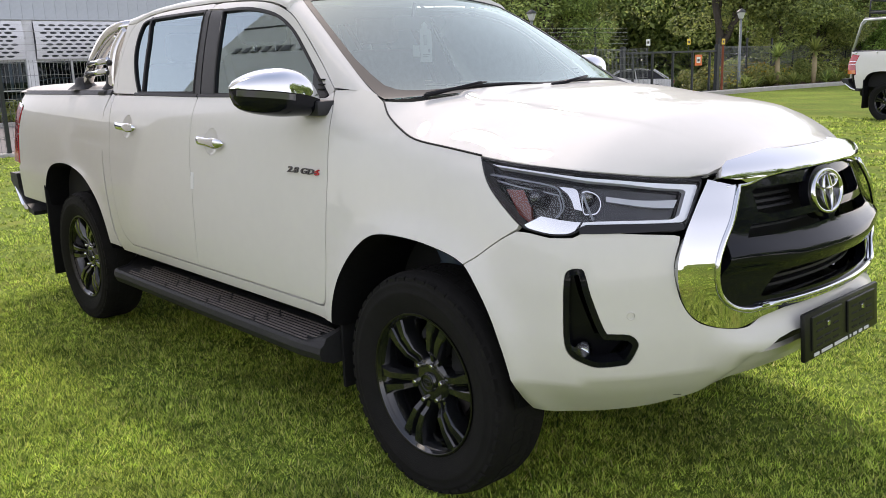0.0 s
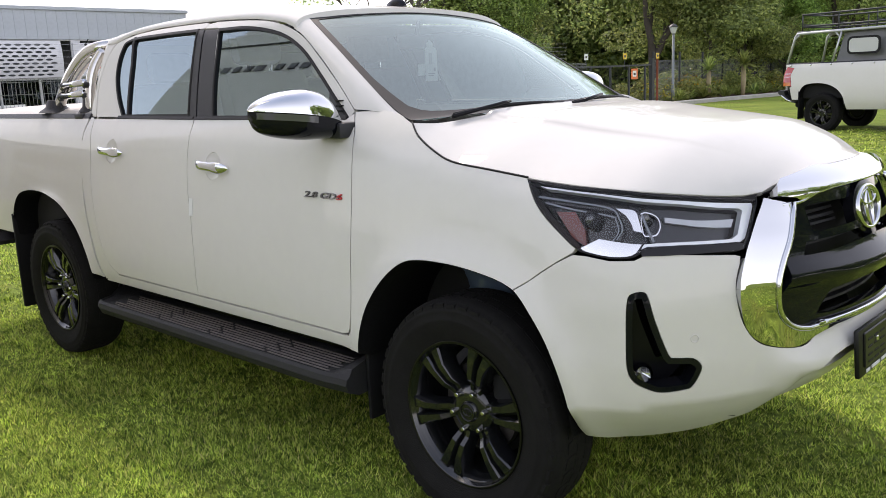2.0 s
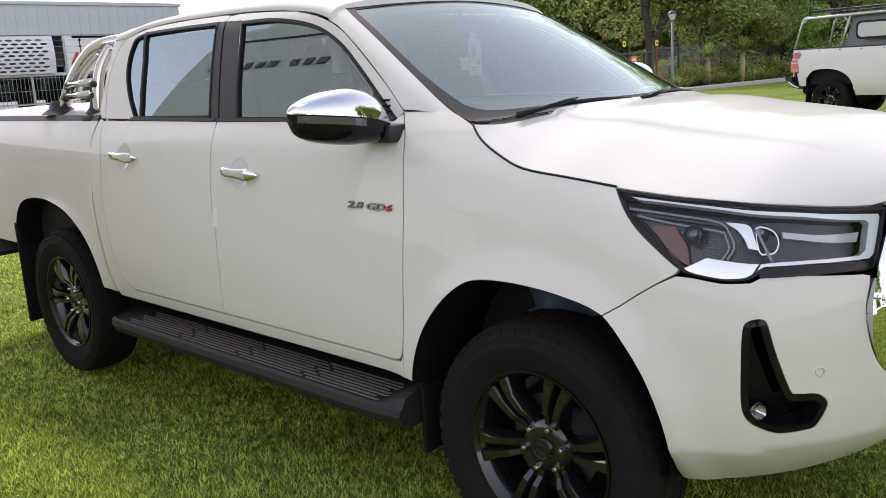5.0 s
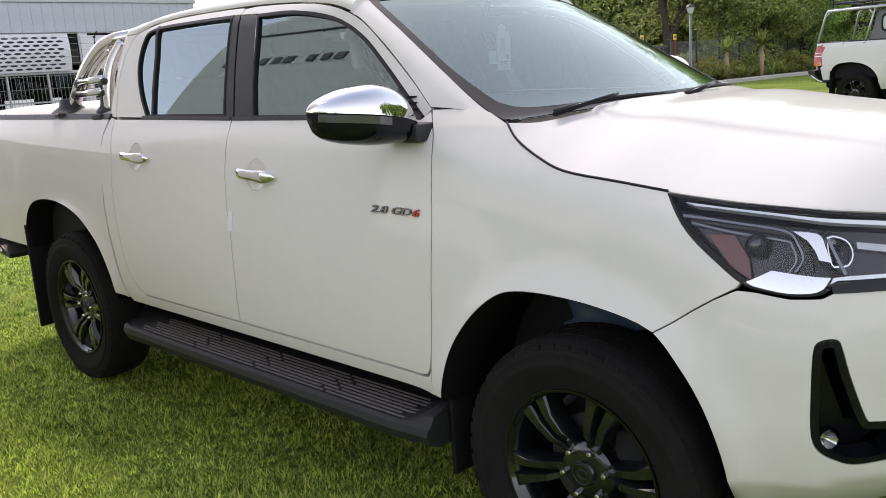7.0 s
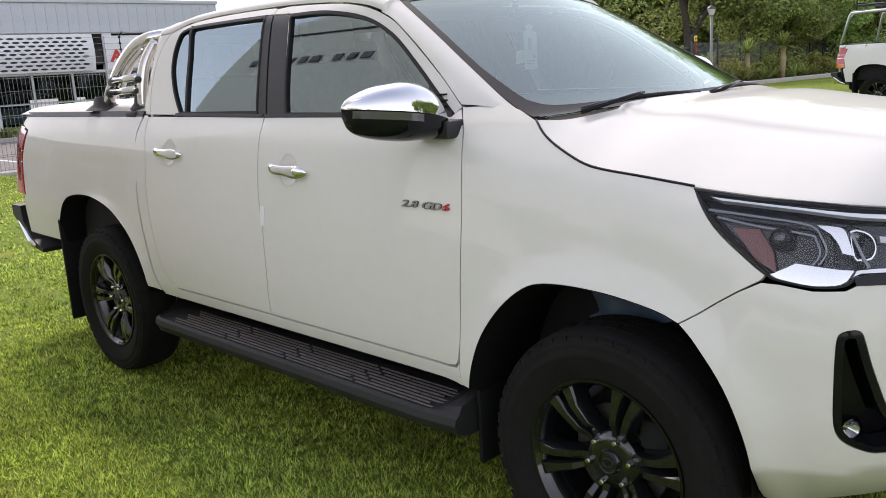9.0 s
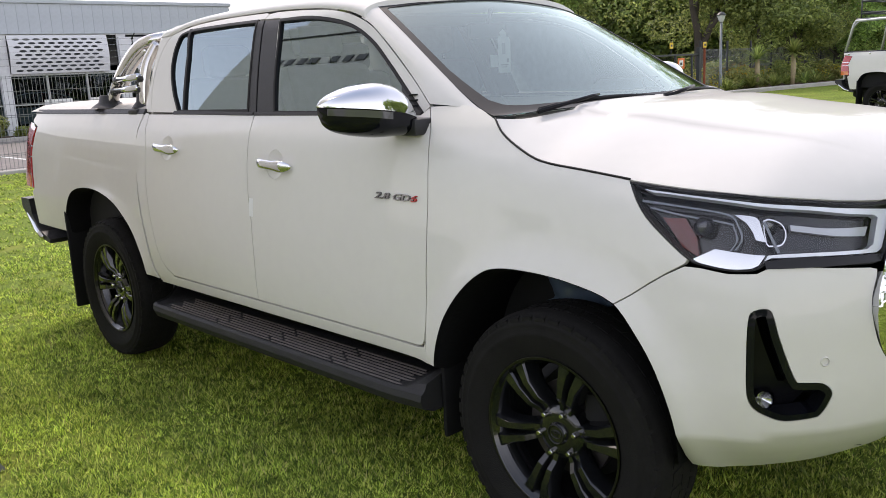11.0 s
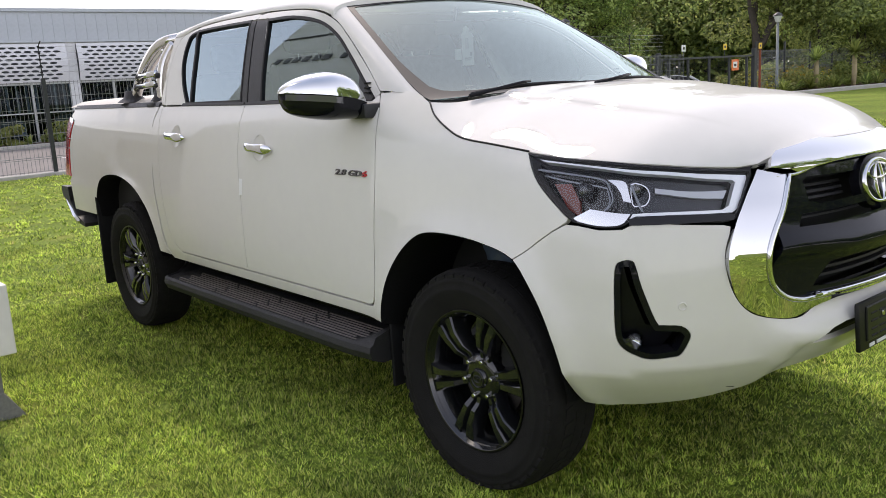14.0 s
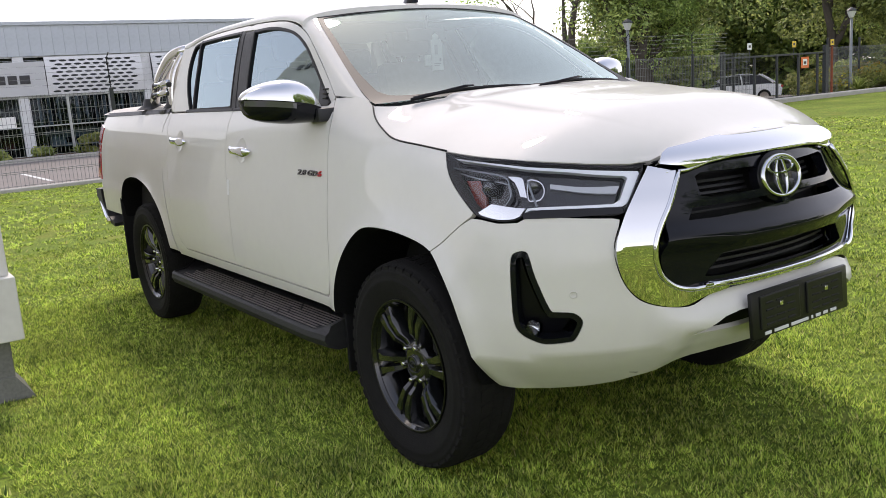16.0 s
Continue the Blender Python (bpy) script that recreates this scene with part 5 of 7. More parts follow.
part("roll_bar_top", tubed(top, .034, 14), STEEL, truck, "", 60)
bw = bmesh.new()
prism(bw, [(-.72, .55), (.72, .55), (.76, 1.34), (.58, 1.74), (-.58, 1.74), (-.76, 1.34)], .02)
part("cab_back", bw, PAINT, truck, "", at=pose(-2.60, 0, 0, 0, 0, 90))

# ---- cab inside ----
dash = bmesh.new()
prism(dash, [(-.88, 1.02), (-.80, 1.24), (-.62, 1.29), (-.45, 1.27), (-.36, 1.20), (-.40, .7), (-.85, .7)], 1.40)
part("dashboard", dash, TRIM, truck, "charcoal dashboard", at=pose(0, -.70, 0))
part("cowl", boxed((-.42, -.66, 1.18), (-.16, .66, 1.265), .02), BLACK_MATT, truck, "black cowl panel")
hoodlet = bmesh.new()
lathe(hoodlet, [(.001, 0), (.14, 0), (.13, .05), (.001, .07)], 20, "z")
part("dial_hood", hoodlet, TRIM, truck, "", 50, at=pose(-.72, -.36, 1.25))
sw = bmesh.new()
tube(sw, [(.185 * math.cos(a), 0, .185 * math.sin(a)) for a in np.linspace(0, 2 * math.pi, 33)], .016, 8, False)
tube(sw, [(-.17, 0, .0), (0, .03, -.01), (.17, 0, .0)], .02, 6)
tube(sw, [(0, .03, -.01), (0, 0, -.17)], .02, 6)
part("steering_wheel", sw, TRIM, truck, "", 60, at=pose(-.98, -.36, 1.16, 0, 0, 90) @ pose(0, 0, 0, 25))
for y in (-.36, .36):
    seat = part("front_seat", boxed((-1.55, y - .25, .82), (-1.03, y + .25, .98), .06), SEAT, truck, "charcoal cloth front seat", 40)
    part("seat_back", boxed((-.06, y - .24, 0), (.06, y + .24, .60), .05), SEAT, seat, "", 40, at=pose(-1.55, 0, .95, 0, -14, 0))
    part("head_rest", boxed((-.045, y - .13, 0), (.045, y + .13, .19), .04), SEAT, seat, "", 40, at=pose(-1.715, 0, 1.565, 0, -8, 0))
    for dy in (-.06, .06):
        part("head_rest_post", tubed([(-1.70, y + dy, 1.50), (-1.715, y + dy, 1.60)], .007, 8), CHROME, seat, "")
rs = part("rear_seat", boxed((-2.35, -.66, .85), (-1.9, .66, .99), .05), SEAT, truck, "charcoal rear bench", 40)
part("seat_back", boxed((-2.50, -.66, .97), (-2.38, .66, 1.50), .05), SEAT, rs, "", 40)
for y in (-.40, .40):
    part("head_rest", boxed((-2.50, y - .13, 1.50), (-2.41, y + .13, 1.66), .04), SEAT, rs, "", 40)
part("rear_view_mirror", boxed((-1.02, -.11, 1.60), (-.995, .11, 1.665), .012), TRIM, truck, "", 40)
part("mirror_stem", tubed([(-1.0, 0, 1.66), (-.98, 0, 1.72)], .01, 6), TRIM, truck, "")
# hanging tag
bm = bmesh.new()
prism(bm, [(-.027, 0), (.027, 0), (.027, .13), (.022, .142), (.010, .147), (.011, .162), (-.004, .176), (-.018, .165), (-.018, .150), (-.027, .140)], .002)
tag = part("hang_tag", bm, CARD, truck, "white card tag hung behind the windscreen", at=pose(-.90, -.015, 1.455, 0, 0, 60))
grey = mat("grey_print", (.42, .43, .43), .7)
for z0, z1, x0, x1 in ((.075, .120, -.010, .004), (.030, .034, -.016, .016), (.022, .025, -.016, .010), (.042, .058, .010, .018)):
    part("tag_print", boxed((x0, -.002, z0), (x1, -.0005, z1)), grey, tag, "")
part("tag_card", boxed((-.060, .002, .025), (-.029, .004, .075)), CARD, tag, "small pale card beside the tag")
# wipers
for y0, y1 in ((-.50, .06), (.10, .62)):
    p0, p1 = screen(np.array(y0 / .74), np.array(.055)), screen(np.array(y1 / .74), np.array(.02))
    bm = bmesh.new()
    pts = [(float(a) + .02, float(b), float(c) + .012 + .012 * math.sin(t * math.pi)) for t in np.linspace(0, 1, 9) for a, b, c in [[p0[i] * (1 - t) + p1[i] * t for i in range(3)]]]
    tube(bm, pts, [.004] + [.0075] * 7 + [.004], 6)
    arm = [(float(p1[0]) + .035, float(p1[1]) - .02, float(p1[2]) + .004), (float(p1[0]) * .6 + float(p0[0]) * .4 + .045, float(p1[1]) * .6 + float(p0[1]) * .4, float(p1[2]) * .6 + float(p0[2]) * .4 + .036), (pts[4][0], pts[4][1], pts[4][2] + .012)]
    wp = part("wiper", bm, SEAL, truck, "black wiper blade", 60)
    part("wiper_arm", tubed(arm, [.008, .006, .004], 6), BLACK_SATIN, wp, "", 60)
# chrome and red badge on the door
bd = letters("badge", "2.8 GD-", .031, BADGE, truck, Matrix.Identity(4), "chrome door badge", .004, .22, "LEFT", .0006)
b0 = np.array(body(np.array(-.752), np.array(1.058)))
b1 = np.array(body(np.array(-.53), np.array(1.056)))
ax = Vector(b1 - b0).normalized()
nb = Vector((0, -1, .12)).normalized()
up_ = nb.cross(ax)
BM = Matrix(((ax.x, up_.x, nb.x, b0[0]), (ax.y, up_.y, nb.y, b0[1] - .003), (ax.z, up_.z, nb.z, b0[2]), (0, 0, 0, 1)))
bd.matrix_basis = BM @ Matrix.Diagonal((1.92, 1, 1, 1))
letters("badge_number", "6", .031, RED_PAINT, truck, BM @ pose(.180, 0, 0) @ Matrix.Diagonal((1.92, 1, 1, 1)), "red badge numeral", .004, .22, "LEFT", .0006)

# bluish plastic sheet hanging in the front wheel arch
bm = bmesh.new()
rp = random.Random(4)
grid_ = []
for i in range(13):
    row = []
    for j in range(11):
        u, v = i / 12, j / 10
        x = -.30 + .46 * u + .10 * v * (1 - u)
        z = .875 - .24 * v * (1 - .75 * u) - .02 * u
        y = -.60 - .05 * u + .012 * math.sin(9 * u + 4 * v) + .008 * math.sin(21 * u - 11 * v) + rp.uniform(-.004, .004)
        row.append(bm.verts.new((x, y, z)))
    grid_.append(row)
for a, b in zip(grid_, grid_[1:]):
    for j in range(10):
        bm.faces.new((a[j], b[j], b[j + 1], a[j + 1]))
bmesh.ops.recalc_face_normals(bm, faces=bm.faces)
part("arch_sheet", bm, mat("blue_grey_film", (.085, .115, .155), .2, 0, .4), truck, "crumpled blue-grey plastic film in the wheel arch", 80)

# a strip of clear tape left on the door seam
panel("tape", arr([(-1.565, 1.000), (-1.535, 1.000), (-1.535, .925), (-1.563, .925)]), body, mat("milky_tape", (.64, .645, .635), .35), truck, "small milky strip of tape across the door seam", gap=0, proud=.0015, thick=.0005, roll=.0003)

# ---- setting: drive, kerb, fence, showroom ----
ASPHALT = mat("grey_paving", (.20, .175, .16), .9, color2=(.15, .135, .125), scale=2.5, bump=.4, bscale=60)
CONCRETE = mat("pale_concrete", (.42, .40, .37), .85, color2=(.32, .31, .28), scale=3, bump=.3, bscale=50)
SOIL = mat("red_brown_mulch", (.11, .06, .035), .95, color2=(.07, .045, .03), scale=9, bump=.8, bscale=40)
CLAD = mat("grey_blue_sheeting", (.47, .51, .55), .5, vary=.10, scale=1.5)
WHITEWALL = mat("white_render", (.66, .67, .68), .7, color2=(.56, .57, .58), scale=1.2, bump=.1)
PANELW = mat("white_perforated_metal", (.66, .67, .69), .45, vary=.06, scale=2)
SHOPGLASS = glass("showroom_glass", (.42, .50, .56), 0.0, 1.45, (.40, .47, .53))
ALU = mat("aluminium_mullion", (.45, .46, .47), .4, .6)
FENCE = mat("dark_fence_steel", (.030, .034, .036), .5, .3, vary=.3, scale=5)
MESHWIRE = mat("galvanised_mesh_wire", (.22, .23, .235), .5, .3, vary=.3, scale=5)
# the room's dimness is put into this near-black wall and ceiling colour
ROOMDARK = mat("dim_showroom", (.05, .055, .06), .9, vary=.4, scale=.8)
LETTER = mat("dark_letter", (.03, .03, .033), .5)
RED_SIGN = mat("red_letter", (.55, .03, .02), .45)
ORANGE = mat("orange_warning_sign", (.75, .16, .03), .5)
YELLOW = mat("yellow_warning_sign", (.75, .50, .03), .5)
LINE = mat("road_paint", (.62, .62, .60), .8, vary=.2)


def structure(name, bm, material, label, category, smooth_=None):
    return tagged(part(name, bm, material, None, label, smooth_), category=category, kind="structure")


structure("drive", boxed((-27.2, -40, -.05), (-15.75, 14.5, .012)), ASPHALT, "grey paved drive beyond the fence", "drive")
structure("flower_bed", boxed((-29.0, -30, -.05), (-27.2, 12.0, .10), .03), SOIL, "reddish planted bed along the showroom", "bed")
structure("bed_kerb", boxed((-27.2, -30, -.05), (-27.05, 12.0, .13), .02), CONCRETE, "pale concrete edging of the bed", "kerb")
def draped(x0, x1, y0, y1, dz, step=1.5):
    """A sheet laid on the land."""
    bm = bmesh.new()
    nx, ny = int((x1 - x0) / step) + 1, int((y1 - y0) / step) + 1
    g = [[bm.verts.new((x, y, land(x, y) + dz)) for y in np.linspace(y0, y1, ny + 1)] for x in np.linspace(x0, x1, nx + 1)]
    for a, b in zip(g, g[1:]):
        for j in range(ny):
            bm.faces.new((a[j], b[j], b[j + 1], a[j + 1]))
    return bm


structure("shrub_ground", draped(-28.5, -15.8, 14.5, 22.0, .03), SOIL, "dark soil under the shrubs behind the fence", "bed")
structure("road", draped(-42, -16.2, 22.0, 52.0, .035), ASPHALT, "grey road behind the gate", "road")
structure("fence_plinth", boxed((-15.72, -40, -.05), (-15.45, 21.5, .07), .02), CONCRETE, "low concrete strip under the fence", "plinth")
for y, x0, x1 in ((-1.6, -21.0, -17.4), (1.1, -21.0, -17.4), (3.8, -21, -17.4), (6.5, -21, -17.4)):
    structure("bay_line", boxed((x0, y, .012), (x1, y + .10, .017)), LINE, "white painted parking bay line", "line")
kb = bmesh.new()
kpts = spline([(-15.3, 21.5), (-15.1, 26), (-15.0, 31), (-14.3, 37), (-12.6, 44), (-9.5, 52), (-4, 62)], 6)
prev = None
for i, (x, y) in enumerate(kpts):
    z = land(x, y)
    row = [kb.verts.new(c) for c in ((x, y, z - .05), (x, y, z + .13), (x - .03, y, z + .16), (x - .30, y, z + .16), (x - .30, y, z - .05))]
    if prev:
        for k in range(4):
            kb.faces.new((prev[k], row[k], row[k + 1], prev[k + 1]))
    prev = row
bmesh.ops.recalc_face_normals(kb, faces=kb.faces)
structure("kerb", kb, CONCRETE, "pale concrete kerb at the edge of the lawn", "kerb")
hb = bmesh.new()
prev = None
for i, (x, y) in enumerate(kpts):
    row = [hb.verts.new(c) for c in ((x - .3, y, .14), (x - 2, y, .18), (x - 3.6, y, .12), (x - 4.2, y, -.4))]
    if prev and y > 33.5:
        for k in range(3):
            hb.faces.new((prev[k], row[k], row[k + 1], prev[k + 1]))
    prev = row
bmesh.ops.recalc_face_normals(hb, faces=hb.faces)
structure("shrub_bed", hb, SOIL, "brown soil under the shrubs behind the kerb", "bed")

# showroom
FX = -29.3
show = thing("showroom_building", "long white showroom with grey sheet fascia", "building")
sheet = part("fascia_sheet", boxed((FX - .02, 0, 3.40), (FX + .10, .360, 4.40), .004), CLAD, show, "", at=pose(0, -16, 0))
for i in range(1, 87):
    o = new("fascia_sheet", sheet.data); o.parent = show; o.matrix_basis = pose(0, -16 + .3636 * i, 0)
part("roof_edge", boxed((FX - .3, -16.2, 4.40), (FX + .16, 15.7, 4.53), .02), CLAD, show, "")
part("roof", boxed((FX - 14, -16, 4.36), (FX - .3, 15.6, 4.46)), CLAD, show, "")
part("end_wall", boxed((FX - 14, 15.3, 0), (FX - .05, 15.55, 4.38)), WHITEWALL, show, "")
part("far_end_wall", boxed((FX - 14, -16.2, 0), (FX - .05, -16.0, 4.38)), WHITEWALL, show, "")
# back wall and ceiling coloured near-black to look unlit behind the glass
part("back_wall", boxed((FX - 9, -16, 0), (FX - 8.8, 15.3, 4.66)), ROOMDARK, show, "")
part("room_floor", boxed((FX - 8.8, -16, 0), (FX - .1, 15.3, .05)), CONCRETE, show, "")
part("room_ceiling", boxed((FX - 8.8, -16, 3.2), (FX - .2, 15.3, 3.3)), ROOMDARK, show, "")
part("soffit", boxed((FX - .2, -16, 3.36), (FX + .02, 15.4, 3.41)), WHITEWALL, show, "")
part("head_beam", boxed((FX - .25, -16, 2.02), (FX - .05, 15.4, 2.12)), WHITEWALL, show, "")
COLS = (-13.4, -9.4, -5.4, -1.2, 2.83, 7.02, 11.12, 15.2)
for y in COLS:
    part("column", boxed((FX - .2, y - .17, 0), (FX + .06, y + .17, 3.40), .01), WHITEWALL, show, "")


def perforated(y0, y1, z0=2.10, z1=3.36):
    """A bulging metal panel with rows of oval holes."""
    bm = bmesh.new()
    rows_, cols = 9, 9
    holes = []
    for r in range(rows_):
        for c in range(cols):
            cy = y0 + .28 + (c + .5 * (r % 2)) * (y1 - y0 - .45) / cols
            cz = z0 + .10 + r * (z1 - z0 - .16) / (rows_ - .4)
            holes.append(np.array([(cy + .125 * math.cos(a), cz + .038 * math.sin(a)) for a in np.linspace(0, 2 * math.pi, 10, endpoint=False)]))
    bow = lambda u, v: (FX + .10 + .10 * np.sin(np.pi * np.clip((v - z0) / (z1 - z0), 0, 1)), u, v)
    return panel("perforated_panel", np.array([(y0, z0), (y1, z0), (y1, z1), (y0, z1)]), bow, PANELW, show, "white panel with rows of oval holes", holes=holes, gap=0, thick=.01, grid=.3, roll=.001, heart=(FX - 3, 5, 2.5))


for y0, y1 in ((3.62, 6.84), (7.20, 10.56), (-5.1, -1.5), (-9.1, -5.7)):
    perforated(y0, y1)
    part("panel_backing", boxed((FX - .06, y0 + .02, 2.12), (FX - .02, y1 - .02, 3.36)), mat("panel_backing_dark", (.10, .11, .12), .8) if y0 == 3.62 else bpy.data.materials["panel_backing_dark"], show, "")
part("side_light", boxed((FX - .04, 10.58, 2.3), (FX - .01, 10.95, 3.36)), BLACK_GLOSS, show, "")
sg = part("name_panel", boxed((FX + .05, -1.0, 2.10), (FX + .16, 3.60, 3.22), .01), mat("name_panel_grey", (.48, .49, .50), .5), show, "pale grey name panel with dark bars")
for y0, w_ in ((-.4, .5), (.25, .35), (.9, .30), (1.28, .30), (1.66, .30), (2.04, .30), (2.42, .28), (2.78, .32)):
    part("name_bar", boxed((FX + .16, y0, 2.50), (FX + .185, y0 + w_, 2.78), .01), LETTER, sg, "")
part("clerestory", boxed((FX - .04, -1.0, 3.22), (FX - .01, 3.5, 3.38)), BLACK_GLOSS, show, "")
sg = part("sale_panel", boxed((FX + .05, 10.98, 2.10), (FX + .14, 15.0, 3.28), .01), PANELW, show, "white panel with red raised letters")
letters("sale_letters", "AUTO", .58, RED_SIGN, sg, Matrix.Translation((FX + .14, 11.12, 2.38)) @ pose(0, 0, 0, 90, 0, 90) @ Matrix.Diagonal((1.25, 1, 1, 1)), "red raised letters", .03, 0, "LEFT", .012)
for a, b in zip(COLS, COLS[1:]):
    n_ = 3
    part("shop_window", boxed((FX - .10, a + .17, .10), (FX - .085, b - .17, 2.04)), SHOPGLASS, show, "dark showroom glazing").visible_shadow = False
    for k in range(1, n_):
        y = a + (b - a) * k / n_
        part("mullion", boxed((FX - .13, y - .04, .05), (FX - .04, y + .04, 2.06), .005), ALU, show, "")
    part("glazing_sill", boxed((FX - .14, a + .17, .0), (FX - .03, b - .17, .10)), ALU, show, "")
    part("transom", boxed((FX - .125, a + .17, 1.05), (FX - .06, b - .17, 1.09)), ALU, show, "")
for y0, z0, w_, h_ in ((1.75, 1.05, .75, .40), (8.2, .85, .95, .36), (9.75, .95, .35, .25)):
    part("window_poster", boxed((FX - .08, y0, z0), (FX - .07, y0 + w_, z0 + h_)), CARD, show, "")
for k in range(26):
    part("blind_slat", boxed((FX - .45, 3.0 + k * .155, 1.1), (FX - .44, 3.0 + k * .155 + .09, 2.02)), ROOMDARK if k % 2 else ALU, show, "")

# welded mesh fence along the drive
fence = thing("mesh_fence", "dark welded mesh fence with steel posts", "fence")
fb = bmesh.new()
L = 2.98
for k in range(40):
    y = (k + .5) * L / 40
    box(fb, (-.003, y - .003, .06), (.003, y + .003, 1.80))
for k in range(8):
    z = .10 + k * .235
    box(fb, (-.004, 0, z - .004), (.004, L, z + .004))
    if k % 3 == 1 or k == 7:
        box(fb, (-.03, 0, z + .03), (.0, L, z + .04))
mp = part("mesh_panel", fb, MESHWIRE, fence, "", at=pose(-15.58, 2.2, 0))
for k in range(-12, 7):
    if k:
        o = new("mesh_panel", mp.data); o.parent = fence; o.matrix_basis = pose(-15.58, 2.2 + 3 * k, 0)
    po = part("post", boxed((-15.62, 2.2 + 3 * k - .035, 0), (-15.54, 2.2 + 3 * k + .035, 1.86), .006), FENCE, fence, "")
    part("wire_arm", tubed([(-15.58, 2.2 + 3 * k, 1.84), (-15.60, 2.2 + 3 * k, 2.45), (-15.52, 2.23 + 3 * k, 2.55)], .012, 6), FENCE, po, "")
    for j in range(5):
        part("insulator", boxed((-15.61, 2.2 + 3 * k - .022, 1.95 + .12 * j), (-15.575, 2.2 + 3 * k + .022, 1.985 + .12 * j), .006), DARK, po, "")
for j in range(5):
    part("live_wire", tubed([(-15.60, -34, 1.97 + .12 * j), (-15.60, 22, 1.97 + .12 * j)], .0025, 4), STEEL, fence, "")

# gate
gate = thing("steel_gate", "dark steel sliding gate with a mesh infill", "gate", pose(0, 0, -.09))
Y0, Y1, GX = 21.9, 27.9, -15.7
part("gate_rail", boxed((GX - .03, Y0, 1.70), (GX + .03, Y1, 1.77), .008), FENCE, gate, "")
part("gate_rail", boxed((GX - .03, Y0, .20), (GX + .03, Y1, .27), .008), FENCE, gate, "")
for y in (21.9, 22.45, 23.6, 24.9, 26.2, 27.4):
    part("gate_upright", boxed((GX - .035, y - .035, .12), (GX + .035, y + .035, 1.76), .006), FENCE, gate, "")
part("gate_post", boxed((GX - .07, 27.84, .1), (GX + .07, 27.98, 2.0), .01), FENCE, gate, "")
part("gate_post", boxed((GX - .07, 21.80, .1), (GX + .07, 21.94, 1.95), .01), FENCE, gate, "")
part("orange_post", tubed([(GX, 28.35, .1), (GX, 28.35, 1.95)], .045, 10), mat("rusty_red_post", (.28, .07, .03), .8, vary=.4), gate, "")
gm = bmesh.new()
for k in range(58):
    box(gm, (GX - .001, Y0 + .1 * k + .1, .25), (GX + .001, Y0 + .1 * k + .102, 1.72))
for k in range(9):
    box(gm, (GX - .001, Y0, .32 + .16 * k), (GX + .001, Y1, .322 + .16 * k))
part("gate_mesh", gm, FENCE, gate, "")
ws = part("warning_sign", boxed((GX + .035, 26.30, 1.22), (GX + .05, 26.78, 1.62), .01), ORANGE, gate, "orange warning sign with a pale square")
part("sign_field", boxed((GX + .05, 26.40, 1.32), (GX + .056, 26.66, 1.54)), CARD, ws, "")
part("sign_mark", boxed((GX + .056, 26.45, 1.37), (GX + .06, 26.60, 1.46)), LETTER, ws, "")
f2 = thing("mesh_fence", "dark mesh fence beyond the gate", "fence", pose(0, 0, -.09))
for k in range(10):
    y, x = 28.4 + 3 * k, -15.9 - .45 * k
    part("post", boxed((x - .035, y - .035, .1), (x + .035, y + .035, 2.25), .006), FENCE, f2, "")
    o = new("mesh_panel", mp.data); o.parent = f2; o.matrix_basis = pose(x, y, .12, 0, 0, 8.5)
for y, x in ((23.4, -15.75), (26.0, -15.75), (28.45, -15.75)):
    sgn = part("warning_sign", boxed((x, y - .12, 1.98), (x + .01, y + .12, 2.20), .004), YELLOW if y > 24 else CARD, f2, "small yellow warning plate")
    part("sign_mark", boxed((x + .01, y - .06, 2.05), (x + .013, y + .06, 2.13)), LETTER, sgn, "")
    part("sign_pole", tubed([(x - .01, y, 1.6), (x - .01, y, 2.25)], .015, 6), FENCE, f2, "")


def lamp_post(x, y, h):
    lp = thing("street_lamp", "grey post lamp with a lantern head", "lamp", pose(x, y, .05), "lamps by the fence")
    part("pole", tubed([(0, 0, 0), (0, 0, .6), (0, 0, .62), (0, 0, h - .3)], [.075, .075, .055, .05], 12), mat("galvanised_grey", (.22, .24, .24), .5, .4, vary=.2), lp, "", 60)
    part("lantern", lathed([(.06, h - .32), (.09, h - .30), (.17, h - .08), (.172, h - .06)], 8, "z"), mat("frosted_lantern", (.55, .56, .55), .4), lp, "", 30)
    part("lantern_cap", lathed([(.20, h - .07), (.20, h - .05), (.12, h + .03), (.03, h + .07), (.001, h + .09)], 8, "z"), FENCE, lp, "", 30)


lamp_post(-15.9, 30.0, 3.15)
lamp_post(-19.4, 21.4, 3.2)

# ---- pylon sign beside the truck ----
SIGNM = mat("beige_grey_sign_metal", (.66, .64, .59), .45, vary=.10, scale=3)
FOOTM = mat("weathered_grey_steel", (.20, .20, .185), .6, .2, vary=.4, scale=9)
py = thing("pylon_sign", "beige metal pylon sign on a steel post", "sign")
part("sign_body", boxed((-4.52, -1.985, .634), (-1.970, -1.868, 5.2), .008), SIGNM, py, "")
part("sign_box", boxed((-4.60, -2.005, .323), (-1.918, -1.850, .634), .006), SIGNM, py, "")
part("red_stripe", boxed((-3.1, -1.998, .66), (-1.978, -1.983, 1.13), .004), RED_SIGN, py, "")
part("stripe_foot", boxed((-3.1, -2.010, .615), (-1.965, -1.980, .662), .004), ALU, py, "")
for z in (1.55, 2.95):
    part("panel_joint", boxed((-4.5, -1.872, z), (-1.975, -1.860, z + .02)), DARK, py, "")
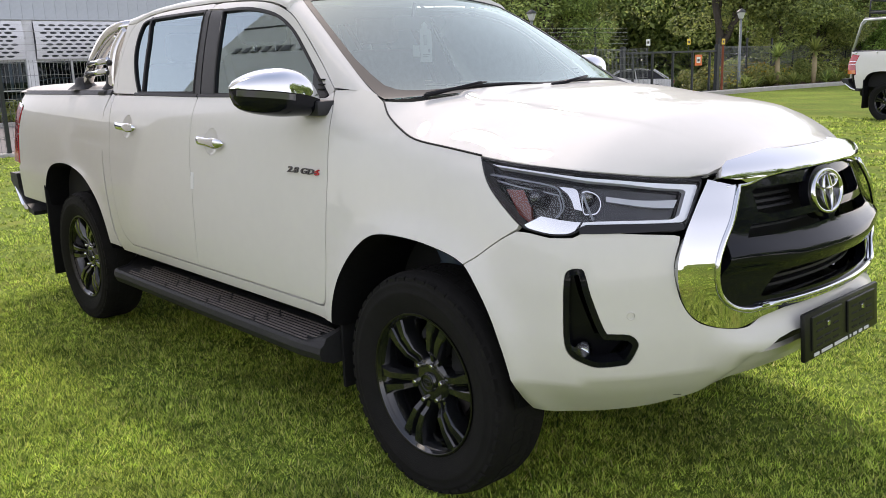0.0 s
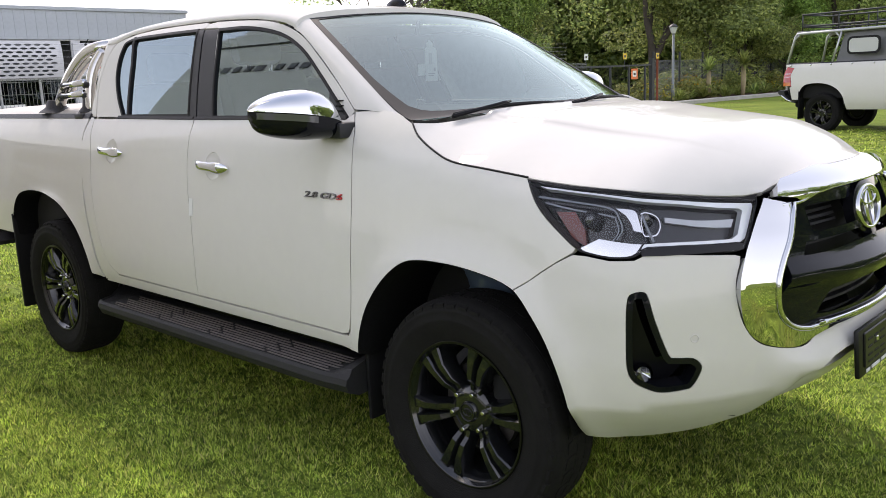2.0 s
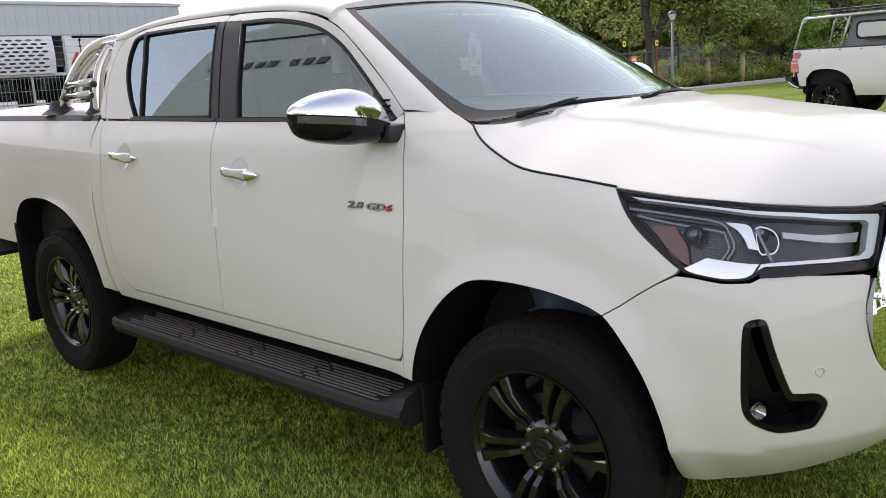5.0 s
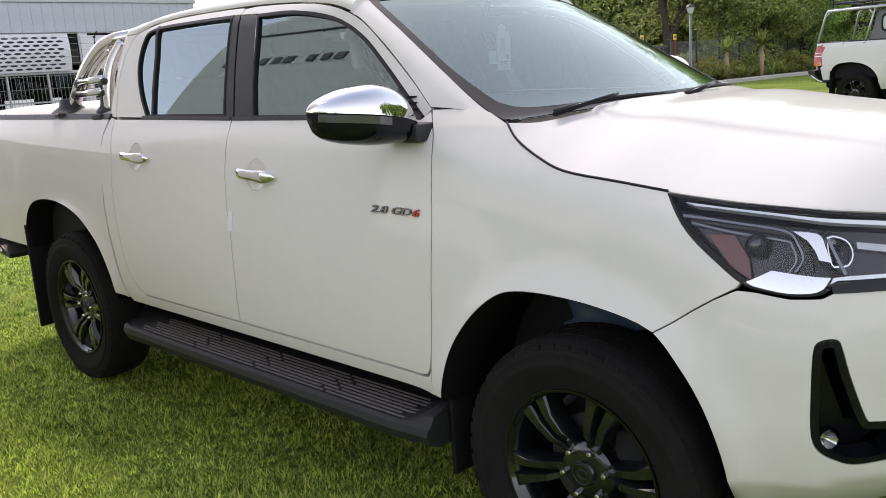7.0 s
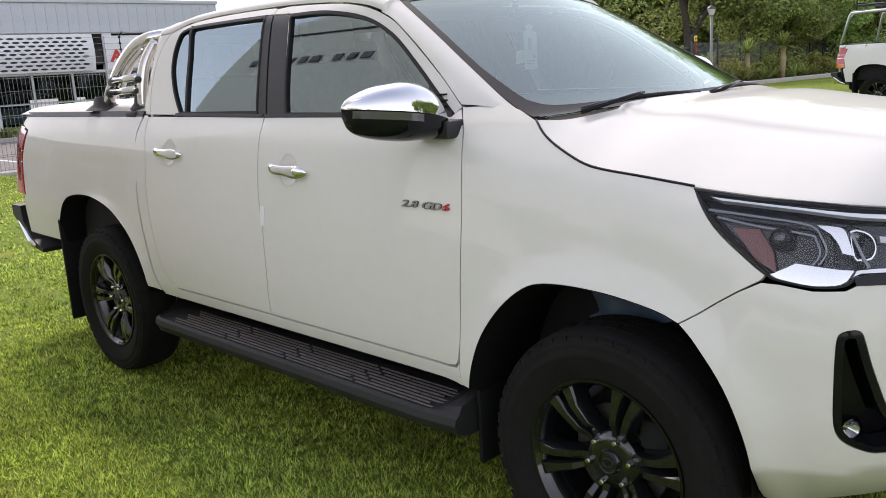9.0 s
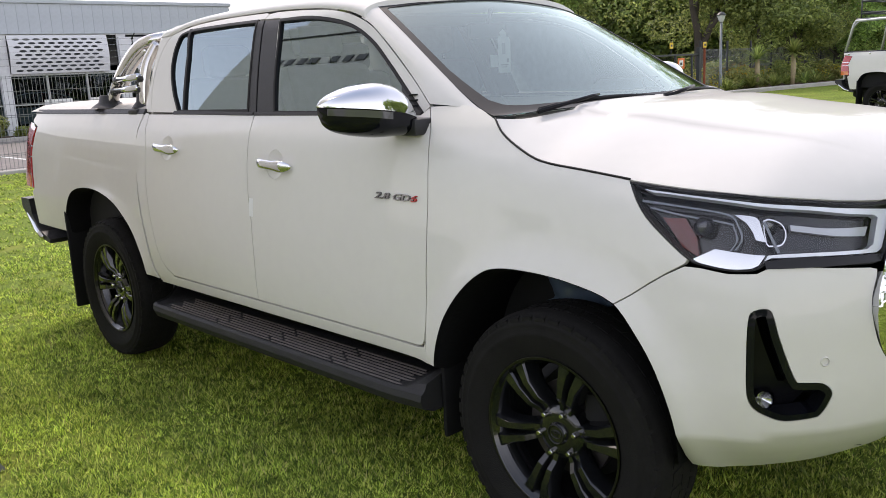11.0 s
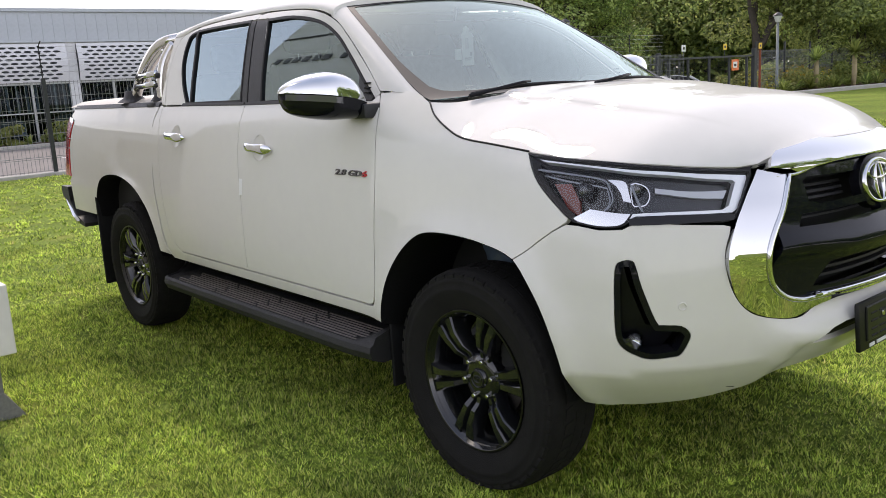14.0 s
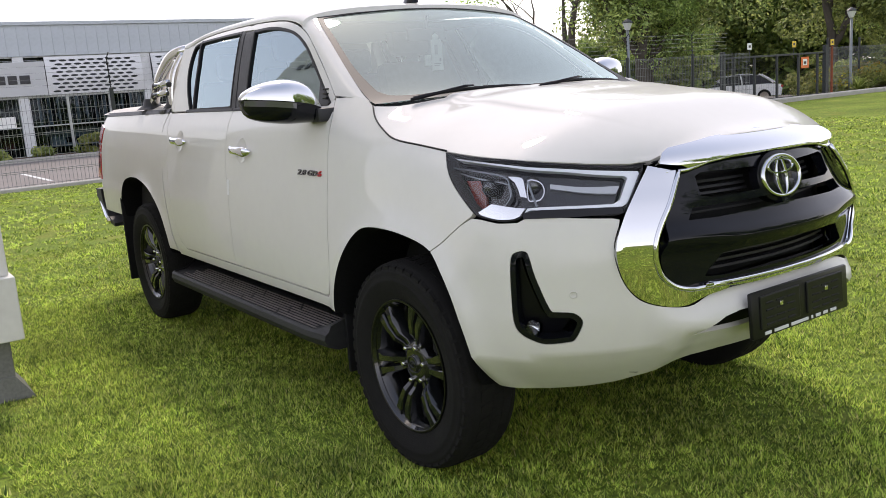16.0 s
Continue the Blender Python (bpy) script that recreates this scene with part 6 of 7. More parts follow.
for k, w_ in enumerate((.12, .10, .10, .13, .10, .10, .11, .09, .10)):
    x = -2.88 - .15 * k - (.08 if k > 2 else 0)
    part("name_bar", boxed((x - w_ * .8, -1.869, 2.54), (x, -1.857, 2.62), .003), LETTER, py, "")
part("post", boxed((-2.26, -1.99, .0), (-2.03, -1.905, .33), .006), FOOTM, py, "")
part("post", boxed((-4.5, -1.99, .0), (-4.2, -1.905, .33), .006), FOOTM, py, "")
ft = bmesh.new()
prism(ft, [(-.16, .0), (.075, .0), (.075, .012), (.0, .125), (-.06, .125), (-.16, .012)], .30)
part("foot_plate", ft, FOOTM, py, "grey steel foot", at=pose(-2.02, -1.91, 0, 0, 0, 90))

# ---- trees and shrubs ----
def leaf_material(name, a, b, c):
    m = bpy.data.materials.new(name)
    m.use_nodes = True
    n, l = m.node_tree.nodes, m.node_tree.links
    p = n["Principled BSDF"]
    g = n.new("ShaderNodeNewGeometry"); r = n.new("ShaderNodeValToRGB")
    e = r.color_ramp.elements
    e[0].position, e[0].color, e[1].position, e[1].color = 0, (*a, 1), 1, (*c, 1)
    k = e.new(.55); k.color = (*b, 1)
    l.new(g.outputs["Random Per Island"], r.inputs["Fac"])
    oi = n.new("ShaderNodeObjectInfo"); hs = n.new("ShaderNodeHueSaturation"); mr = n.new("ShaderNodeMapRange"); mh = n.new("ShaderNodeMapRange")
    mr.inputs["To Min"].default_value, mr.inputs["To Max"].default_value = .65, 1.25
    mh.inputs["To Min"].default_value, mh.inputs["To Max"].default_value = .48, .52
    l.new(oi.outputs["Random"], mr.inputs["Value"]); l.new(mr.outputs["Result"], hs.inputs["Value"])
    l.new(oi.outputs["Random"], mh.inputs["Value"]); l.new(mh.outputs["Result"], hs.inputs["Hue"])
    l.new(r.outputs["Color"], hs.inputs["Color"]); l.new(hs.outputs["Color"], p.inputs["Base Color"])
    p.inputs["Roughness"].default_value = .55
    tl, mx = n.new("ShaderNodeBsdfTranslucent"), n.new("ShaderNodeMixShader")
    mx.inputs["Fac"].default_value = .5
    l.new(hs.outputs["Color"], tl.inputs["Color"]); l.new(p.outputs[0], mx.inputs[1]); l.new(tl.outputs[0], mx.inputs[2]); l.new(mx.outputs[0], n["Material Output"].inputs["Surface"])
    return m


LEAF = leaf_material("tree_leaf", (.12, .18, .055), (.32, .42, .12), (.58, .67, .20))
LEAF2 = leaf_material("shrub_leaf", (.14, .18, .05), (.29, .33, .09), (.46, .44, .14))
FLOWER = leaf_material("yellow_flower", (.45, .32, .02), (.62, .45, .03), (.70, .55, .06))
BARK = mat("grey_brown_bark", (.085, .070, .055), .9, color2=(.05, .042, .035), scale=4, bump=.6, bscale=20)


def leaves(name, centres, radii, per, size, material, parent, seed, label="", squash=.75):
    """Small leaf faces scattered in clumps."""
    rng = np.random.default_rng(seed)
    V, n = [], 0
    for c, r in zip(centres, radii):
        d = rng.normal(size=(per, 3)); d /= np.linalg.norm(d, axis=1)[:, None]
        p = np.array(c) + d * (r * rng.uniform(.5, 1.0, per) ** .5)[:, None] * np.array([1, 1, squash])
        f = d * .7 + np.array([0, 0, .55]) + rng.normal(0, .42, (per, 3)); f /= np.linalg.norm(f, axis=1)[:, None]
        u = np.cross(f, rng.normal(size=(per, 3))); u /= np.linalg.norm(u, axis=1)[:, None]
        w = np.cross(f, u)
        s = (size * rng.uniform(.6, 1.4, per))[:, None]
        V.append(np.stack([p - u * s, p + w * s * .45, p + u * s, p - w * s * .45], 1).reshape(-1, 3)); n += per
    V = np.concatenate(V)
    me = bpy.data.meshes.new(name)
    me.vertices.add(4 * n); me.vertices.foreach_set("co", V.ravel())
    me.loops.add(4 * n); me.loops.foreach_set("vertex_index", np.arange(4 * n))
    me.polygons.add(n); me.polygons.foreach_set("loop_start", np.arange(n) * 4)
    me.update(calc_edges=True)
    me.materials.append(material)
    ob = new(name, me); ob.parent = parent
    return tagged(ob, label, kind="stuff" if "flower" in name else "")


def make_tree(seed, h, spread, dens=1.0, bare=False, low=.25, leaf=.095, per=230):
    rng = random.Random(seed)
    t = thing("tree", "broad leafy tree with a dark trunk" if not bare else "half-bare spreading tree with dark limbs", "tree", group="trees behind the fence")
    bm = bmesh.new()
    tips = []
    def limb(p, d, length, r, depth):
        pts, rs = [p], [r]
        q = Vector(p)
        k = 5
        for i in range(k):
            d = (d + Vector((rng.uniform(-.25, .25), rng.uniform(-.25, .25), rng.uniform(-.05, .18)))).normalized()
            q = q + d * length / k
            pts.append(q.copy()); rs.append(r * (1 - .6 * (i + 1) / k))
        tube(bm, pts, rs, 7 if depth < 2 else 5)
        if depth < (4 if bare else 3):
            for j in range(rng.choice((2, 3)) if depth else 4):
                i = rng.randint(2, k) if j else k
                a = rng.uniform(0, 2 * math.pi)
                side_ = Vector((math.cos(a), math.sin(a), rng.uniform(.1, .7)))
                limb(pts[i], (d * .6 + side_).normalized(), length * rng.uniform(.55, .8), rs[i] * .75, depth + 1)
                tips.append((pts[i], depth))
        tips.append((pts[-1], depth + 1))
    limb(Vector((0, 0, -.2)), Vector((rng.uniform(-.15, .15), rng.uniform(-.15, .15), 1)), h * .42, h * .026, 0)
    bmesh.ops.recalc_face_normals(bm, faces=bm.faces)
    part("trunk", bm, BARK, t, "", 60)
    cs, rr = [], []
    for p, d in tips:
        if d >= (3 if bare else 1) and (not bare or rng.random() < .45):
            cs.append((p.x * spread, p.y * spread, p.z)); rr.append(h * rng.uniform(.07, .14))
    if not bare:
        for _ in range(int(26 * dens)):
            a, q = rng.uniform(0, 2 * math.pi), rng.random() ** .5
            zz = h * rng.uniform(low, 1.0)
            wd = h * .36 * spread * math.sin(math.pi * min(.95, .25 + .7 * zz / h)) ** .7
            cs.append((wd * q * math.cos(a), wd * q * math.sin(a), zz)); rr.append(h * rng.uniform(.07, .13))
    leaves("crown", cs, rr, int((per if not bare else 45) * dens), leaf, LEAF, t, seed, "")
    return t


front = [make_tree(11, 11, 1.0, 1.1), make_tree(12, 9, 1.2, 1.0), make_tree(13, 12.5, .9, 1.1), make_tree(14, 7.5, 1.3, 1.0, low=.08)]
protos = [make_tree(15, 11, 1.0, 1.1, leaf=.21, per=42), make_tree(16, 9, 1.2, 1.0, leaf=.21, per=42), make_tree(17, 12.5, .9, 1.1, leaf=.21, per=42), make_tree(18, 7.5, 1.3, 1.0, low=.08, leaf=.19, per=55)]
bare = make_tree(21, 11, 1.0, .8, True, leaf=.12)
spots = []
rt = random.Random(5)
for k in range(34):
    u = k / 33
    bx, by = -25 + 14 * u, 17.5 + 48 * u
    spots.append((bx - rt.uniform(0, 5), by + rt.uniform(-1.5, 1.5), rt.uniform(.8, 1.15)))
for k in range(20):
    u = k / 19
    spots.append((-42 + 22 * u + rt.uniform(-2, 2), 24 + 55 * u + rt.uniform(-2, 2), rt.uniform(1.0, 1.4)))
for k in range(30):
    u = k / 29
    spots.append((-46 + 30 * u + rt.uniform(-1, 1), 21 + 60 * u + rt.uniform(-2, 2), rt.uniform(.9, 1.2), 3))
used = set()
for i, (x, y, s, *kind_) in enumerate(spots):
    az, away = math.degrees(math.atan2(y + 2.6, x - 2.2)), math.hypot(x - 2.2, y + 2.6)
    if az > 131.5 or 120.5 < az < 130.0 and away < 63:      # open sky over the roof, and the road behind the gate
        continue
    near = i < 34
    i = kind_[0] if kind_ else i % 4
    pr = front[i] if near else protos[i]
    M = Matrix.Translation((x, y, .1)) @ Matrix.Rotation(rt.uniform(0, 6.28), 4, "Z") @ Matrix.Diagonal((s, s, s * rt.uniform(.9, 1.1), 1))
    if (near, i) not in used:
        used.add((near, i)); pr.matrix_basis = M
    else:
        copy_thing(pr, M)
bare.matrix_basis = pose(-24.5, 23.2, 0, 0, 0, 40)
copy_thing(bare, pose(-37, 33, -.3, 0, 0, 160))
for k in range(14):         # low bushy growth that closes the view behind the fence and the road
    az = radians(129.8 + .75 * k)
    far = 47 + rt.uniform(-1.5, 1.5)
    copy_thing(protos[3], Matrix.Translation((2.2 + far * math.cos(az), -2.6 + far * math.sin(az), -.9)) @ Matrix.Rotation(k * 2.1, 4, "Z") @ Matrix.Diagonal((.52, .52, .5 - .012 * k, 1)))
for k in range(9):
    az = radians(119.5 + 1.15 * k)
    copy_thing(protos[3], Matrix.Translation((2.2 + 65 * math.cos(az), -2.6 + 65 * math.sin(az), -1.0)) @ Matrix.Rotation(k * 2.6, 4, "Z") @ Matrix.Diagonal((.85, .85, .75, 1)))
for k in range(9):
    copy_thing(protos[k % 4], Matrix.Translation((-38 - 1.2 * k + rt.uniform(-2, 2), 47 + 2.5 * k, -.8)) @ Matrix.Rotation(k * 1.3, 4, "Z") @ Matrix.Diagonal((1.2, 1.2, 1.15, 1)))

# beyond the lawn's open sides: a paved lane, and unseen trees added to darken reflections
structure("lane", boxed((-60, -17.5, -.05), (60, -10.0, .02)), ASPHALT, "brown-grey paved lane along the lawn", "road")
for k in range(16):
    copy_thing(protos[k % 4], Matrix.Translation((-24 + 4.2 * k + rt.uniform(-1, 1), -36 + rt.uniform(-2.5, 2), 0)) @ Matrix.Rotation(k * 1.7, 4, "Z") @ Matrix.Diagonal((.8, .8, rt.uniform(.45, .62), 1)))
# unseen row ahead of the truck, added to block low sky from the nose
for k in range(9):
    copy_thing(protos[(k + 1) % 4], Matrix.Translation((20 + rt.uniform(-1.5, 1.5), 9 + 3.6 * k, 0)) @ Matrix.Rotation(k * 2.3, 4, "Z") @ Matrix.Diagonal((.95, .95, rt.uniform(.9, 1.05), 1)))

# understorey and planting behind the kerb
def shrub(seed, x, y, r, h, flowers=0):
    s = thing("shrub", "bushy green shrub" + (" with yellow flowers" if flowers else " behind the kerb"), "shrub", pose(x, y, land(x, y) - .05), "shrubs behind the kerb")
    rng = random.Random(seed)
    cs = [(rng.uniform(-r, r) * .7, rng.uniform(-r, r) * .7, h * rng.uniform(.15, .9)) for _ in range(9)]
    leaves("foliage", cs, [r * rng.uniform(.35, .6) for _ in cs], 150, .075, LEAF2, s, seed)
    if flowers:
        top_ = [(c[0], c[1], c[2] + .12) for c in cs if c[2] > h * .4]
        leaves("flowers", top_, [r * .35] * len(top_), 40, .05, FLOWER, s, seed + 1, "yellow flower heads")
    return s


rs_ = random.Random(8)
for k in range(44):
    u = k / 43
    x, y = -16.6 + 6.5 * u ** 1.6, 29.5 + 27 * u
    shrub(100 + k, x - rs_.uniform(.0, 2.6), y + rs_.uniform(-.6, .6), rs_.uniform(.6, 1.1), rs_.uniform(.6, 1.3), 1 if k % 3 == 1 else 0)
for k in range(26):
    shrub(200 + k, -17.5 - rs_.uniform(0, 6), 15 + k * .25, rs_.uniform(.7, 1.2), rs_.uniform(.8, 1.5), 1 if k % 2 == 0 else 0)
for k in range(16):
    shrub(260 + k, -43 + 1.5 * k + rs_.uniform(-.5, .5), 50 + .5 * k, rs_.uniform(1.0, 1.6), rs_.uniform(1.6, 2.6), 1 if k % 2 == 0 else 0)
for k in range(12):
    shrub(300 + k, -28.3 + rs_.uniform(-.3, .3), -6 + 1.5 * k, rs_.uniform(.35, .6), rs_.uniform(.35, .8))


def blades(bm, n, length, width, rise, rng, base=(0, 0, 0), droop=.5):
    for k in range(n):
        a = rng.uniform(0, 2 * math.pi); L_ = length * rng.uniform(.7, 1.1); e = rng.uniform(*rise)
        prev = None
        for j in range(5):
            t = j / 4
            rr = L_ * t * math.cos(e); zz = L_ * t * math.sin(e) - droop * L_ * t * t * .5
            w_ = width * (1 - t ** 2) + .003
            c = Vector((base[0] + rr * math.cos(a), base[1] + rr * math.sin(a), base[2] + zz))
            o = Vector((-math.sin(a), math.cos(a), 0)) * w_
            row = (bm.verts.new(c - o), bm.verts.new(c + o))
            if prev:
                bm.faces.new((prev[0], prev[1], row[1], row[0]))
            prev = row


SPIKE = leaf_material("spiky_leaf", (.14, .19, .05), (.30, .36, .09), (.46, .50, .15))
STRAW = mat("dry_frond_skirt", (.42, .34, .21), .9, color2=(.30, .24, .15), scale=12, bump=.6, bscale=40)
for i, (x, y, h) in enumerate(((-16.0, 33.4, 1.2), (-15.3, 35.4, 1.4), (-17.6, 37.6, .9))):
    rng = random.Random(50 + i)
    yu = thing("yucca", "spiky yucca on a straw-coloured trunk", "plant", pose(x, y, .12), "yuccas behind the kerb")
    part("trunk", tubed([(0, 0, 0), (.02, 0, h * .5), (0, .02, h)], [.09, .11, .09], 9), STRAW, yu, "", 60)
    bm = bmesh.new()
    blades(bm, 90, .95, .045, (-.1, 1.5), rng, (0, 0, h))
    part("leaf_crown", bm, SPIKE, yu, "")
for i in range(16):
    rng = random.Random(70 + i)
    ag = thing("strap_leaved_plant", "clump of arching strap leaves", "plant", pose(-16.0 + .11 * i + rng.uniform(-.6, .2), 30.5 + i * .85, .12), "strap-leaved plants behind the kerb")
    bm = bmesh.new()
    blades(bm, 60, 1.0, .035, (.5, 1.45), rng, (0, 0, 0), .8)
    part("leaf_clump", bm, SPIKE, ag, "")
for i in range(8):
    rng = random.Random(90 + i)
    fe = thing("strap_leaved_plant", "clump of arching strap leaves by the glass", "plant", pose(-28.1 + rng.uniform(-.2, .2), 3.2 + i * .9, .08), "plants by the showroom")
    bm = bmesh.new()
    blades(bm, 40, .6, .03, (.5, 1.45), rng, (0, 0, 0), .8)
    part("leaf_clump", bm, SPIKE, fe, "")

# ---- the other vehicles ----
GREY_PANEL = mat("grey_canopy_panel", (.16, .165, .17), .5, .2, vary=.15)
T2 = pose(-1.82, 16.72, .05, 0, 0, -8) @ Matrix.Diagonal((1, 1, 1.04, 1))
t2 = thing("work_truck", "white work pickup with a grey canopy and roof rack", "truck", T2)


def t2_copy(src, extra=None):
    o = copy_thing(src, Matrix.Identity(4))
    o.parent = t2
    o.matrix_basis = extra if extra is not None else src.matrix_basis.copy()
    return o


skip = {"underbody", "rear_door", "bed_inner", "bed_floor", "chassis", "cab_rear_pillar", "arch_sheet", "bonnet_seam", "roof", "headliner", "bed_side", "cab_corner", "tonneau_cover", "roll_bar", "roll_bar_post", "roll_bar_brace", "roll_bar_top", "side_bar", "bar_mount", "bar_boot", "cover_latch", "cab_back", "rear_seat", "hang_tag", "badge", "badge_number", "side_step", "cover_bow", "bed_rail", "sill", "wheel", "tag_print", "plate_holder", "parking_sensor"}
for o in list(truck.children):
    nm = o.name.split(".")[0]
    if nm in ("tail_light", "rear_bumper_end", "rear_bumper", "tailgate"):
        t2_copy(o, Matrix.Translation((.33, 0, 0)) @ o.matrix_basis)
    elif nm not in skip:
        t2_copy(o)
part("chassis", boxed((-3.9, -.52, .42), (.75, .52, .62), .05), DARK, t2, "")
part("bed_box", boxed((-3.94, -.74, .62), (-1.70, .74, 1.30), .02), DARK, t2, "")
CAB = -1.66
for m in (1, -1):
    side, up = lin(body, m), lin(cabin, m)
    panel("bed_side", arr([(CAB - .02, 1.345), (CAB - .02, .40), (-2.56, .40), (-2.575, .50)], [p for p in ARCH_R if p[1] > .53][::-1], [(-3.62, .60), (-3.76, .60), (-3.83, .86), (-3.785, .885), (-3.83, 1.10), (-3.77, 1.262), (-3.97, 1.30), (-3.99, 1.345)]), side, PAINT, t2, grid=.08)
    panel("cab_side", arr([p for p in CUT if -1.72 < p[0] < -1.5] or [(-1.6, 1.755)], [(-1.735, 1.757), (-1.78, 1.70), (-1.80, 1.60), (-1.70, 1.342), (-1.63, 1.342)]), up, PAINT, t2, grid=.08, proud=.004)
    panel("cab_side", arr([(x - .005, z) for x, z in DOOR_M], [(CAB - .004, 1.338), (CAB - .004, .553)]), side, PAINT, t2, grid=.08)
    panel("sill", arr([(CAB, .42), (CAB, .552), (-.515, .552), (-.50, .44)]), side, PAINT, t2, thick=.06, grid=.1)
    panel("bed_rail", arr([(-4.0, 1.338), (-4.0, 1.362), (CAB, 1.362), (CAB, 1.338)]), side, BLACK_MATT, t2, "black rail cap", gap=0, proud=.004, grid=.1)
    for hx2 in (-1.45,):
        y0 = float(side(np.array(hx2), np.array(1.15))[1])
        part("handle", boxed((hx2 - .11, y0 - .035, 1.135), (hx2 + .11, y0 + .035, 1.172), .015), BLACK_MATT, t2, "black door handle", 40)
    st2 = part("side_step", boxed((-1.7, -m * .98, .40), (-.45, -m * .78, .45), .02), BLACK_MATT, t2, "", 40)
    for x in (-3.85, -3.4, -2.95, -2.5, -2.05):
        part("rail_knob", lathed([(.001, -.02), (.018, -.016), (.02, 0)], 10), CHROME, t2, "", 50, at=pose(x, -.80 if m > 0 else .80, 1.31, 0, 0, 0 if m > 0 else 180))
bmr = bmesh.new()
rows_ = []
for u in np.linspace(-1.76, -1.045, 18):
    X, Y, Z = roof(np.full(25, u), np.linspace(-1, 1, 25))
    rows_.append([bmr.verts.new((a, b, c)) for a, b, c in zip(X, Y, Z)])
for a, b in zip(rows_, rows_[1:]):
    for i in range(24):
        bmr.faces.new((a[i], a[i + 1], b[i + 1], b[i]))
bmesh.ops.recalc_face_normals(bmr, faces=bmr.faces)
part("roof", bmr, PAINT, t2, "", 50)
bw = bmesh.new()
prism(bw, [(-.72, .55), (.72, .55), (.76, 1.34), (.60, 1.74), (-.60, 1.74), (-.76, 1.34)], .02)
part("cab_back", bw, PAINT, t2, "", at=pose(CAB + .02, 0, 0, 0, 0, 90))
for x, y, rz in ((0, -WHEEL_Y, 0), (-3.085, -WHEEL_Y, 0), (0, WHEEL_Y, 180), (-3.085, WHEEL_Y, 180)):
    o = copy_thing(wf, Matrix.Identity(4)); o.parent = t2
    o.matrix_basis = pose(x, y, .33, 0, 25, rz) @ Matrix.Diagonal((1.03, 1.05, 1.03, 1))
for m in (1, -1):
    yb, yt = m * -.76, m * -.70
    for pts, r in (([(-3.96, yb, 1.36), (-3.83, yt, 1.90), (-3.79, yt, 1.96), (CAB - .10, yt, 1.99)], .028), ([(-2.95, yb, 1.36), (-2.80, yt, 1.97)], .022), ([(-3.72, yt, 1.96), (-3.86, yt, 1.82)], .018), ([(-2.93, yt, 1.95), (-2.83, yt, 1.83)], .018)):
        part("canopy_tube", tubed(pts, r, 8), ALU, t2, "grey canopy tube", 60)
    cp = bmesh.new()
    prism(cp, [(-2.93, 1.36), (CAB - .06, 1.36), (CAB - .03, 1.98), (-2.78, 1.98)], .02)
    cpo = part("canopy_panel", cp, GREY_PANEL, t2, "grey canopy side panel", at=pose(0, m * -.755, 0, m * -5, 0, 0))
    for nm, x0, x1, z0, z1, rr, d, mt in (("canopy_window", -2.60, -2.00, 1.53, 1.80, .08, .034, mat("dusty_pane", (.45, .46, .45), .35) if m > 0 else bpy.data.materials["dusty_pane"]), ("window_rim", -2.64, -1.96, 1.49, 1.84, .10, .026, SEAL)):
        wb = bmesh.new()
        prism(wb, [(cx + rr * math.cos(a), cz + rr * math.sin(a)) for cx, cz, a0 in ((x1 - rr, z1 - rr, 0), (x0 + rr, z1 - rr, 90), (x0 + rr, z0 + rr, 180), (x1 - rr, z0 + rr, 270)) for a in [radians(a0 + 15 * k) for k in range(7)]], d)
        part(nm, wb, mt, t2, "", at=pose(0, m * -.765 - d / 2, 0))
part("canopy_roof", boxed((-3.80, -.70, 1.975), (CAB - .02, .70, 2.01), .015), GREY_PANEL, t2, "", 40)
for z in (2.10, 2.34):
    for y in (-.66, .66):
        part("rack_rail", tubed([(-3.70, y, z), (-.5, y, z + .02)], .018, 8), FENCE, t2, "black roof rack rail", 60)
    part("rack_rail", tubed([(-3.70, -.66, z), (-3.70, .66, z)], .018, 8), FENCE, t2, "", 60)
for x in (-3.70, -2.9, -2.1, -1.3, -.5):
    for y in (-.66, .66):
        part("rack_post", tubed([(x, y, 1.76 if x > -1.4 else 1.98), (x, y, 2.36)], .014, 6), FENCE, t2, "", 60)
    part("rack_bar", tubed([(x, -.66, 2.14), (x, .66, 2.14)], .014, 6), FENCE, t2, "", 60)


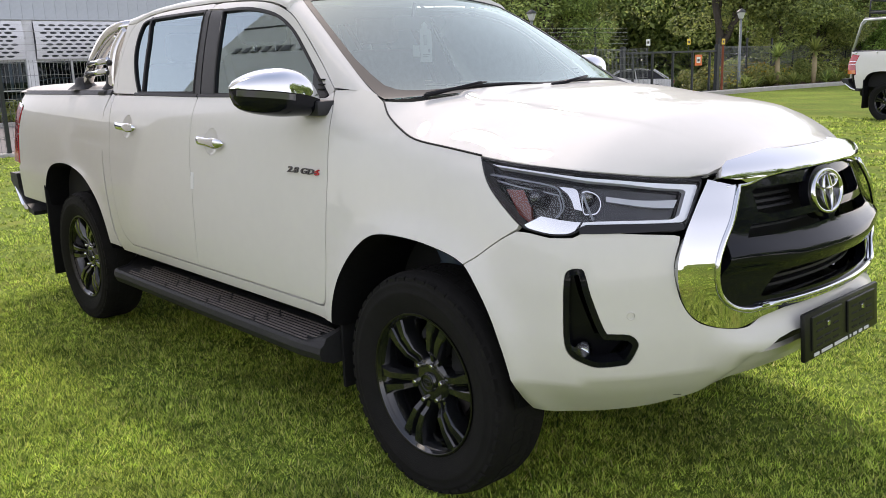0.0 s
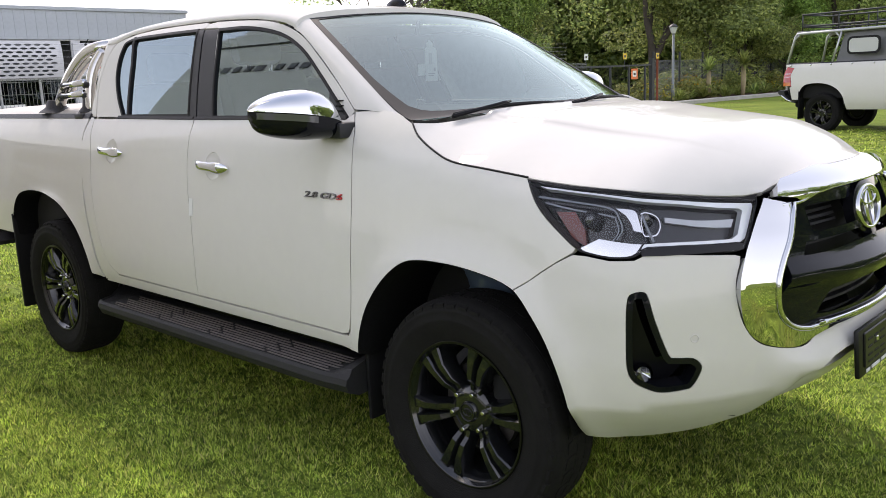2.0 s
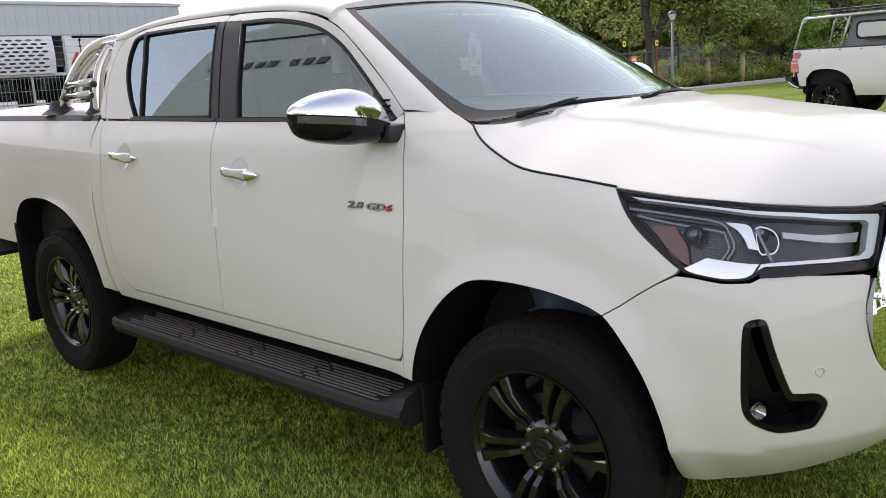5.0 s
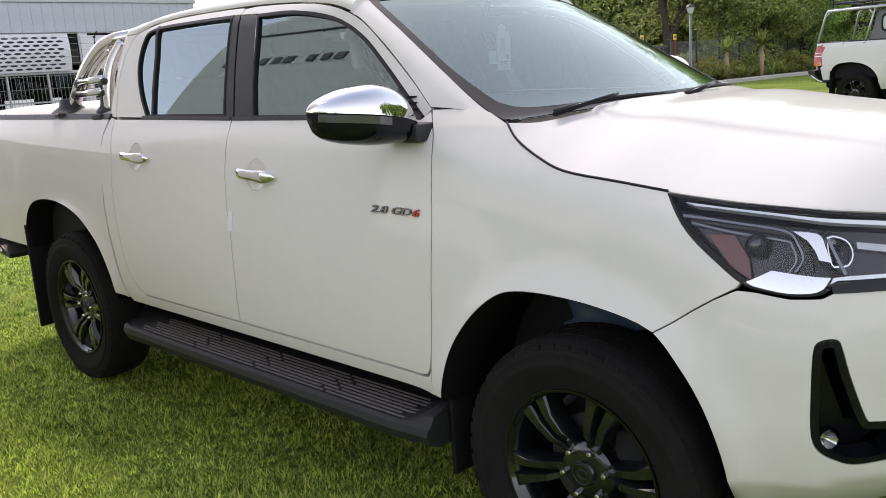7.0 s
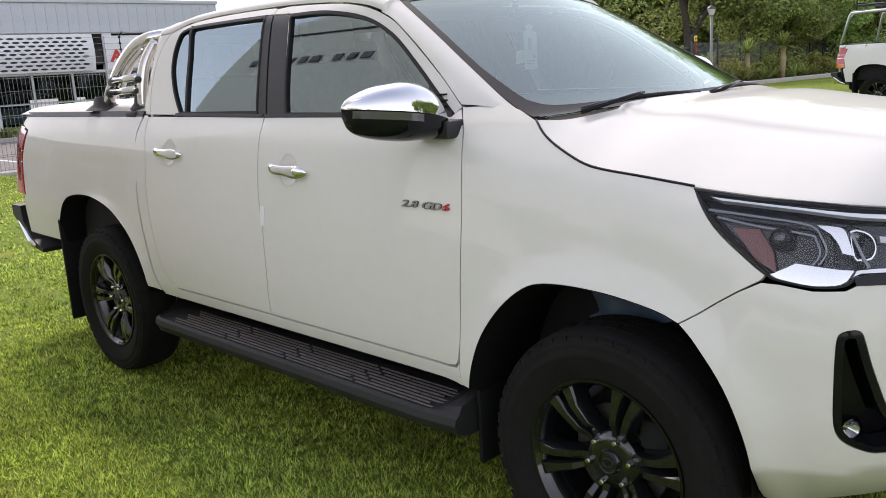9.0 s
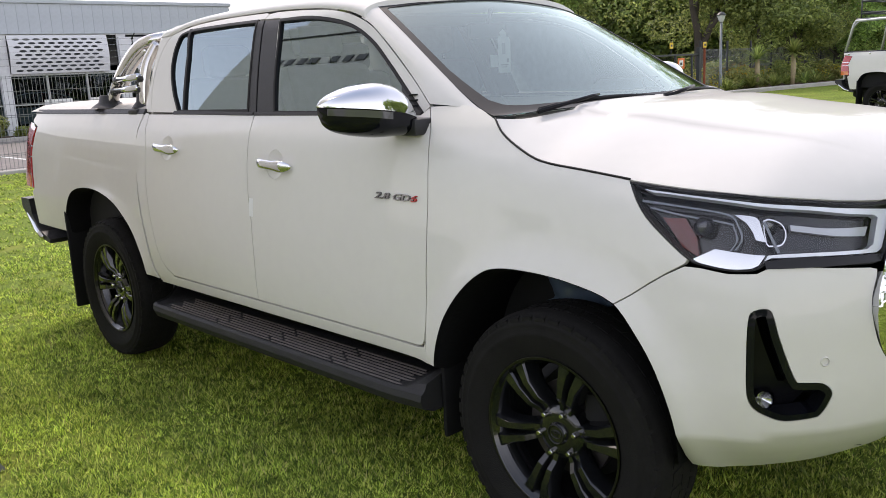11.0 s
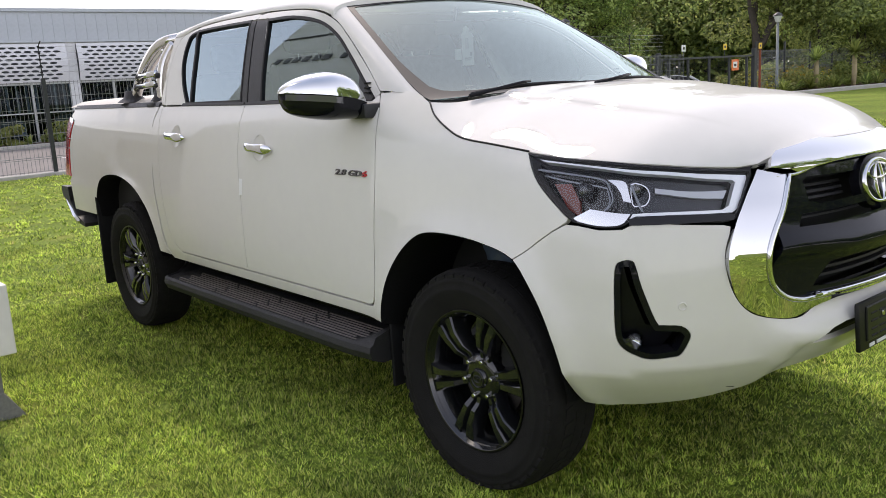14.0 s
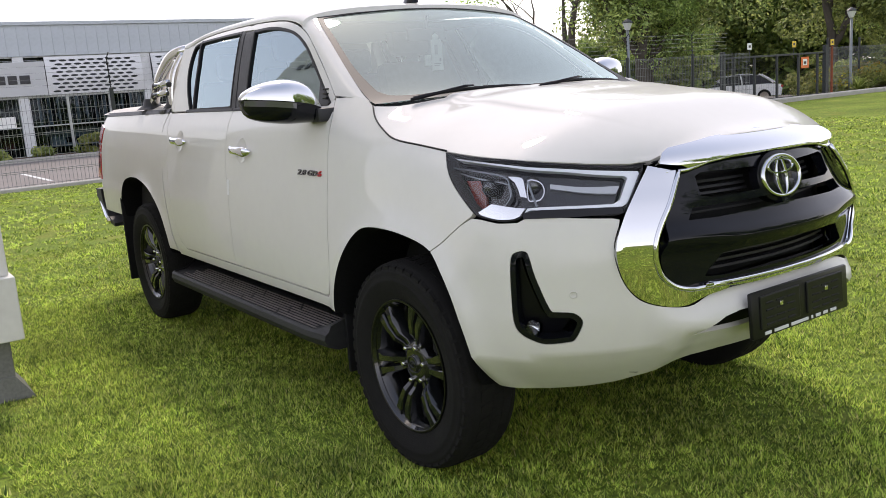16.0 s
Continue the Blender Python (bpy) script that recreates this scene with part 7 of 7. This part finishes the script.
def sedan(name, at, paint, label):
    """A plain four-door saloon."""
    c = thing(name, label, "car", at)
    low = [(-2.2, .30), (-2.25, .62), (-2.18, .84), (-1.6, .90), (.75, .90), (1.6, .80), (2.05, .66), (2.18, .50), (2.15, .28)]
    def loft(prof, w0, tum, name_, material, cap=True):
        bm = bmesh.new()
        rows_ = []
        for y in (-1, -.93, -.6, 0, .6, .93, 1):
            k = .94 if abs(y) == 1 else 1
            zc = sum(z for _, z in prof) / len(prof)
            rows_.append([bm.verts.new((x * (k if abs(y) == 1 else 1 - .03 * y * y), y * (w0 - tum * max(0, (z - prof[0][1])) / .6), zc + (z - zc) * k)) for x, z in prof])
        for a, b in zip(rows_, rows_[1:]):
            for i in range(len(prof) - 1):
                bm.faces.new((a[i], a[i + 1], b[i + 1], b[i]))
        if cap:
            bm.faces.new(rows_[0]); bm.faces.new(rows_[-1][::-1])
        bmesh.ops.recalc_face_normals(bm, faces=bm.faces)
        return part(name_, bm, material, c, "", 40)
    loft(low, .88, .03, "body", paint)
    loft([(-1.85, .88), (-1.2, 1.30), (-.7, 1.40), (.0, 1.40), (.35, 1.33), (1.15, .89)], .78, .16, "glasshouse", BLACK_GLOSS)
    loft([(-1.25, 1.31), (-.7, 1.43), (.0, 1.43), (.38, 1.345)], .64, .02, "roof", paint)
    for m in (1, -1):
        for x0, x1 in ((-1.95, -1.25), (-.35, -.28), (.42, 1.2)):
            part("pillar", tubed([(x0, m * .775, .90), ((x0 + x1) / 2, m * .70, 1.14), (x1 if x0 < 0 else x0 - .05, m * .63, 1.36)], .035, 6), paint, c, "", 60)
        for x in (-1.35, 1.32):
            wl = part("wheel", lathed([(.30, .08), (.315, .06), (.315, -.08), (.30, -.1), (.21, -.1)], 28), RUBBER, c, "", 40, at=pose(x, m * -.80, .315, 0, 0, 0 if m > 0 else 180))
            part("hub_cap", lathed([(.001, -.09), (.19, -.09), (.215, -.10), (.215, .0)], 24), STEEL, wl, "", 40)
        part("head_light", boxed((1.9, m * .60 - .17, .62), (2.12, m * .60 + .17, .74), .03), LENS, c, "", 40)
        part("tail_light", boxed((-2.24, m * .66 - .14, .66), (-2.05, m * .66 + .16, .80), .03), RED_LENS, c, "", 40)
    part("grille", boxed((2.08, -.40, .40), (2.19, .40, .58), .02), BLACK_GLOSS, c, "", 40)
    return c


WHITE_CAR = mat("white_car_paint", (.72, .73, .74), .3, 0, 1.0, vary=.02)
SILVER_CAR = mat("silver_car_paint", (.42, .44, .46), .3, .4, 1.0, vary=.02)
RED_CAR = mat("red_car_paint", (.30, .05, .04), .3, .1, 1.0, vary=.02)
sedan("parked_saloon", pose(-24.6, 34.6, land(-24.6, 34.6) + .035, 0, 0, 220), WHITE_CAR, "white saloon car parked behind the gate")
sedan("showroom_car", pose(-31.6, 4.6, .05, 0, 0, -5), WHITE_CAR, "white car displayed inside the showroom glass")
sedan("showroom_car", pose(-31.8, 1.2, .05, 0, 0, 12), RED_CAR, "red car displayed inside the showroom glass")
sedan("showroom_car", pose(-31.8, 9.2, .05, 0, 0, 70), SILVER_CAR, "silver car displayed inside the showroom glass")
